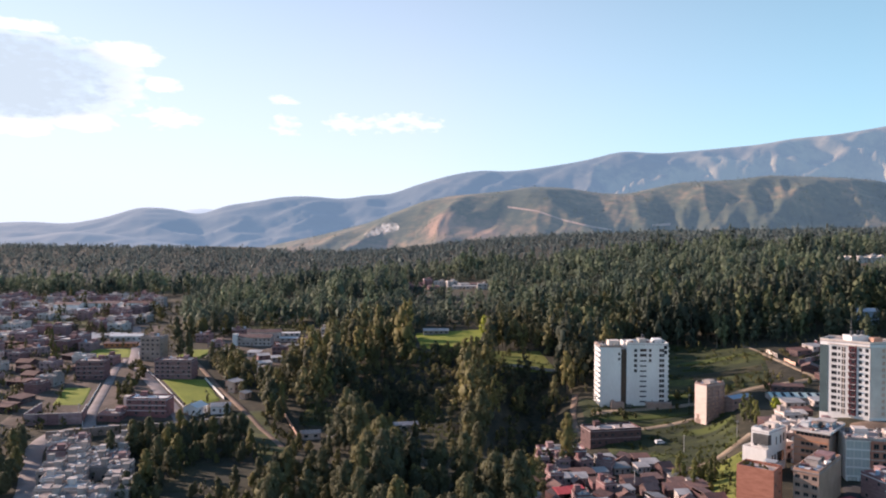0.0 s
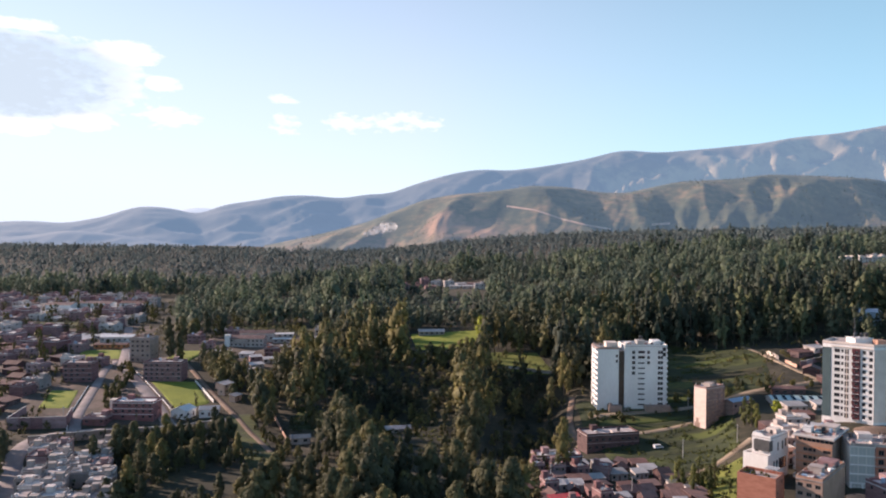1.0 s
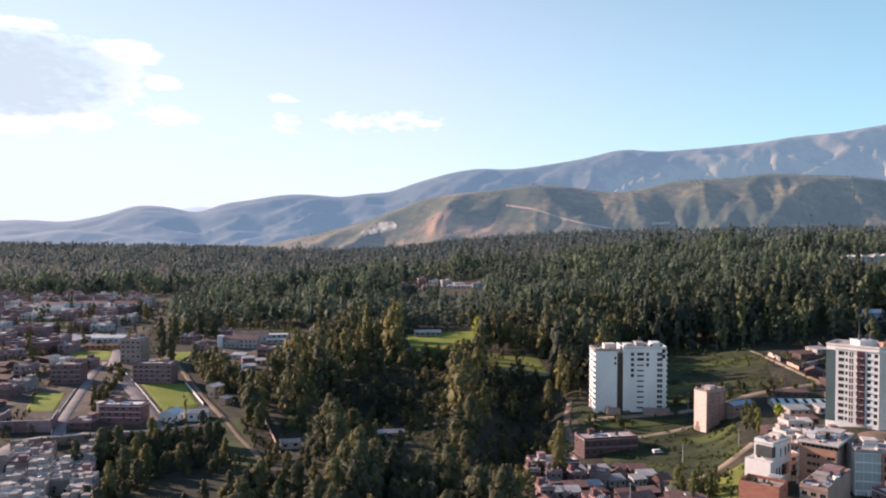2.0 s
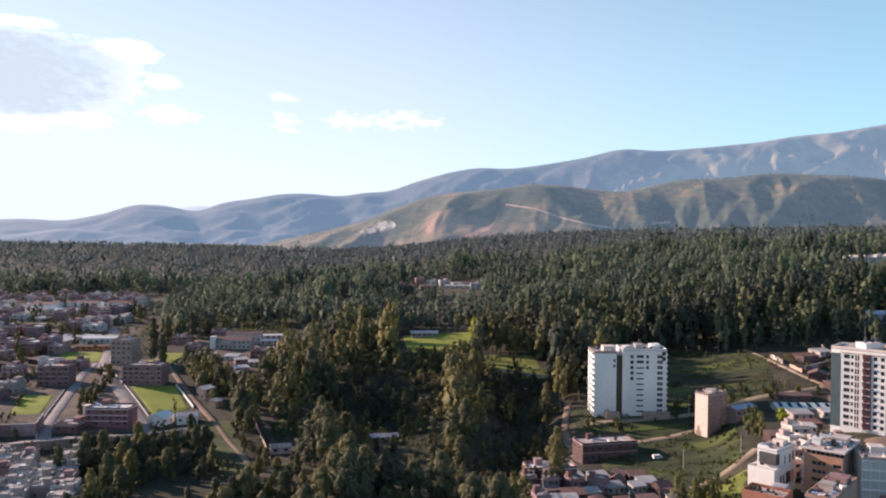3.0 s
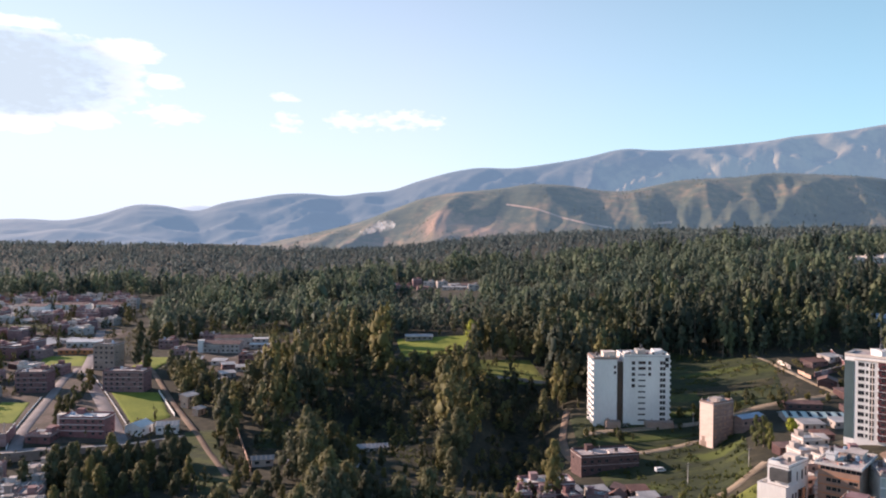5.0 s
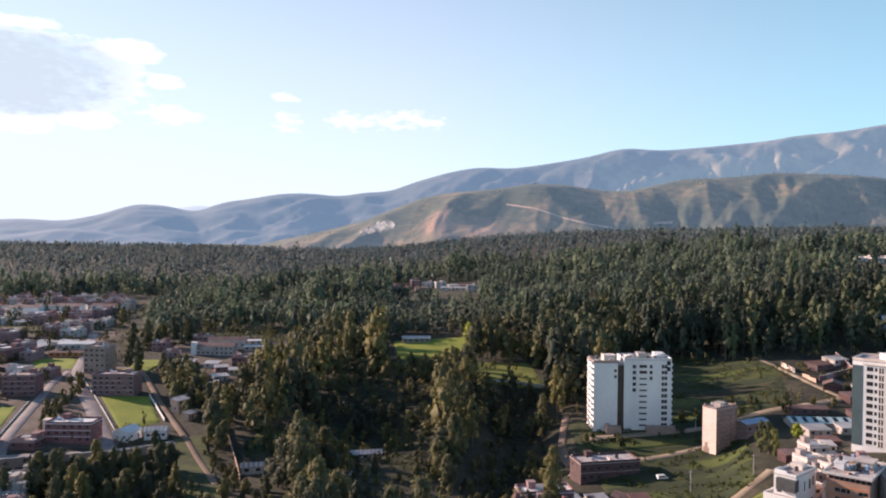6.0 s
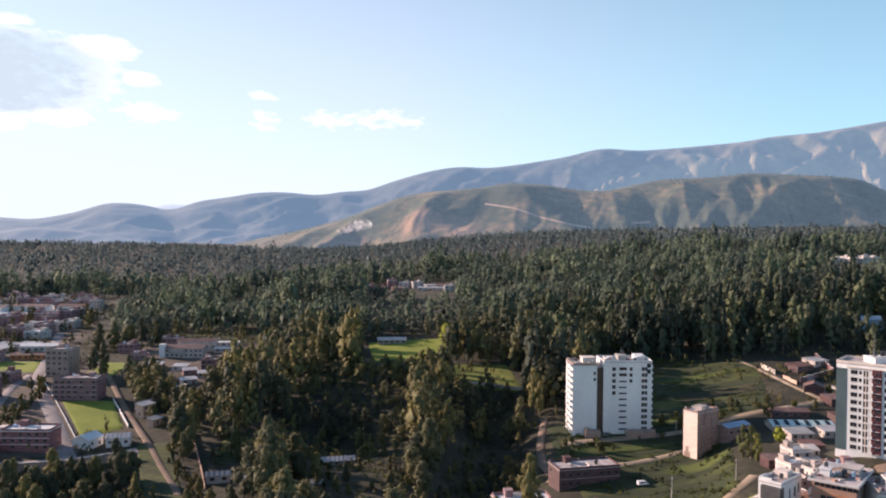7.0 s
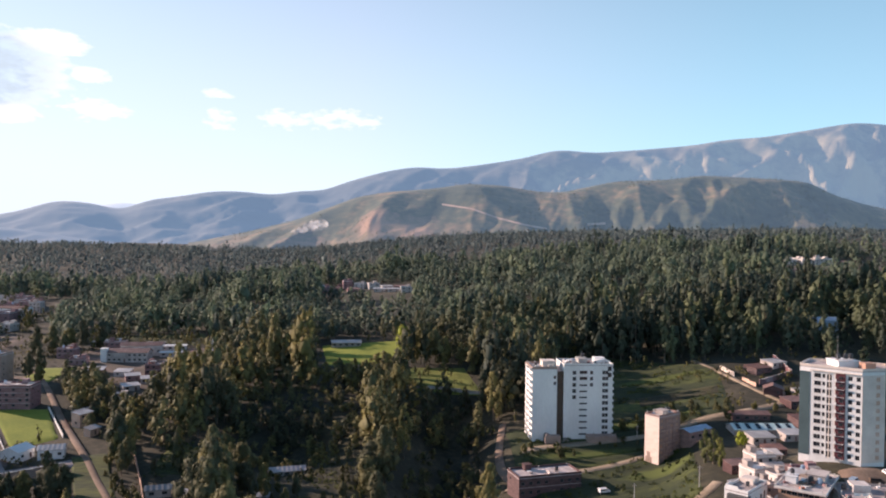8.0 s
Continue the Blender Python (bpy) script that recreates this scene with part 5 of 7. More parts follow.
def glass_block():
    r = root("office_block", "office block with pale framed green glazing and orange brick bay", "building", pose(166.4, 285.8, 13.0, 0, 0, -15))
    w, d, H = 26.0, 16.0, 17.2
    part("wall", boxes((0, 0.3, -3, w, d, H)), "pale_grey", r)
    for k in range(3):
        for j in range(4):
            share("pane", window_mesh(2.6, 3.0, "green_glass", "pale_grey"), r, m=Matrix.Translation((1.5 + k * 2.75, 0.25, 3.6 + j * 3.4)))
    for j in range(5):
        part("floor_band", boxes((0, -0.25, 3.1 + j * 3.4, 8.6, 0.296, 3.45 + j * 3.4)), "white", r)
    for k in range(4):
        part("pier", boxes((0.2 + k * 3.9, -0.3, -3, 0.8 + k * 3.9, 0.296, 3.1)), "white", r)
    for k in range(3):
        share("shutter", window_mesh(2.9, 2.7, "pale_grey", "frame"), r, m=Matrix.Translation((2.45 + k * 3.9, 0.25, 0.1)))
    part("brick_bay", boxes((8.6, -0.4, 3.0, w, 0.298, H)), "red_brick", r, "orange brick bay")
    for j in range(4):
        for k in range(5):
            share("window", window_mesh(1.9, 2.0), r, m=Matrix.Translation((10.4 + k * 3.2, -0.42, 3.9 + j * 3.4)))
        part("floor_band", boxes((8.64, -0.6, 3.1 + j * 3.4, w, -0.402, 3.4 + j * 3.4)), "plaster", r)
    part("roof", boxes((-0.3, -0.6, H + 0.003, w + 0.3, d + 0.3, H + 0.3)), "slab", r)
    part("parapet", parapet_bm(rect(0, -0.4, w, d), H + 0.3, 0.7), "plaster", r)
    part("roof_house", boxes((5, 8, H + 0.3, 10, 13, H + 2.6)), "plaster", r)
    part("roof_house", boxes((16, 6, H + 0.3, 22, 12, H + 2.4)), "plaster", r)
    columns(r, rect(0.4, 0.4, w - 0.4, d - 0.4), H + 0.3, 1.3, 4.5)
    clutter(r, 1, 1, w - 1, d - 1, H + 0.3, 13, 20)
    tank(r, 13, 4, H + 0.3), tank(r, 3, 10, H + 0.3)
    part("clothes_rack", boxes((3.0, 3.0, H + 1.7, 8.0, 3.05, H + 1.75), (3.0, 3.0, H + 0.3, 3.06, 3.06, H + 1.7), (7.94, 3.0, H + 0.3, 8.0, 3.06, H + 1.7), (3.4, 3.01, H + 0.9, 5.2, 3.03, H + 1.7), (5.6, 3.01, H + 1.0, 7.4, 3.03, H + 1.7)), "white", r, "washing on a line")


def hall(name, label, x, y, turn, w, d, H, roof_mat, wall_mat, skylights=0, rise=2.2, sink=0.3):
    """A long hall with a ribbed gable roof."""
    r = root(name, label, "hall", pose(x, y, land(x, y) - sink, 0, 0, turn))
    shell(r, rect(-w / 2, -d / 2, w / 2, d / 2), 0, H, {0: rows_of(w, max(2, int(w / 4)), 1, 3, 1.8, 1.2, sill=H * 0.4)}, wall_mat, split=False)
    bm = bmesh.new()
    sheet(bm, -w / 2 - 0.4, w / 2 + 0.4, 0.9, [(-d / 2 - 0.5, H - 0.1), (0.0, H + rise), (d / 2 + 0.5, H - 0.1)])
    part("roof", bm, roof_mat, r)
    for xx in (-w / 2 + 0.05, w / 2 - 0.05):
        g = bmesh.new()
        g.faces.new([g.verts.new((xx, *q)) for q in ((-d / 2, H - 0.2), (d / 2, H - 0.2), (0, H + rise - 0.1))])
        part("gable", g, wall_mat, r)
    ang = math.atan2(rise + 0.1, d / 2 + 0.5)
    for i in range(skylights):
        xx = -w / 2 + w * (i + 0.5) / skylights
        part("skylight", boxes((-0.9, -2.2, 0.2, 0.9, 2.2, 0.3)), "glass", r, "dark roof light", Matrix.Translation((xx, -d / 4, H + rise / 2)) @ Matrix.Rotation(ang, 4, "X"))
    return r


def yard_wall(name, label, line, h, material, t=0.25):
    """A yard wall stepping along a line on the ground."""
    r = root(name, label, "wall", kind="structure")
    for p, q in zip(line, line[1:]):
        k = max(1, int(math.dist(p, q) / 5))
        for i in range(k):
            a = Vector(p).lerp(Vector(q), i / k)
            b = Vector(p).lerp(Vector(q), (i + 1) / k)
            z = max(land(*a), land(*b))
            L = (b - a).length
            part("wall_panel", boxes((0, -t / 2, -2.0, L - 0.02, t / 2, h), (-0.1, -t / 2 - 0.06, -2.0, 0.18, t / 2 + 0.06, h + 0.15)), material, r,
                 m=Matrix.Translation((a.x, a.y, z)) @ Matrix.Rotation(math.atan2(b.y - a.y, b.x - a.x), 4, "Z"))
            if h > 2:
                part("coping", boxes((0.2, -t / 2 - 0.08, h + 0.003, L - 0.12, t / 2 + 0.08, h + 0.14)), "pale_grey", r,
                     m=Matrix.Translation((a.x, a.y, z)) @ Matrix.Rotation(math.atan2(b.y - a.y, b.x - a.x), 4, "Z"))
    return r


def pole(x, y, h=9.0):
    r = root("utility_pole", "slender grey concrete utility pole with a cross arm", "utility pole", pose(x, y, land(x, y) - 0.3), group="utility poles")
    part("shaft", tube(bmesh.new(), (0, 0, 0), (0, 0, h), 0.2, 0.12, 8), "concrete", r)
    part("cross_arm", boxes((-0.9, -0.06, h - 0.9, 0.9, 0.06, h - 0.75)), "concrete", r)
    part("lamp_arm", tube(bmesh.new(), (0, 0, h - 1.4), (1.6, 0, h - 0.9), 0.05, 0.04, 5), "frame", r)


def van(x, y, turn, paint="car", name="van", label="small white van parked on the grass"):
    r = root(name, label, name, pose(x, y, land(x, y) + 0.15, 0, 0, turn))
    bm = prism([(-2.3, 0.45), (2.2, 0.45), (2.35, 1.0), (1.5, 1.25), (1.0, 1.95), (-2.25, 1.95)], -0.9, 0.9)
    bmesh.ops.rotate(bm, verts=bm.verts, matrix=Matrix.Rotation(radians(90), 3, "X"))
    part("body", bm, paint, r)
    part("window", boxes((-1.9, -0.93, 1.3, 0.9, -0.905, 1.75)), "glass", r)
    part("window", boxes((-1.9, 0.905, 1.3, 0.9, 0.93, 1.75)), "glass", r)
    for wx in (-1.5, 1.5):
        for wy in (-0.85, 0.85):
            part("wheel", tube(bmesh.new(), (wx, wy - 0.1, 0.35), (wx, wy + 0.1, 0.35), 0.35, 0.35, 12), "plastic", r)


# ---- foliage ----
ICO = []


def icosahedron():
    """Twelve directions and twenty faces, the seed of every lump of foliage."""
    if not ICO:
        g = (1 + 5 ** 0.5) / 2
        v = np.array([(x, y * g, 0) for x in (-1, 1) for y in (-1, 1)] + [(0, x, y * g) for x in (-1, 1) for y in (-1, 1)] + [(y * g, 0, x) for x in (-1, 1) for y in (-1, 1)], float)
        v /= np.linalg.norm(v[0])
        gap = 2 / (g * g + 1) ** 0.5
        f = []
        for i, j, k in itertools.combinations(range(12), 3):
            if max(np.linalg.norm(v[i] - v[j]), np.linalg.norm(v[j] - v[k]), np.linalg.norm(v[i] - v[k])) < gap * 1.05:
                f.append((i, j, k) if np.dot(np.cross(v[j] - v[i], v[k] - v[i]), v[i]) > 0 else (i, k, j))
        ICO.extend((v, np.array(f)))
    return ICO


def octahedron():
    v = np.array([(1, 0, 0), (0, 1, 0), (-1, 0, 0), (0, -1, 0), (0, 0, 1), (0, 0, -1)], float)
    return v, np.array([(i, (i + 1) % 4, 4) for i in range(4)] + [((i + 1) % 4, i, 5) for i in range(4)])


def lumps(rng, centres, radii, full=0.6, far=False, puff=0.5):
    """The leafy mass of each bough: an uneven lump, drawn up to a blunt point."""
    v, f = octahedron() if far else icosahedron()
    k = len(v)
    d = v[None] * rng.uniform(0.55, 1.35, (len(centres), k, 1)) + rng.normal(scale=0.16, size=(len(centres), k, 3))
    up = 1.15 + 0.6 * np.clip(d[..., 2:3], 0, 1)
    pos = centres[:, None] + d * (radii * full)[:, None, None] * np.concatenate([np.ones_like(up), np.ones_like(up), up], -1)
    out = pos * np.array([1, 1, 0])
    out /= np.linalg.norm(out, axis=2)[..., None] + 0.6
    n = (0.3 + puff) * d + (1.2 - puff) * out + np.array([0, 0, 0.15]) + rng.normal(scale=0.12, size=d.shape)
    n /= np.linalg.norm(n, axis=2)[..., None]
    return pos.reshape(-1, 3), n.reshape(-1, 3), (f[None] + k * np.arange(len(centres))[:, None, None]).reshape(-1, 3)


def leaf_cards(rng, centres, radii, per, size, puff=0.5):
    """Hanging sprays of leaves scattered over each bough, turned outwards from trunk and bough."""
    n = len(centres) * per
    c = np.repeat(centres, per, 0)
    rad = np.repeat(radii, per)
    d = rng.normal(size=(n, 3))
    d /= np.linalg.norm(d, axis=1)[:, None]
    pos = c + d * (rad * rng.uniform(0.6, 1.1, n))[:, None] * np.array([1, 1, 1.5])
    axis_out = pos * np.array([1, 1, 0])
    axis_out /= np.linalg.norm(axis_out, axis=1)[:, None] + 0.05
    nrm = 0.75 * d + 0.55 * axis_out + np.array([0, 0, 0.30]) + rng.normal(scale=0.25, size=(n, 3))
    nrm /= np.linalg.norm(nrm, axis=1)[:, None]
    side = np.cross(nrm, np.array([0, 0, 1.0]) + rng.normal(scale=0.35, size=(n, 3)))
    side /= np.linalg.norm(side, axis=1)[:, None] + 1e-6
    down = np.cross(nrm, side)
    s = size * rng.uniform(0.6, 1.3, n)[:, None]
    k = rng.uniform(0.38, 0.68, n)[:, None]
    soft = puff * d + (1.25 - puff) * axis_out + np.array([0, 0, 0.25]) + rng.normal(scale=0.10, size=(n, 3))
    soft /= np.linalg.norm(soft, axis=1)[:, None]
    co = np.stack([pos + down * s * rng.uniform(1.1, 1.9, n)[:, None], pos - side * s * k - down * s * 0.6, pos + side * s * k - down * s * rng.uniform(0.2, 0.8, n)[:, None]], 1)
    return co.reshape(-1, 3), np.repeat(soft, 3, 0)


def foliage(rng, centres, radii, per, size, puff=0.5, far=False):
    """Lumps and loose sprays of one crown: corners, soft normals and triangles."""
    a, na, f = lumps(rng, centres, radii, far=far, puff=puff)
    b, nb = leaf_cards(rng, centres, radii, per, size, puff)
    return np.concatenate([a, b]), np.concatenate([na, nb]), np.concatenate([f, len(a) + np.arange(len(b)).reshape(-1, 3)])


def leafy(name, co, nor, f, tint, material):
    """A mesh of foliage that takes the light as rounded masses."""
    me = quads(name, co, f)
    at = me.attributes.new("tint", "FLOAT", "POINT")
    at.data.foreach_set("value", tint.astype(np.float32))
    at = me.attributes.new("custom_normal", "FLOAT_VECTOR", "POINT")
    at.data.foreach_set("vector", np.ascontiguousarray(nor, np.float32).ravel())
    me.polygons.foreach_set("use_smooth", np.ones(len(me.polygons), bool))
    me.materials.append(M[material])
    return me


def crown_spec(rng, h, spread, boughs, bare=0.28):
    """Boughs of a tall eucalyptus: ragged, thicker in the lower middle, in a few leaning masses under a pointed top."""
    f = (np.arange(boughs) + rng.uniform(0, 1, boughs)) / boughs
    z = h * (bare + (0.93 - bare) * f)
    prof = np.sin(np.pi * np.clip(0.24 + 0.70 * f, 0, 1)) ** 0.8
    ang = rng.uniform(0, 2 * np.pi) + 2.4 * np.arange(boughs) + rng.normal(scale=0.5, size=boughs)
    off = spread * prof * rng.uniform(0.1, 1.0, boughs)
    c = np.stack([off * np.cos(ang), off * np.sin(ang), z], 1)
    rad = spread * (0.16 + 0.30 * prof) * rng.uniform(0.7, 1.3, boughs) * min(1.0, (24 / boughs) ** 0.4)
    return c, rad


def crown_mesh(name, seed, h, spread, boughs, per, size, material, bare=0.28):
    rng = np.random.default_rng(seed)
    c, rad = crown_spec(rng, h, spread, boughs, bare)
    co, nor, f = foliage(rng, c, rad, per, size)
    return leafy(name, co, nor, f, np.zeros(len(co)), material), c


def trunk_mesh(h, boughs, seed):
    rng = random.Random(seed)
    bm = bmesh.new()
    lean = (rng.uniform(-0.5, 0.5), rng.uniform(-0.5, 0.5))
    steps = [(0, 0, -1.0)] + [(lean[0] * t + rng.uniform(-0.15, 0.15), lean[1] * t + rng.uniform(-0.15, 0.15), h * t * 0.92) for t in (0.25, 0.5, 0.75, 1)]
    rad = [0.42, 0.34, 0.25, 0.15, 0.05]
    for k in range(4):
        tube(bm, steps[k], steps[k + 1], rad[k], rad[k + 1], 6, cap=False)
    for c in boughs:
        base = min(1.0, max(0.2, (c[2] / h) - 0.14))
        tube(bm, (lean[0] * base, lean[1] * base, h * base), tuple(c), 0.12, 0.03, 4, cap=False)
    me = bpy.data.meshes.new("trunk")
    bm.to_mesh(me)
    bm.free()
    me.materials.append(M["bark"])
    return me


def tree_kit(name, label, seed, h, spread, boughs, per, size, material, bare):
    r = root(name, label, "tree", group="trees")
    crown, c = crown_mesh("crown", seed, h, spread, boughs, per, size, material, bare)
    share("trunk", trunk_mesh(h, c[::4], seed), r)
    share("crown", crown, r)
    return r


SHRUB = [crown_mesh("roof_plant", 900 + k, 2.0, 1.0, 7, 12, 0.32, "leaf_shrub", 0.15)[0] for k in range(3)]


def inside(poly, x, y):
    """Even-odd test of points against an outline."""
    hit = np.zeros(len(x), bool)
    for (x0, y0), (x1, y1) in zip(poly, poly[1:] + poly[:1]):
        if y0 == y1:
            continue
        c = ((y0 > y) != (y1 > y)) & (x < (x1 - x0) * (y - y0) / (y1 - y0) + x0)
        hit ^= c
    return hit


OPEN = [
    [(-168, 572), (-144, 538), (-72, 538), (-60, 575)],
    # the western suburb, and the lane and track beside it
    [(-260, 200), (-50, 200), (-52, 296), (-46, 337), (-52, 354), (-62, 385), (-82, 425), (-108, 470), (-135, 530), (-160, 575), (-165, 640), (-205, 690), (-270, 980), (-600, 1000), (-700, 500)],
    [(-172, 690), (-175, 575), (-150, 560), (-62, 572), (-62, 630), (-84, 690)],
    [(0, 558), (62, 552), (72, 632), (-2, 632)],
    [(54, 498), (98, 490), (96, 538), (50, 548)],
    [(34, 200), (38, 262), (56, 300), (74, 345), (80, 392), (93, 455), (132, 462), (150, 548), (232, 511), (292, 512), (322, 400), (400, 150)],
    [(-16, 372), (22, 372), (26, 406), (-20, 408)],
    [(-102, 432), (-84, 432), (-86, 468), (-108, 468)],
    [(-58, 405), (-38, 402), (-36, 428), (-56, 430)],
    [(-6, 850), (90, 840), (98, 925), (-8, 975)],
    [(468, 806), (600, 798), (626, 892), (482, 900)],
    [(320, 536), (350, 536), (352, 568), (320, 568)],
    [(-108, 500), (-86, 482), (-76, 575), (-118, 575)],
    [(-58, 356), (-36, 354), (-40, 392), (-58, 395)],
    [(120, 1010), (300, 1000), (310, 1032), (118, 1040)],
    [(560, 1240), (900, 1240), (910, 1280), (560, 1280)],
]
# stretches where the growth stays low
LOW = [
    [(-100, 424), (-68, 424), (-66, 505), (-84, 505), (-104, 470)],
    [(-56, 306), (-32, 306), (-34, 402), (-60, 402)],
    [(-172, 575), (-140, 530), (-104, 462), (-80, 466), (-62, 535), (-58, 575)],
    [(0, 468), (38, 468), (58, 572), (4, 576)],
    [(42, 428), (78, 425), (99, 492), (52, 500)],
    [(-18, 318), (12, 318), (24, 372), (-18, 372)],
    [(-8, 770), (84, 760), (92, 842), (-6, 852)],
    [(420, 716), (560, 706), (604, 800), (464, 808)],
    [(300, 480), (336, 480), (350, 538), (320, 538)],
]
# hollows of young growth shaded by the tall stands beside them
TRACKSIDE = [(-92, 422), (-84, 424), (-54, 358), (-50, 334), (-61, 330), (-67, 352)]
DEEP = [
    [(-36, 402), (30, 400), (36, 505), (-30, 515)],
    [(28, 330), (92, 350), (100, 440), (58, 455), (46, 400)],
    [(2, 296), (62, 286), (70, 352), (6, 360)],
]
TALL = [
    [(-30, 310), (-8, 310), (-4, 384), (-28, 384)],
    [(-66, 440), (-34, 430), (-30, 520), (-66, 525)],
    [(14, 372), (34, 362), (50, 460), (36, 470)],
]


def wooded(x, y):
    ok = np.ones(len(x), bool)
    for poly in OPEN:
        ok &= ~inside(poly, x, y)
    return ok


def scatter(seed, x0, x1, y0, y1, step, slope=None, gaps=-0.32):
    rng = np.random.default_rng(seed)
    gx, gy = np.meshgrid(np.arange(x0, x1, step), np.arange(y0, y1, step))
    x = gx.ravel() + rng.uniform(-0.48, 0.48, gx.size) * step
    y = gy.ravel() + rng.uniform(-0.48, 0.48, gx.size) * step
    thin = np.array([noise.noise(Vector((a / 38, b / 38, 5.0))) + 0.5 * noise.noise(Vector((a / 15, b / 15, 8.0))) for a, b in zip(x, y)])
    glade = np.array([noise.noise(Vector((a / 190, b / 75, 3.0))) for a, b in zip(x, y)])
    keep = wooded(x, y) & (thin > gaps + np.where((glade > 0.22) & (y > 640), 0.3, 0.0))
    if slope:
        keep &= (x > -slope[0] * y - slope[1]) & (x < slope[2] * y + slope[1])
    return x[keep], y[keep], rng


def forest(name, label, x, y, rng, boughs, per, size, h_lo, h_hi, spread, material, kinds=14, ref=24.0, z=None, puff=0.5, wild=1.0, stand=26):
    """A whole wood as one mesh: every tree a trunk and a ragged crown of leaf clumps."""
    kits = []
    for k in range(kinds):
        c, rad = crown_spec(rng, 1.0, spread * rng.uniform(0.7, 1.5), boughs, rng.uniform(0.06, 0.2))
        cards, nor, tri = foliage(rng, c * np.array([1, 1, ref]), rad, per, size, puff, boughs < 10)
        cards[:, 2] /= ref
        s = 0.013 * ref
        post = []
        for a in range(3):
            t0, t1 = 2 * math.pi * a / 3, 2 * math.pi * (a + 1) / 3
            post += [(s * math.cos(t0), s * math.sin(t0), -0.06), (s * math.cos(t1), s * math.sin(t1), -0.06), (0.1 * math.cos(t1), 0.1 * math.sin(t1), 0.8), (0.1 * math.cos(t0), 0.1 * math.sin(t0), 0.8)]
        kits.append((cards, np.array(post), nor, tri))
    cos, posts, tint, nors, faces, base = [], [], [], [], [], 0
    big = np.array([noise.noise(Vector((a / 150, b / 70, 2.0))) for a, b in zip(x, y)])
    knot = np.array([noise.noise(Vector((a / stand, b / stand, 7.0))) for a, b in zip(x, y)])
    hs = rng.uniform(h_lo, h_hi, len(x)) * np.clip(1 + wild * (0.45 * big + 0.6 * knot), 0.3, 1.6)
    hs = np.where(rng.uniform(0, 1, len(x)) < 0.07, hs * 1.3, hs)
    for poly in LOW:
        hs = np.where(inside(poly, x, y), hs * 0.52, hs)
    for poly in DEEP:
        hs = np.where(inside(poly, x, y), hs * 0.27, hs)
    for poly in TALL:
        hs = np.where(inside(poly, x, y), hs * 1.15, hs)
    zs = height(x, y) if z is None else z
    for i in range(len(x)):
        cards, post, nor, tri = kits[rng.integers(kinds)]
        a = rng.uniform(0, 2 * math.pi)
        h = hs[i]
        w = (h / (ref * 0.92)) ** 0.5
        R = np.array([[math.cos(a) * w, -math.sin(a) * w, 0], [math.sin(a) * w, math.cos(a) * w, 0], [0, 0, h]])
        at = np.array([x[i], y[i], zs[i]])
        cos.append(cards @ R.T + at)
        faces.append(tri + base)
        base += len(cards)
        nors.append(nor @ np.array([[math.cos(a), math.sin(a), 0], [-math.sin(a), math.cos(a), 0], [0, 0, 1]]))
        posts.append(post @ R.T + at)
        tint.append(np.full(len(cards), min(0.99, max(0.0, rng.uniform(0, 0.36) + 0.30 + 0.40 * knot[i] + 0.75 * big[i]))))
    me = leafy(name, np.concatenate(cos), np.concatenate(nors), np.concatenate(faces), np.concatenate(tint), material)
    r = root(name, label, "woods", kind="stuff")
    tagged(share("crowns", me, r), kind="stuff")
    po = np.concatenate(posts)
    mp = quads("trunks", po, np.arange(len(po)).reshape(-1, 4))
    mp.materials.append(M["bark"])
    tagged(share("trunks", mp, r), kind="stuff")
    return r


# ---- put the place together: woods ----
KITS = []
for k in range(9):
    KITS.append(tree_kit("eucalyptus_tree", "tall olive green eucalyptus tree with ragged crown", 40 + k, (19, 22, 25, 17, 26, 21, 23, 15, 24)[k],
                         (4.9, 4.3, 5.0, 5.6, 4.8, 6.0, 4.2, 5.2, 5.6)[k], 40, 38, 0.56, "leaf", (0.14, 0.2, 0.18, 0.08, 0.2, 0.12, 0.16, 0.06, 0.14)[k]))
sx_, sy_, rng_n = scatter(11, -82, 90, 232, 420, 8.6)
# a belt of smaller trees between the lane and the brown field
bx_, by_ = [], []
for i in range(46):
    t = i / 45
    bx_.append(-124 + 58 * t + rng_n.uniform(-7, 7)), by_.append(346 + 30 * t + rng_n.uniform(-15, 13))
order = np.argsort(sy_)
near_x, near_y = np.concatenate([bx_, sx_[order]]), np.concatenate([by_, sy_[order]])
clear = ~inside(TRACKSIDE, near_x, near_y)
belt = int(clear[:len(bx_)].sum())
near_x, near_y = near_x[clear], near_y[clear]
NEAR = 290
for i in range(min(NEAR, len(near_x))):
    big = rng_n.uniform(0.42, 0.7) if i < belt else rng_n.uniform(0.72, 1.08) * (0.92 + 0.85 * noise.noise(Vector((near_x[i] / 24, near_y[i] / 24, 7.0))))
    if any(inside(poly, near_x[i:i + 1], near_y[i:i + 1])[0] for poly in LOW):
        big *= 0.42
    if any(inside(poly, near_x[i:i + 1], near_y[i:i + 1])[0] for poly in DEEP):
        big *= 0.24
    if any(inside(poly, near_x[i:i + 1], near_y[i:i + 1])[0] for poly in TALL):
        big *= 1.15
    m = pose(near_x[i], near_y[i], land(near_x[i], near_y[i]) - 0.3, 0, 0, rng_n.uniform(0, 360)) @ Matrix.Scale(big, 4)
    src = KITS[int(rng_n.integers(len(KITS)))]
    if i < len(KITS):
        KITS[i].matrix_basis = m
    else:
        copy_thing(src, m).matrix_basis = m
mx, my, rng_m = scatter(12, -130, 170, 420, 640, 8.8)
ux, uy, _ = scatter(17, -175, 104, 284, 580, 5.6, gaps=-9)
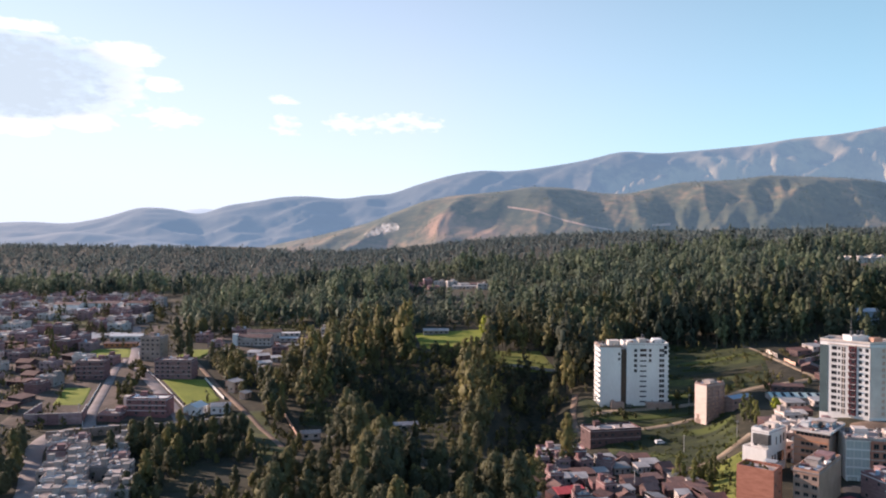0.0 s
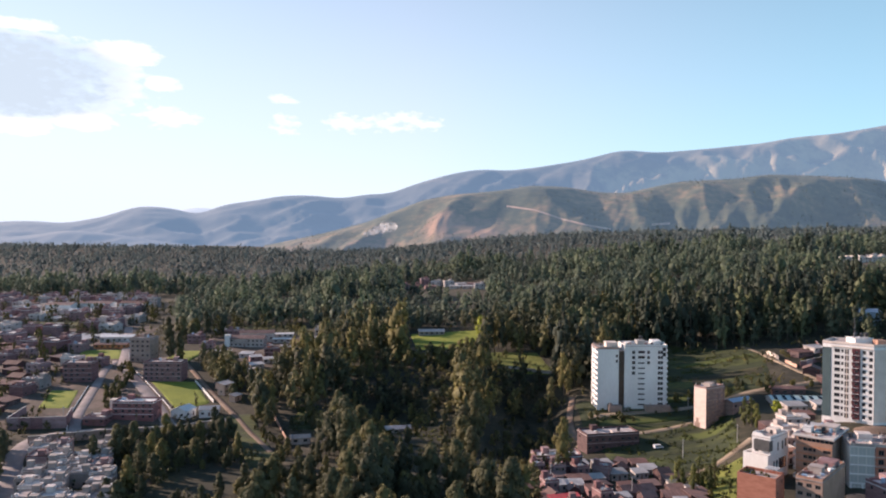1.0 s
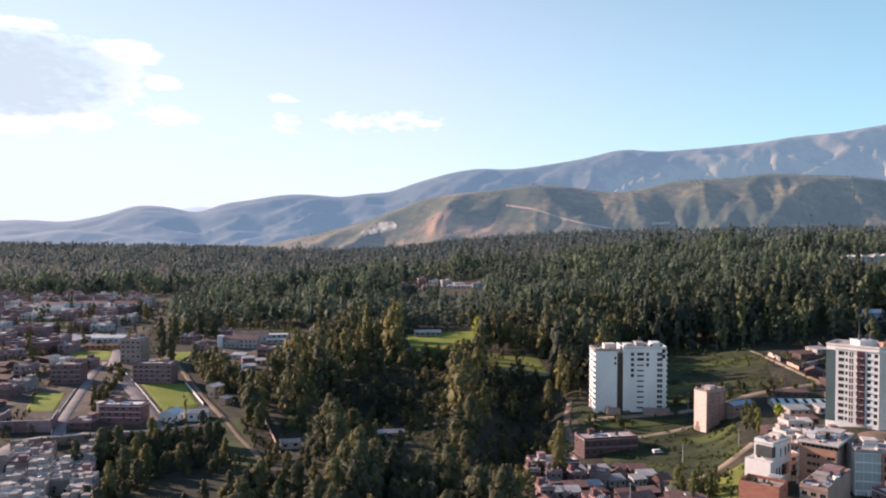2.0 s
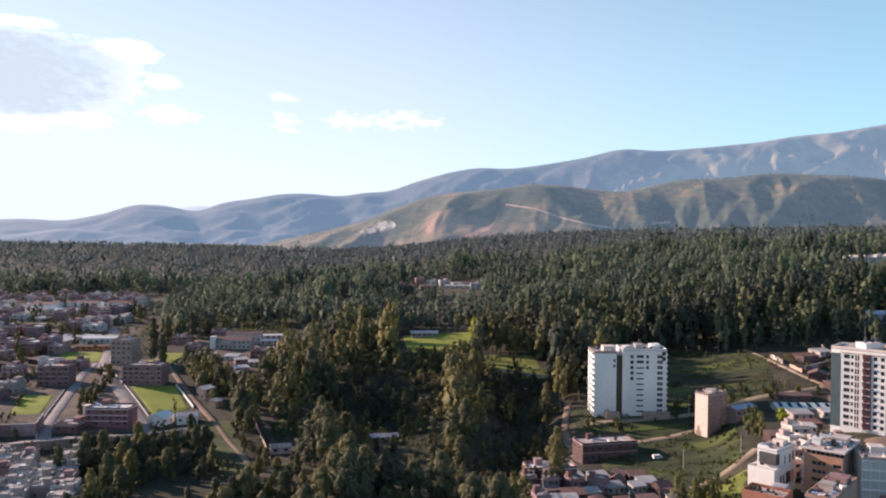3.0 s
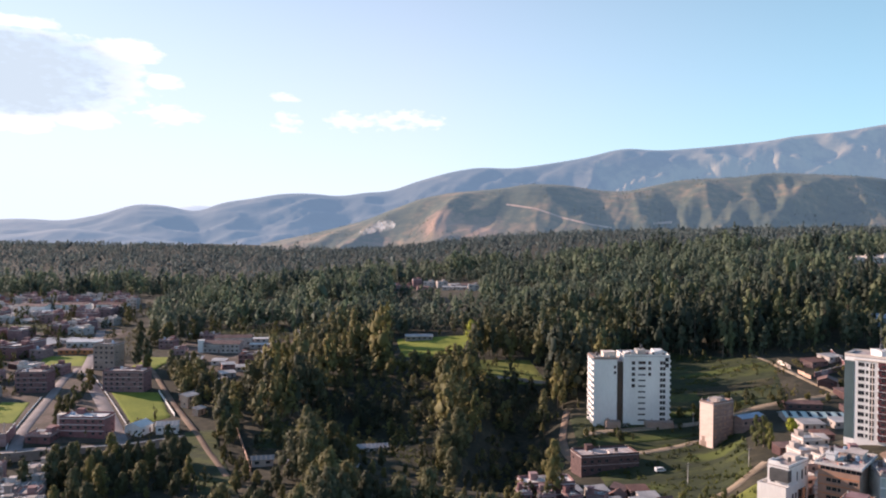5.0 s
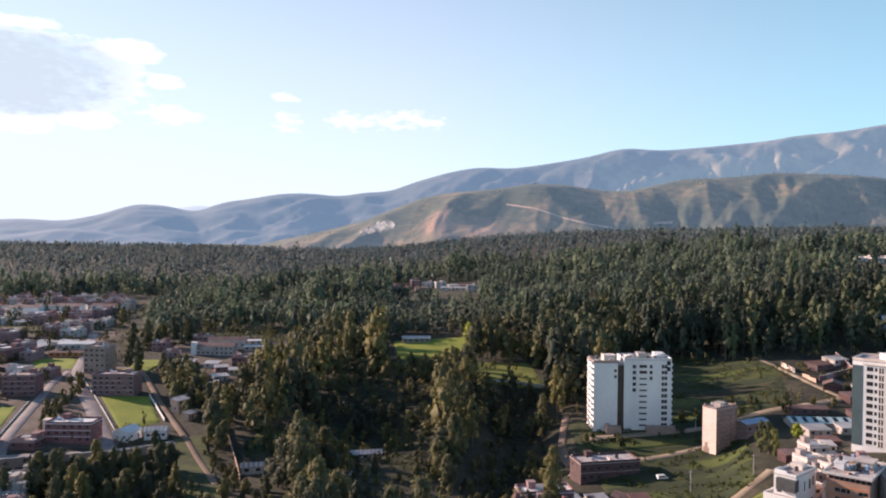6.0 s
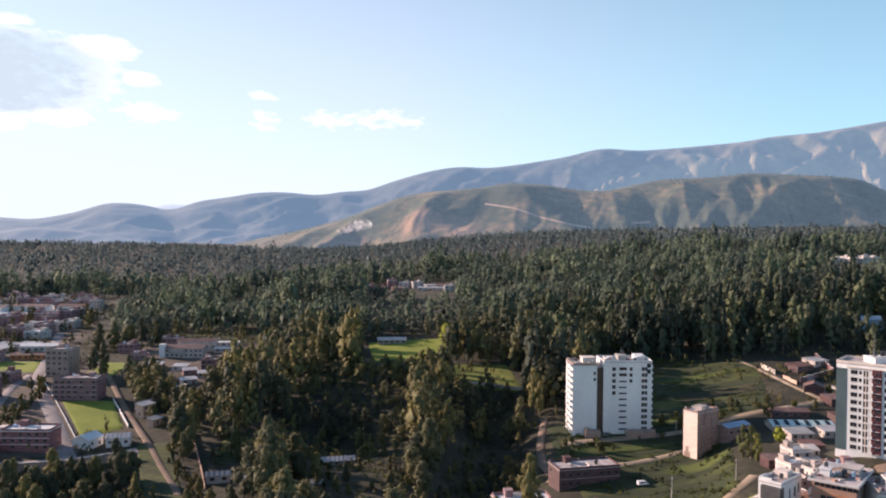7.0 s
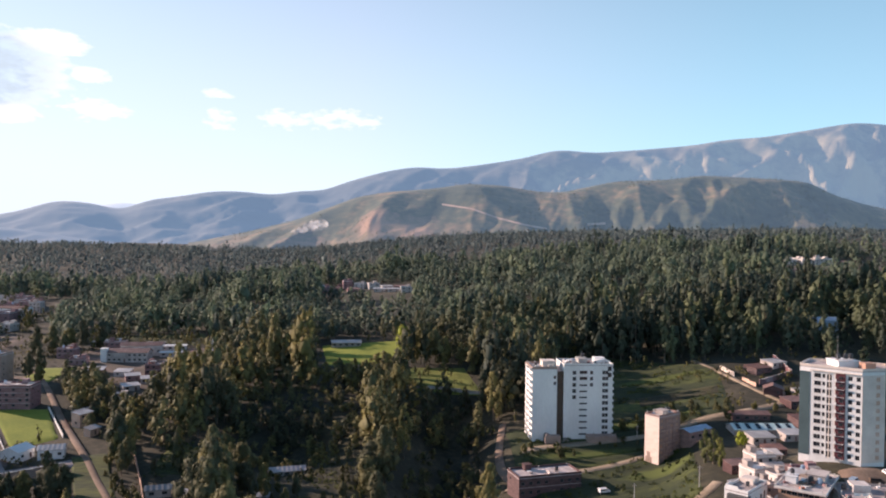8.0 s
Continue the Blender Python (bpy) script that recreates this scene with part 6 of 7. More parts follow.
young = ((inside(DEEP[0], ux, uy) | inside(DEEP[1], ux, uy) | inside(DEEP[2], ux, uy)) & (np.arange(len(ux)) % 2 == 0)) | (inside(LOW[3], ux, uy) & (uy < 525)) | inside(LOW[2], ux, uy)
mx, my = np.concatenate([mx, near_x[NEAR:], ux[young]]), np.concatenate([my, near_y[NEAR:], uy[young]])
forest("eucalyptus_wood", "dense olive green eucalyptus wood below the suburb", mx, my, rng_m, 15, 16, 0.75, 14, 28, 4.2, "leaf", puff=0.35)
mx, my, rng_m = scatter(16, 100, 480, 480, 640, 8.6)
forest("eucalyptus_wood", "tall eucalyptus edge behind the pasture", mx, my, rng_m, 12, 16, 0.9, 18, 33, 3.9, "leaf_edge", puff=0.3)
mx, my, rng_m = scatter(13, -600, 660, 640, 1120, 11.0, (0.60, 40, 0.72), -0.2)
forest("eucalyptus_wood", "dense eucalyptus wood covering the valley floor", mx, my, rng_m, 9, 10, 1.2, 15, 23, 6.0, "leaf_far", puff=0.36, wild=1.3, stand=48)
mx, my, rng_m = scatter(14, -1700, 2100, 1120, 2700, 19, (0.60, 60, 0.74), -0.25)
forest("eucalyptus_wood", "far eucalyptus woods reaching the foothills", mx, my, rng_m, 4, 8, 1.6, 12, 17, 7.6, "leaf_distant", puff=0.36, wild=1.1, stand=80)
rng_h = np.random.default_rng(44)
hv = np.array([v.co[:] for v in FOOTHILLS.data.vertices]).reshape(44, -1, 3)
pick = []
for i in range(2, 33):
    for j in range(0, hv.shape[1]):
        p = hv[i, j]
        if noise.noise(Vector((p[0] / 130, p[1] / 130, 9.0))) > (0.20 if i < 31 else 0.0) - 0.26 * min(1.0, max(0.0, (p[0] - 480) / 350)) and rng_h.uniform() < 0.5:
            pick.append(p + np.array([rng_h.uniform(-4, 4), rng_h.uniform(-9, 9), -3.0]))
pick = np.array(pick)
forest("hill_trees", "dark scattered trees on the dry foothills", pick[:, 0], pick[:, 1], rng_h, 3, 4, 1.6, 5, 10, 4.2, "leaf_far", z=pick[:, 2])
# low scrub and young trees on the open ground
FIELDS = [[(-125, 430), (-108, 442), (-129, 484), (-153, 483)], [(-190, 425), (-166, 425), (-186, 472), (-204, 470)], [(-232, 545), (-196, 545), (-196, 588), (-230, 588)],
          [(-166, 538), (-146, 538), (-143, 580), (-164, 580)], [(8, 575), (60, 572), (66, 625), (4, 622)], [(-92, 300), (-62, 300), (-58, 330), (-90, 335)],
          [(104, 345), (150, 372), (150, 400), (104, 398)], [(476, 814), (592, 806), (604, 862), (486, 870)]]
LINES = [(-117, 396, -158, 482), (-158, 482, -187, 531), (-187, 531, -208, 600), (-208, 600, -243, 700), (-157, 386, -166, 410), (-166, 410, -182, 476), (-182, 476, -192, 520), (-165, 345, -172, 376),
         (-131, 255, -165, 345), (-172, 376, -117, 398), (-58, 355, -87, 417), (-87, 417, -143, 529), (83, 330, 84, 375), (84, 375, 93, 394), (93, 394, 163, 405), (93, 394, 98, 452), (100, 415, 205, 418)]


def clear_of_lanes(x, y, gap):
    ok = np.ones(len(x), bool)
    for x0, y0, x1, y1 in LINES:
        t = np.clip(((x - x0) * (x1 - x0) + (y - y0) * (y1 - y0)) / ((x1 - x0) ** 2 + (y1 - y0) ** 2), 0, 1)
        ok &= np.hypot(x - x0 - t * (x1 - x0), y - y0 - t * (y1 - y0)) > gap
    return ok


rng_s = np.random.default_rng(31)
sx, sy = rng_s.uniform(-420, 300, 9000), rng_s.uniform(255, 760, 9000)
clump = np.array([noise.noise(Vector((a / 22, b / 22, 1.0))) for a, b in zip(sx, sy)])
keep = (clump > -0.05) & ~wooded(sx, sy) & clear_of_lanes(sx, sy, 5.5) & (sx > -0.62 * sy) & ~((sx > 112) & (sy < 405)) & ~((sx > 36) & (sx < 122) & (sy < 395))
for poly in FIELDS:
    keep &= ~inside(poly, sx, sy)
keep &= ~inside([(150, 440), (205, 432), (225, 490), (165, 540)], sx, sy) | (clump > 0.34)
keep &= ~((sx > 96) & (sx < 152) & (sy > 415) & (sy < 446)) & ~((sx > -150) & (sx < -60) & (sy > 556) & (sy < 625)) & ~((sx > -212) & (sx < -125) & (sy > 470) & (sy < 540) & (sx > -190))
forest("scrub", "low olive scrub and hedges on open ground", sx[keep], sy[keep], rng_s, 4, 8, 0.34, 1.5, 5.5, 1.8, "leaf_shrub", ref=4.0)
WEEDY = ([(98, 326), (150, 338), (176, 410), (96, 440)], [(130, 428), (205, 422), (226, 490), (150, 580)], [(-20, 352), (28, 352), (30, 412), (-22, 412)], [(-58, 392), (-34, 392), (-30, 430), (-56, 432)],
         [(106, 264), (127, 264), (152, 332), (122, 320)])
wx, wy = rng_s.uniform(-60, 230, 20000), rng_s.uniform(262, 582, 20000)
clump = np.array([noise.noise(Vector((a / 9, b / 6, 2.0))) + 0.6 * noise.noise(Vector((a / 34, b / 20, 6.0))) for a, b in zip(wx, wy)])
keep = (clump > 0.12) & clear_of_lanes(wx, wy, 2.6) & np.any([inside(poly, wx, wy) for poly in WEEDY], axis=0)
forest("weeds", "rough clumps of weeds on the open grass", wx[keep], wy[keep], rng_s, 3, 5, 0.26, 0.5, 1.5, 1.3, "leaf_weed", ref=1.4)
tx, ty = rng_s.uniform(-430, 110, 900), rng_s.uniform(400, 960, 900)
clump = np.array([noise.noise(Vector((a / 40, b / 40, 4.0))) for a, b in zip(tx, ty)])
keep = (clump > 0.02) & ~wooded(tx, ty) & clear_of_lanes(tx, ty, 7) & (tx > -0.62 * ty) & (tx < -40) & ~((tx > -212) & (tx < -60) & (ty > 395) & (ty < 625))
for poly in FIELDS:
    keep &= ~inside(poly, tx, ty)
forest("scattered_trees", "scattered green trees among the suburb houses", tx[keep], ty[keep], rng_s, 8, 16, 0.55, 6, 15, 3.2, "leaf_shrub", ref=12.0)


# ---- put the place together: buildings ----
white_block()
tower()
tan_block()
white_villa()
brown_block()
tan_house()
red_block()
glass_block()

hall("hall", "long hall with pale teal roof and dark roof lights", 203, 396, -6, 27, 10, 3.8, "teal_tin", "plaster", 6, 1.6, 2.4)
hall("hall", "low shed with blue tin roof beside the brick block", 173.6, 398.6, 28, 15, 6, 4.8, "blue_tin", "umber_brick", 0, 1.0)
hall("hall", "dark brick shed behind the teal hall", 206, 412, -6, 17, 8, 3.4, "rust", "dark_brick", 0, 1.0, 1.5)
hall("hall", "long grey shed roof in the wood", -3, 404, 10, 15, 5, 2.8, "slab", "plaster", 0, 1.3)
hall("hall", "small pale tin roofed hut in the yard", -9, 362, -8, 6, 4, 2.6, "tin", "plaster", 0, 0.8)
hall("hall", "low white roofed house in the sunlit clearing", 22, 616, 3, 20, 8, 3.0, "tin", "plaster", 0, 1.5)
hall("hall", "long building with white roof beyond the plot", -223, 622, 2, 25, 9, 4.5, "white", "plaster", 0, 1.4)
hall("hall", "long low orange painted building", -218, 595, 2, 24, 6, 3.2, "rust", "orange", 0, 0.8)
for x, y, w, d, h, lab, rm in ((-352, 818, 27, 16, 8.5, "wide white walled hall with a maroon roof", "rust"), (-322, 832, 34, 14, 8.0, "long white ended hall with a maroon roof", "rust"),
                               (-284, 836, 30, 12, 7.0, "long pale hall with a rusty roof", "rust"), (-312, 800, 52, 6, 3.6, "long low white roofed gallery", "white"), (-362, 792, 26, 6, 3.4, "low white roofed stable", "white")):
    hall("hall", lab, x, y, rng_s.uniform(-3, 3) - 4, w, d, h, rm, "white", 0, 1.8)
b = house_kit("apartment_block", "pale three storey block behind the halls", 11, 9, 3, "plaster", 59, storey=3.0, category="apartment building")
set_down(b, -272, 858, -6)
hall("hall", "blue roofed house among tall trees", 336, 552, -10, 16, 10, 9.0, "blue_tin", "blue_tin", 0, 2.0)
hall("hall", "pale hut roof at the edge of the wood", -47, 371, 12, 9, 4.5, 3.0, "tin", "plaster", 0, 1.2)
hall("hall", "low tin roof in the trees", -33, 366, -14, 9, 5, 2.8, "tin", "brick", 0, 1.0)

b = house_kit("brick_building", "long two storey dark red brick building with roof clutter", 27, 12, 2, "dark_brick", 51, storey=3.6, category="building")
set_down(b, 101, 380, 10, 1.2)
b = house_kit("brick_building", "two storey red brick building with a pale roof edge", 20, 9, 2, "brick", 78, storey=3.7, white_edge=True, category="building")
set_down(b, 67, 336, 6, 0.6)
b = house_kit("apartment_block", "brown grey five storey block beside the green plot", 14, 13, 5, "taupe", 52, storey=3.1, category="apartment building")
set_down(b, -177, 545, -8)
b = house_kit("brick_building", "wide brick building at the head of the field", 23, 12, 4, "brick", 53, storey=2.6, category="building")
set_down(b, -146, 491, -3)
b = house_kit("brick_building", "wide dark brick building beside the side road", 17, 12, 4, "brick", 54, storey=2.7, category="building")
set_down(b, -197, 490, 4)
b = house_kit("house", "three storey maroon brick house with white slab edges", 21, 11, 3, "maroon_brick", 55, storey=2.8, white_edge=True)
part("stair_tower", boxes((-13.4, -2.0, 0, -10.52, 1.6, 9.2), (-13.6, -2.2, 9.2, -10.52, 1.8, 9.45)), "cream", b, "cream rendered stair tower")
part("side_wing", boxes((-16.0, -5.0, 0, -10.54, -2.3, 4.6), (-16.2, -5.2, 4.6, -10.54, -2.21, 4.8)), "brick", b, "lower brick side wing")
set_down(b, -136, 412, -4)
b = house_kit("house", "low brick house with terrace beside the maroon house", 11, 9, 1, "brick", 56)
set_down(b, -152, 402, -4)
b = house_kit("house", "small white house with a white gable roof", 9, 9, 1, "white", 57, roof="gable", white_edge=True, storey=3.4)
set_down(b, -114, 417, 70)
b = house_kit("house", "small white house with a tin gable roof", 10, 7, 1, "white", 58, roof="gable", storey=3.2)
set_down(b, -101, 419, 10)
b = house_kit("school", "long white two storey school under a maroon roof", 29, 10, 2, "plaster", 60, roof="gable", storey=3.0, category="school", roof_mat="rust")
part("stair_tower", boxes((-14.6, -6.2, 0, -11.0, -2.0, 8.6), (-14.8, -6.4, 8.6, -10.8, -1.8, 8.85)), "white", b, "white stair tower")
set_down(b, -119, 598, -5)
hall("school_wing", "rear school wing with a maroon tin roof", -114, 616, 4, 26, 9, 7.4, "rust", "plaster", 0, 1.8)
hall("hall", "low shed under a long white roof", -97, 632, 6, 17, 6, 3.4, "white", "plaster", 0, 0.6)
hall("hall", "narrow shed with a white tin roof", -94, 610, 4, 14, 5, 3.2, "white", "plaster", 0, 0.5)
for x, y, w, d, f, wall, roof, turn, sd in ((-80, 596, 11, 8, 1, "brick", "slab", 0, 62), (-92, 488, 6, 5, 2, "plaster", "slab", 20, 61), (-97, 522, 9, 6, 1, "plaster", "tin", 30, 63),
                                            (-90, 538, 10, 6, 1, "plaster", "tin", 12, 64), (-146, 590, 10, 8, 1, "brick", "slab", 0, 65), (-86, 578, 8, 6, 1, "brick", "tin", 3, 66),
                                            (-62, 608, 13, 8, 1, "brick", "tin", 4, 70), (-136, 634, 14, 8, 2, "brick", "slab", 2, 71), (-112, 642, 12, 9, 1, "brick", "tin", -4, 72), (-66, 630, 10, 8, 2, "plaster", "slab", 6, 73),
                                            (-160, 612, 11, 9, 2, "brick", "slab", -6, 74), (-74, 588, 9, 7, 1, "plaster", "tin", 14, 75), (-150, 652, 12, 8, 1, "plaster", "tin", 5, 77),
                                            (-128, 562, 11, 8, 1, "brick", "tin", 4, 79), (-110, 557, 9, 7, 1, "plaster", "tin", -6, 80), (-93, 561, 10, 8, 2, "brick", "slab", 3, 81), (-77, 558, 9, 7, 1, "plaster", "tin", 10, 82), (-102, 546, 8, 6, 1, "brick", "tin", 20, 83),
                                            (-102.5, 461, 8, 5, 2, "adobe", "tin", 64, 67), (-107, 474, 8, 5, 1, "adobe", "gable", 64, 68), (-93.5, 446, 6, 4, 1, "adobe", "tin", 64, 69)):
    b = house_kit("house", {"plaster": "low plastered house with a tin roof", "brick": "brick house with bare flat roof", "white": "small white house with a tin roof",
                            "adobe": "adobe house beside the earth track", "orange": "orange painted hut beside the earth track"}[wall], w, d, f, wall, sd, roof=roof)
    set_down(b, x, y, turn)

yard_wall("boundary_wall", "high blind brick wall of a yard by the side road", [(-192, 412), (-191, 391), (-164, 394), (-168, 410)], 5.4, "brick", 0.3)
yard_wall("boundary_wall", "long brown retaining wall along the lane with a pale coping", [(-168, 364), (-141, 377), (-104, 393), (-90, 401)], 3.4, "taupe")
yard_wall("boundary_wall", "brick wall round the earth yard below the tower", [(187, 306), (214, 303), (226, 318)], 2.2, "brick")
yard_wall("boundary_wall", "cream painted wall beside the earth lane", [(232.4, 490), (232.2, 474)], 1.8, "cream")
yard_wall("boundary_wall", "low cream wall with a broken end beside the lane", [(232.6, 466), (233.0, 453)], 1.3, "adobe")
yard_wall("boundary_wall", "short pale wall at the corner of a yard", [(233, 446), (237, 439), (241, 439.5)], 1.6, "plaster")
yard_wall("boundary_wall", "low adobe wall between the earth track and the wood", [(-72, 432), (-63, 404), (-57, 386), (-50, 362)], 1.0, "adobe", 0.3)
yard_wall("boundary_wall", "white wall round the green field", [(-105, 443), (-127.5, 488)], 1.0, "white", 0.18)
yard_wall("boundary_wall", "white kerb wall along the concrete road", [(-119, 419), (-154, 481), (-182.5, 531), (-197, 572)], 0.4, "white", 0.3)
yard_wall("boundary_wall", "low white kerb wall along the side road", [(-162, 390), (-170, 410), (-186, 474)], 0.4, "white", 0.3)
yard_wall("boundary_wall", "brick yard wall on the terrace", [(236, 455), (262, 468), (270, 500)], 2.4, "brick")
yard_wall("boundary_wall", "low pale wall in the clearing", [(52, 506), (74, 500), (95, 494)], 1.6, "plaster")

# repeated houses of the suburbs
TOWN = [house_kit("town_house", lab, w, d, f, wall, 300 + i, roof=rf, white_edge=we, roof_mat="rust" if i in (4, 6) else None)
        for i, (lab, w, d, f, wall, rf, we) in enumerate((
            ("two storey brick town house with bare flat roof", 8, 10, 2, "brick", "slab", False),
            ("three storey brick town house with column stubs", 9, 11, 3, "brick", "slab", True),
            ("pale plastered two storey town house", 9, 9, 2, "plaster", "slab", True),
            ("low house with a tin roof", 10, 8, 1, "plaster", "tin", False),
            ("low brick house with a rusty tin roof", 11, 8, 1, "dark_brick", "tin", False),
            ("white three storey town house with dark windows", 9, 10, 3, "white", "slab", True),
            ("brick house with a tin gable roof", 9, 9, 1, "dark_brick", "gable", False),
            ("two storey grey rendered town house", 10, 9, 2, "grey", "slab", False)))]
TOWN += [house_kit("town_house", lab, w, d, f, wall, 340 + i, roof=rf, white_edge=we, stubs=False, plain=True, roof_mat="rust" if i == 4 else None)
         for i, (lab, w, d, f, wall, rf, we) in enumerate((
             ("small brick town house with a flat roof", 9, 10, 2, "brick", "slab", False),
             ("tall brick town house with a pale roof edge", 9, 11, 3, "brick", "slab", True),
             ("pale plastered town house with a flat roof", 10, 9, 2, "plaster", "slab", True),
             ("low pale house under a tin roof", 11, 8, 1, "plaster", "tin", False),
             ("low brick house under a tin roof", 11, 9, 1, "brick", "tin", False),
             ("grey rendered town house with a flat roof", 9, 10, 2, "grey", "slab", True)))]
USED, FAR_HOUSES, FAR_TOWN = set(), [], 640


def town(kind, x, y, turn, scale=1.0, z=None):
    """One house of a repeated kind, on its plot; the farthest join one mass of roofs."""
    m = pose(x, y, (land(x, y) if z is None else z) - 0.2, 0, 0, turn) @ Matrix.Diagonal((scale, scale, 1.0, 1.0))
    if y > FAR_TOWN and kind in USED:
        FAR_HOUSES.append((kind, m))
        return None
    if kind not in USED:
        USED.add(kind)
        TOWN[kind].matrix_basis = m
        TOWN[kind]["group"] = "town houses"
        return TOWN[kind]
    c = copy_thing(TOWN[kind], m)
    c.matrix_basis = m
    c["group"] = "town houses"
    return c


rng = random.Random(77)
# white houses at the lane's foot
for row in range(9):
    for col in range(4):
        x, y = -125 + col * 8.4 - row * 3.7 + rng.uniform(-1, 1), 272 + row * 9.6 + rng.uniform(-1, 1)
        if rng.random() < 0.12:
            continue
        town(rng.choice((7, 7, 0, 7, 2, 7)), x, y, (8 if row < 2 else rng.choice((8, 98, 188, 278))) + rng.uniform(-4, 4), rng.uniform(0.72, 0.92))
# hollow of brick and tin houses
for row in range(9):
    for col in range(8):
        x, y = 42 + col * 9.4 + row * 2.2 + rng.uniform(-2, 2), 272 + row * 9.0 + rng.uniform(-2, 2)
        if math.hypot((x - 67) / 14, (y - 336) / 10) < 1 or x > 117 - row * 0.5 or rng.random() < 0.1 or (row > 6 and x > 110) or (row > 7 and x < 62):
            continue
        town(rng.choice((4, 4, 6, 3, 4, 11, 3, 12, 6, 4, 0)), x, y, rng.choice((10, 100, 8, 12, 55)) + rng.uniform(-8, 8), rng.uniform(0.5, 0.82))
# houses on the terrace below the tower
for x, y, k, t, s in ((155, 318, 2, 10, 1.1), (168, 338, 2, 12, 0.9), (178, 322, 1, -10, 1.0), 
                      (222, 312, 0, -30, 1.0), (176, 350, 2, 5, 0.9), (206, 292, 0, -12, 1.1),
                      (166, 262, 1, 10, 1.0), (182, 298, 2, -20, 0.8), (192, 294, 10, -16, 0.8), (203, 298, 3, -14, 0.8), (214, 294, 4, -20, 0.8),
                      (232, 332, 1, -40, 1.0), (236, 350, 0, -40, 1.0), (194, 381, 3, 0, 1.0), (210, 384, 3, 0, 0.9), (224, 378, 6, 0, 1.0), (228, 402, 4, 0, 1.1), (240, 392, 0, 0, 1.0),
                      (238, 425, 4, 5, 1.1), (250, 436, 3, 5, 1.1), (236, 442, 6, 60, 1.0), (262, 446, 4, 0, 1.1), (248, 478, 4, 20, 1.1), (262, 486, 3, 20, 1.1), (276, 462, 0, 0, 1.1),
                      (258, 410, 4, 0, 1.2), (286, 440, 6, 0, 1.0),
                      (164, 326, 7, 8, 0.7), (172, 330, 10, 12, 0.65), (160, 334, 3, 20, 0.7), (182, 334, 4, -8, 0.7), (170, 316, 10, -12, 0.75), (162, 310, 3, -30, 0.7), (178, 342, 11, 0, 0.65), (168, 352, 4, 8, 0.7), (184, 356, 3, -5, 0.7), (190, 364, 4, 0, 0.75), (190, 304, 2, -30, 0.8)):
    town(k, x, y, t, s)
# the western suburb, in rough blocks
taken = [(-171, 540, 15), (-146, 491, 15), (-193, 492, 16), (-137, 413, 13), (-178, 398, 17), (-214, 567, 26), (-222, 628, 16), (-154, 560, 18), (-312, 718, 34), (-165, 465, 24), (-178, 445, 20), (-352, 815, 26), (-322, 826, 28), (-290, 828, 26), (-272, 858, 14)]
lanes = ((-117, 396, -158, 482), (-158, 482, -187, 531), (-187, 531, -208, 600), (-208, 600, -243, 700), (-157, 386, -166, 410), (-166, 410, -182, 476), (-182, 476, -192, 520), (-165, 345, -172, 376))


def near_lane(x, y, gap):
    for x0, y0, x1, y1 in lanes:
        t = max(0, min(1, ((x - x0) * (x1 - x0) + (y - y0) * (y1 - y0)) / ((x1 - x0) ** 2 + (y1 - y0) ** 2)))
        if math.hypot(x - x0 - t * (x1 - x0), y - y0 - t * (y1 - y0)) < gap:
            return True
    return False


count = 0
for row in range(30):
    for col in range(26):
        x, y = -560 + col * 18.0 + rng.uniform(-3, 3) + (row % 3) * 2, 420 + row * 18.5 + rng.uniform(-3, 3)
        if x < -0.62 * y - 30 or x > -205 - 0.24 * (y - 560) + (28 if y < 560 else 0):
            continue
        if any(math.hypot(x - a, y - b) < c for a, b, c in taken) or near_lane(x, y, 10) or rng.random() < 0.2:
            continue
        if -204 < x and y < 480:
            continue
        count += 1
        far = y > 560
        town(rng.choice((8, 8, 9, 9, 10, 11, 12, 12, 10) if far else (0, 0, 1, 1, 2, 4, 4, 6, 7)), x, y, rng.choice((-14, 76, -14, 166)) + rng.uniform(-4, 4), rng.uniform(1.0, 1.45) if far else rng.uniform(0.9, 1.2))
# hamlets in the woods
for x, y, k in ((10, 940, 12), (24, 948, 9), (38, 935, 10), (52, 925, 10), (66, 915, 11), (80, 905, 12), (30, 915, 12), (58, 895, 11), (84, 870, 10), (72, 885, 11), (20, 965, 12), (0, 930, 8)):
    town(k, x, y, rng.uniform(-20, 20), 1.15)
for i in range(9):
    town(rng.choice((10, 10, 11, 12)), 506 + (i % 5) * 15 + rng.uniform(-3, 3), 868 + (i // 5) * 15 + rng.uniform(-4, 4), rng.uniform(-12, 12), 1.3)


def far_houses():
    """The distant roofs of the town as one mesh."""
    names, verts, faces, slots, base = [], [], [], [], 0
    for kind, m in FAR_HOUSES:
        for ob in TOWN[kind].children_recursive:
            if ob.type != "MESH":
                continue
            w, up = ob.matrix_basis, ob.parent
            while up is not None and up is not TOWN[kind]:
                w, up = up.matrix_basis @ w, up.parent
            w = m @ w
            for mat in ob.data.materials:
                if mat.name not in names:
                    names.append(mat.name)
            verts += [w @ v.co for v in ob.data.vertices]
            for p in ob.data.polygons:
                faces.append([base + v for v in p.vertices])
                slots.append(names.index(ob.data.materials[p.material_index].name))
            base += len(ob.data.vertices)
    me = bpy.data.meshes.new("far_houses")
    me.from_pydata(verts, [], faces)
    for n in names:
        me.materials.append(bpy.data.materials[n])
    me.polygons.foreach_set("material_index", slots)
    tagged(new("far_houses", me), "distant brick and plaster houses with flat and tin roofs", "houses", kind="stuff")


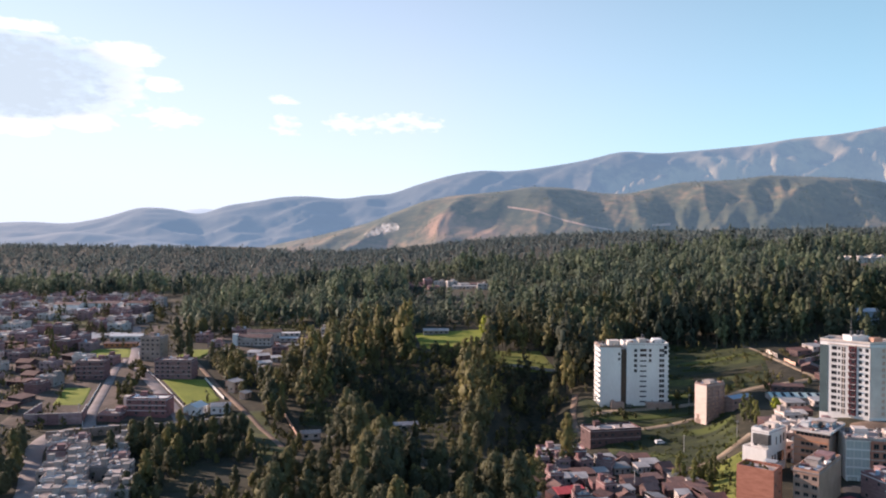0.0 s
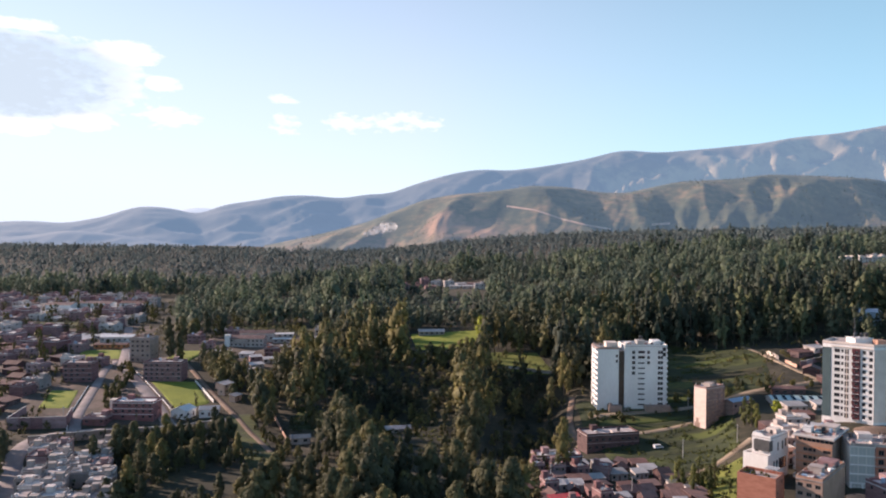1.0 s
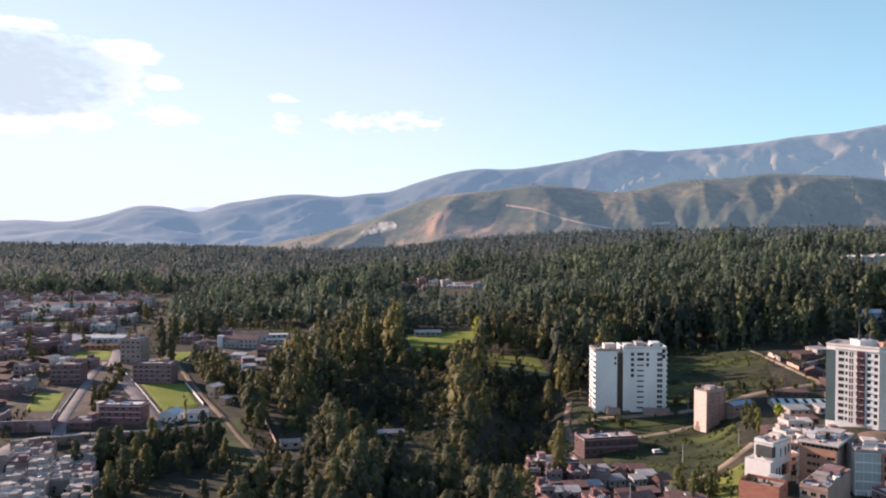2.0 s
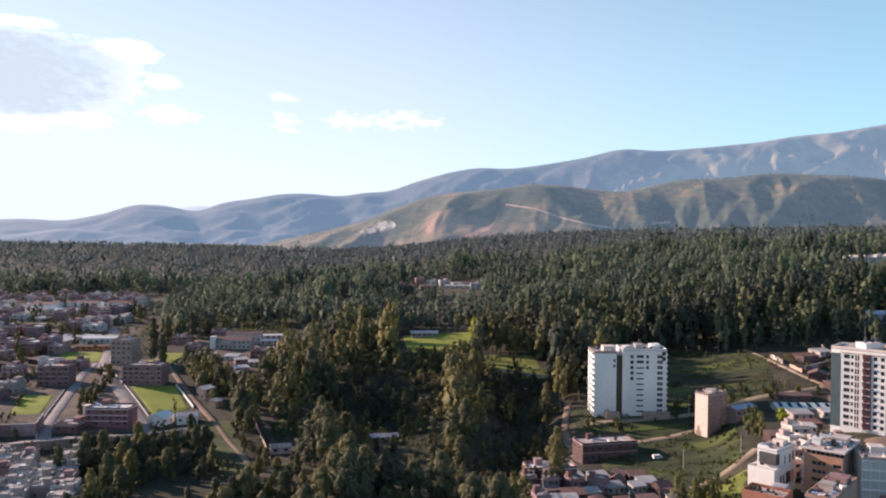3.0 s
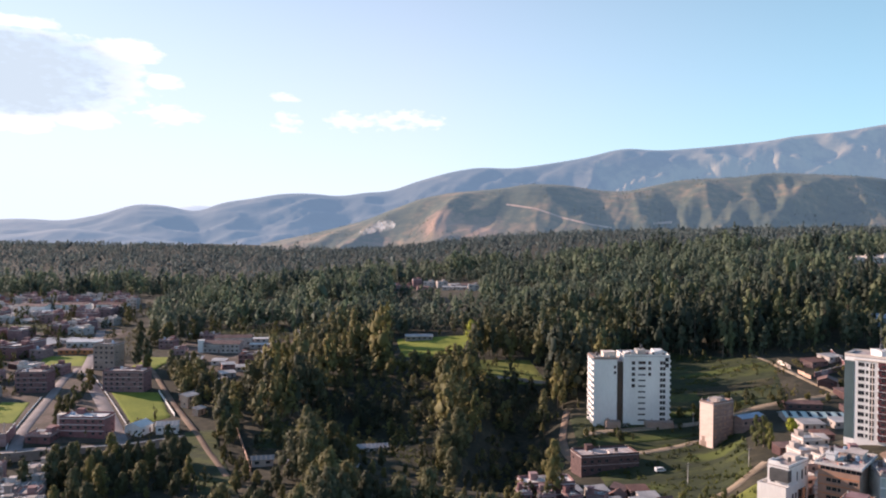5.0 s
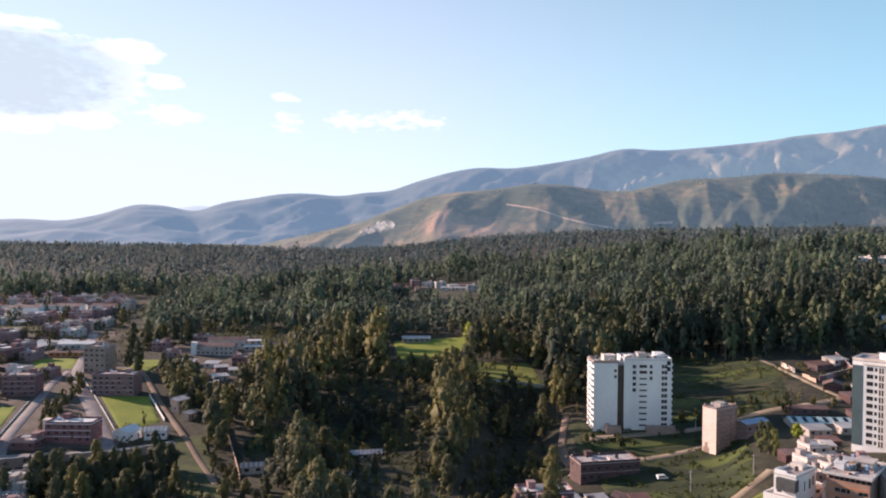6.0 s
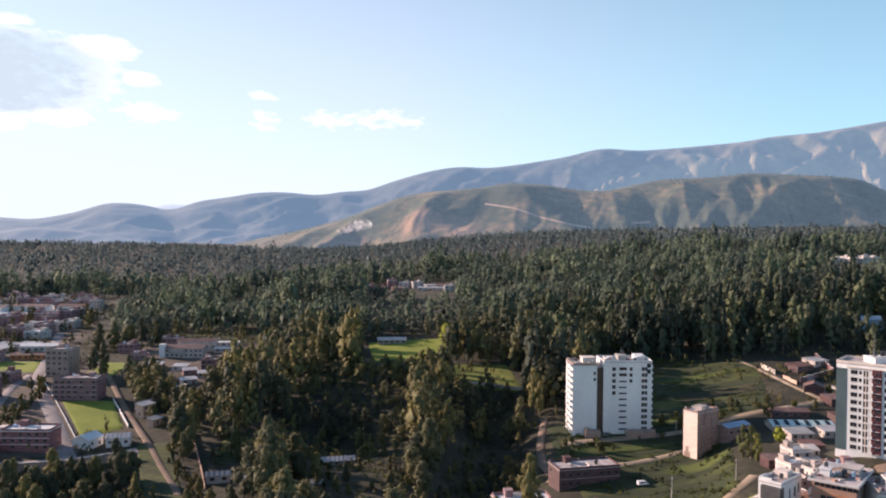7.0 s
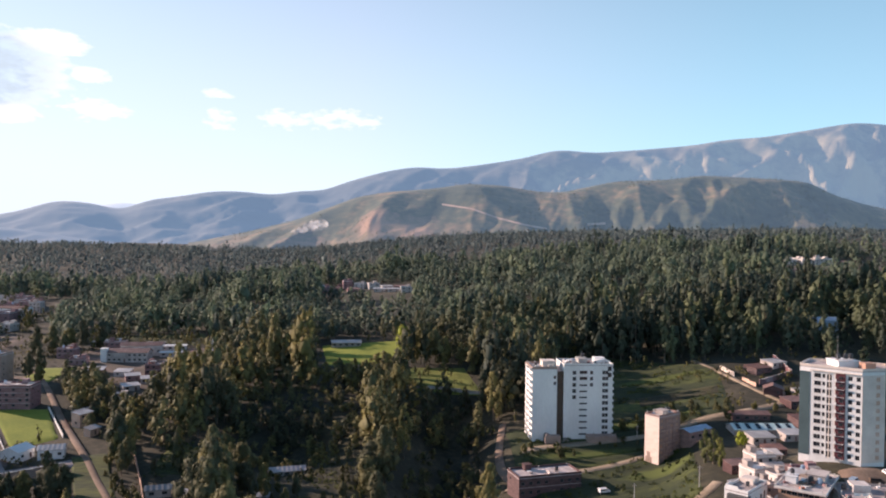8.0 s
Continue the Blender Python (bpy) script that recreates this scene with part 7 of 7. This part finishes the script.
far_houses()
for x, y in ((128, 352), (153, 413), (150, 345), (-168, 400), (-158, 502), (176, 300), (60, 312), (88, 296), (140, 262), (-185, 545)):
    pole(x, y)
van(122, 368, 12)
van(192, 318, 35, "blue_tin", "car", "blue car parked in the earth yard")
van(199, 316, -20, "dark_brown", "van", "dark brown van parked in the earth yard")
van(212, 311, 15, "dark_brown", "truck", "brown truck parked against the yard wall")
van(206, 320, 80, "car", "van", "white van parked below the tower")
van(193, 312, 10, "red_paint", "car", "red car parked in the earth yard")
van(186, 316, 70, "car", "car", "white car parked in the earth yard")

# single trees among the houses
BUSH = [tree_kit("garden_tree", "round green garden tree among houses", 70 + k, (7, 9, 6, 11)[k], (3.0, 3.2, 2.8, 3.0)[k], 14, 30, 0.32, "leaf_shrub", 0.15) for k in range(4)]
LIME = tree_kit("garden_tree", "bright yellow green tree beside the hall", 80, 9, 3.4, 16, 36, 0.32, "leaf_lime", 0.15)
LIME.matrix_basis = pose(183, 376, land(183, 376) - 0.2) @ Matrix.Scale(0.75, 4)
m = pose(60, 598, land(60, 598) - 0.2) @ Matrix.Scale(1.9, 4)
copy_thing(LIME, m).matrix_basis = m
POPLAR = [tree_kit("poplar_tree", "slender loose green poplar beside the field", 90 + k, (11, 13, 10)[k], (2.3, 2.5, 2.6)[k], 18, 40, 0.3, "leaf_poplar", 0.06) for k in range(3)]
used = set()


def plant(kits, x, y, s):
    k = rng.randrange(len(kits))
    m = pose(x, y, land(x, y) - 0.2, 0, 0, rng.uniform(0, 360)) @ Matrix.Scale(s, 4)
    if id(kits[k]) not in used:
        used.add(id(kits[k]))
        kits[k].matrix_basis = m
    else:
        copy_thing(kits[k], m).matrix_basis = m


for i in range(10):
    plant(POPLAR, 110 + (i % 5) * 3.4 + rng.uniform(-1, 1), 296 + (i // 5) * 12 + rng.uniform(-3, 3) + (i % 5) * 2, rng.uniform(0.7, 1.05))
for i in range(3):
    plant(POPLAR, 163 + i * 1.2 + rng.uniform(-1, 1), 366 - i * 3 + rng.uniform(-2, 2), rng.uniform(0.85, 1.2))
for i in range(26):
    plant(BUSH, -150 - i * 1.2 + rng.uniform(-7, 3), 425 + i * 4.2, rng.uniform(0.4, 0.75))
for i in range(20):
    plant(BUSH, -147 - 12 * rng.random() - i * 0.8, 426 + i * 2.2, rng.uniform(0.3, 0.55))
for i in range(30):
    plant(BUSH, rng.uniform(100, 250), rng.uniform(405, 440), rng.uniform(0.4, 0.8))
for i in range(9):
    plant(BUSH, rng.uniform(92, 165), rng.uniform(405, 416), rng.uniform(0.25, 0.45))
for i in range(16):
    plant(BUSH, rng.uniform(108, 122) + i * 1.0, rng.uniform(266, 280) + i * 3.2, rng.uniform(0.2, 0.45))
# tall trees standing singly by the suburb's blocks
for x, y, s in ((-160, 548, 0.75), (-157, 556, 0.7), (-153, 544, 0.55), (-184, 622, 0.8), (-176, 630, 0.9), (-166, 622, 0.75), (-158, 634, 0.85), (-148, 640, 0.7), (-190, 640, 0.7), (-170, 645, 0.95),
                (-96, 452, 0.55), (-88, 462, 0.6), (-112, 520, 0.6), (-122, 540, 0.55), (-205, 380, 0.5), (-200, 368, 0.6), (-196, 350, 0.55), (-190, 338, 0.6), (-186, 325, 0.5), (-178, 312, 0.6), (-172, 300, 0.55),
                (-104, 288, 0.5), (-98, 282, 0.55), (-101, 300, 0.6), (-95, 312, 0.55), (-102, 318, 0.65), (-97, 328, 0.6), (-104, 336, 0.6), (-92, 336, 0.55), (-88, 344, 0.6), (-99, 344, 0.7), (-80, 342, 0.6), (-70, 344, 0.55), (-94, 294, 0.45)):
    m = pose(x, y, land(x, y) - 0.3, 0, 0, rng.uniform(0, 360)) @ Matrix.Scale(s, 4)
    copy_thing(KITS[rng.randrange(len(KITS))], m).matrix_basis = m
# trees and saplings round the weedy field
for i in range(70):
    x, y = rng.uniform(-104, -50), rng.uniform(255, 348)
    if any(inside(poly, np.array([x]), np.array([y]))[0] for poly in ([(-98, 296), (-62, 294), (-57, 326), (-94, 332)], TRACKSIDE)):
        continue
    m = pose(x, y, land(x, y) - 0.3, 0, 0, rng.uniform(0, 360)) @ Matrix.Scale(rng.uniform(0.22, 0.5), 4)
    copy_thing(KITS[rng.randrange(len(KITS))], m).matrix_basis = m
for i in range(34):
    t = rng.random()
    plant(BUSH, -57 - 30 * t + rng.uniform(4, 12), 345 + 72 * t + rng.uniform(-4, 4), rng.uniform(0.2, 0.45))
for i in range(44):
    plant(BUSH, rng.uniform(-22, 30), rng.uniform(352, 414), rng.uniform(0.2, 0.5))
# trees beyond the lane
for i in range(22):
    y = 268 + i * 4.2
    x = -141 - 0.36 * max(0, y - 285) - rng.uniform(4, 16)
    m = pose(x, y, land(x, y) - 0.3, 0, 0, rng.uniform(0, 360)) @ Matrix.Scale(rng.uniform(0.4, 0.62), 4)
    copy_thing(KITS[rng.randrange(len(KITS))], m).matrix_basis = m
r = root("market_awning", "red awning over a market stall beside the yard", "awning", pose(150, 256, land(150, 256), 0, 0, 20))
part("canopy", boxes((-3.5, -2, 2.6, 3.5, 2, 2.72)), "red_paint", r)
for x, y in ((-3.3, -1.8), (3.3, -1.8), (3.3, 1.8), (-3.3, 1.8)):
    part("post", tube(bmesh.new(), (x, y, -0.3), (x, y, 2.6), 0.06, 0.06, 6), "frame", r)
r = root("market_awning", "red tin awning among the brick houses", "awning", pose(60, 284, land(60, 284), 0, 0, 12))
part("canopy", sheet(bmesh.new(), -6, 6, 0.9, [(-3, 3.0), (3, 3.9)]), "red_paint", r)
for x, y, h in ((-5.7, -2.8, 3.0), (5.7, -2.8, 3.0), (5.7, 2.8, 3.8), (-5.7, 2.8, 3.8)):
    part("post", tube(bmesh.new(), (x, y, -0.3), (x, y, h), 0.08, 0.08, 6), "frame", r)
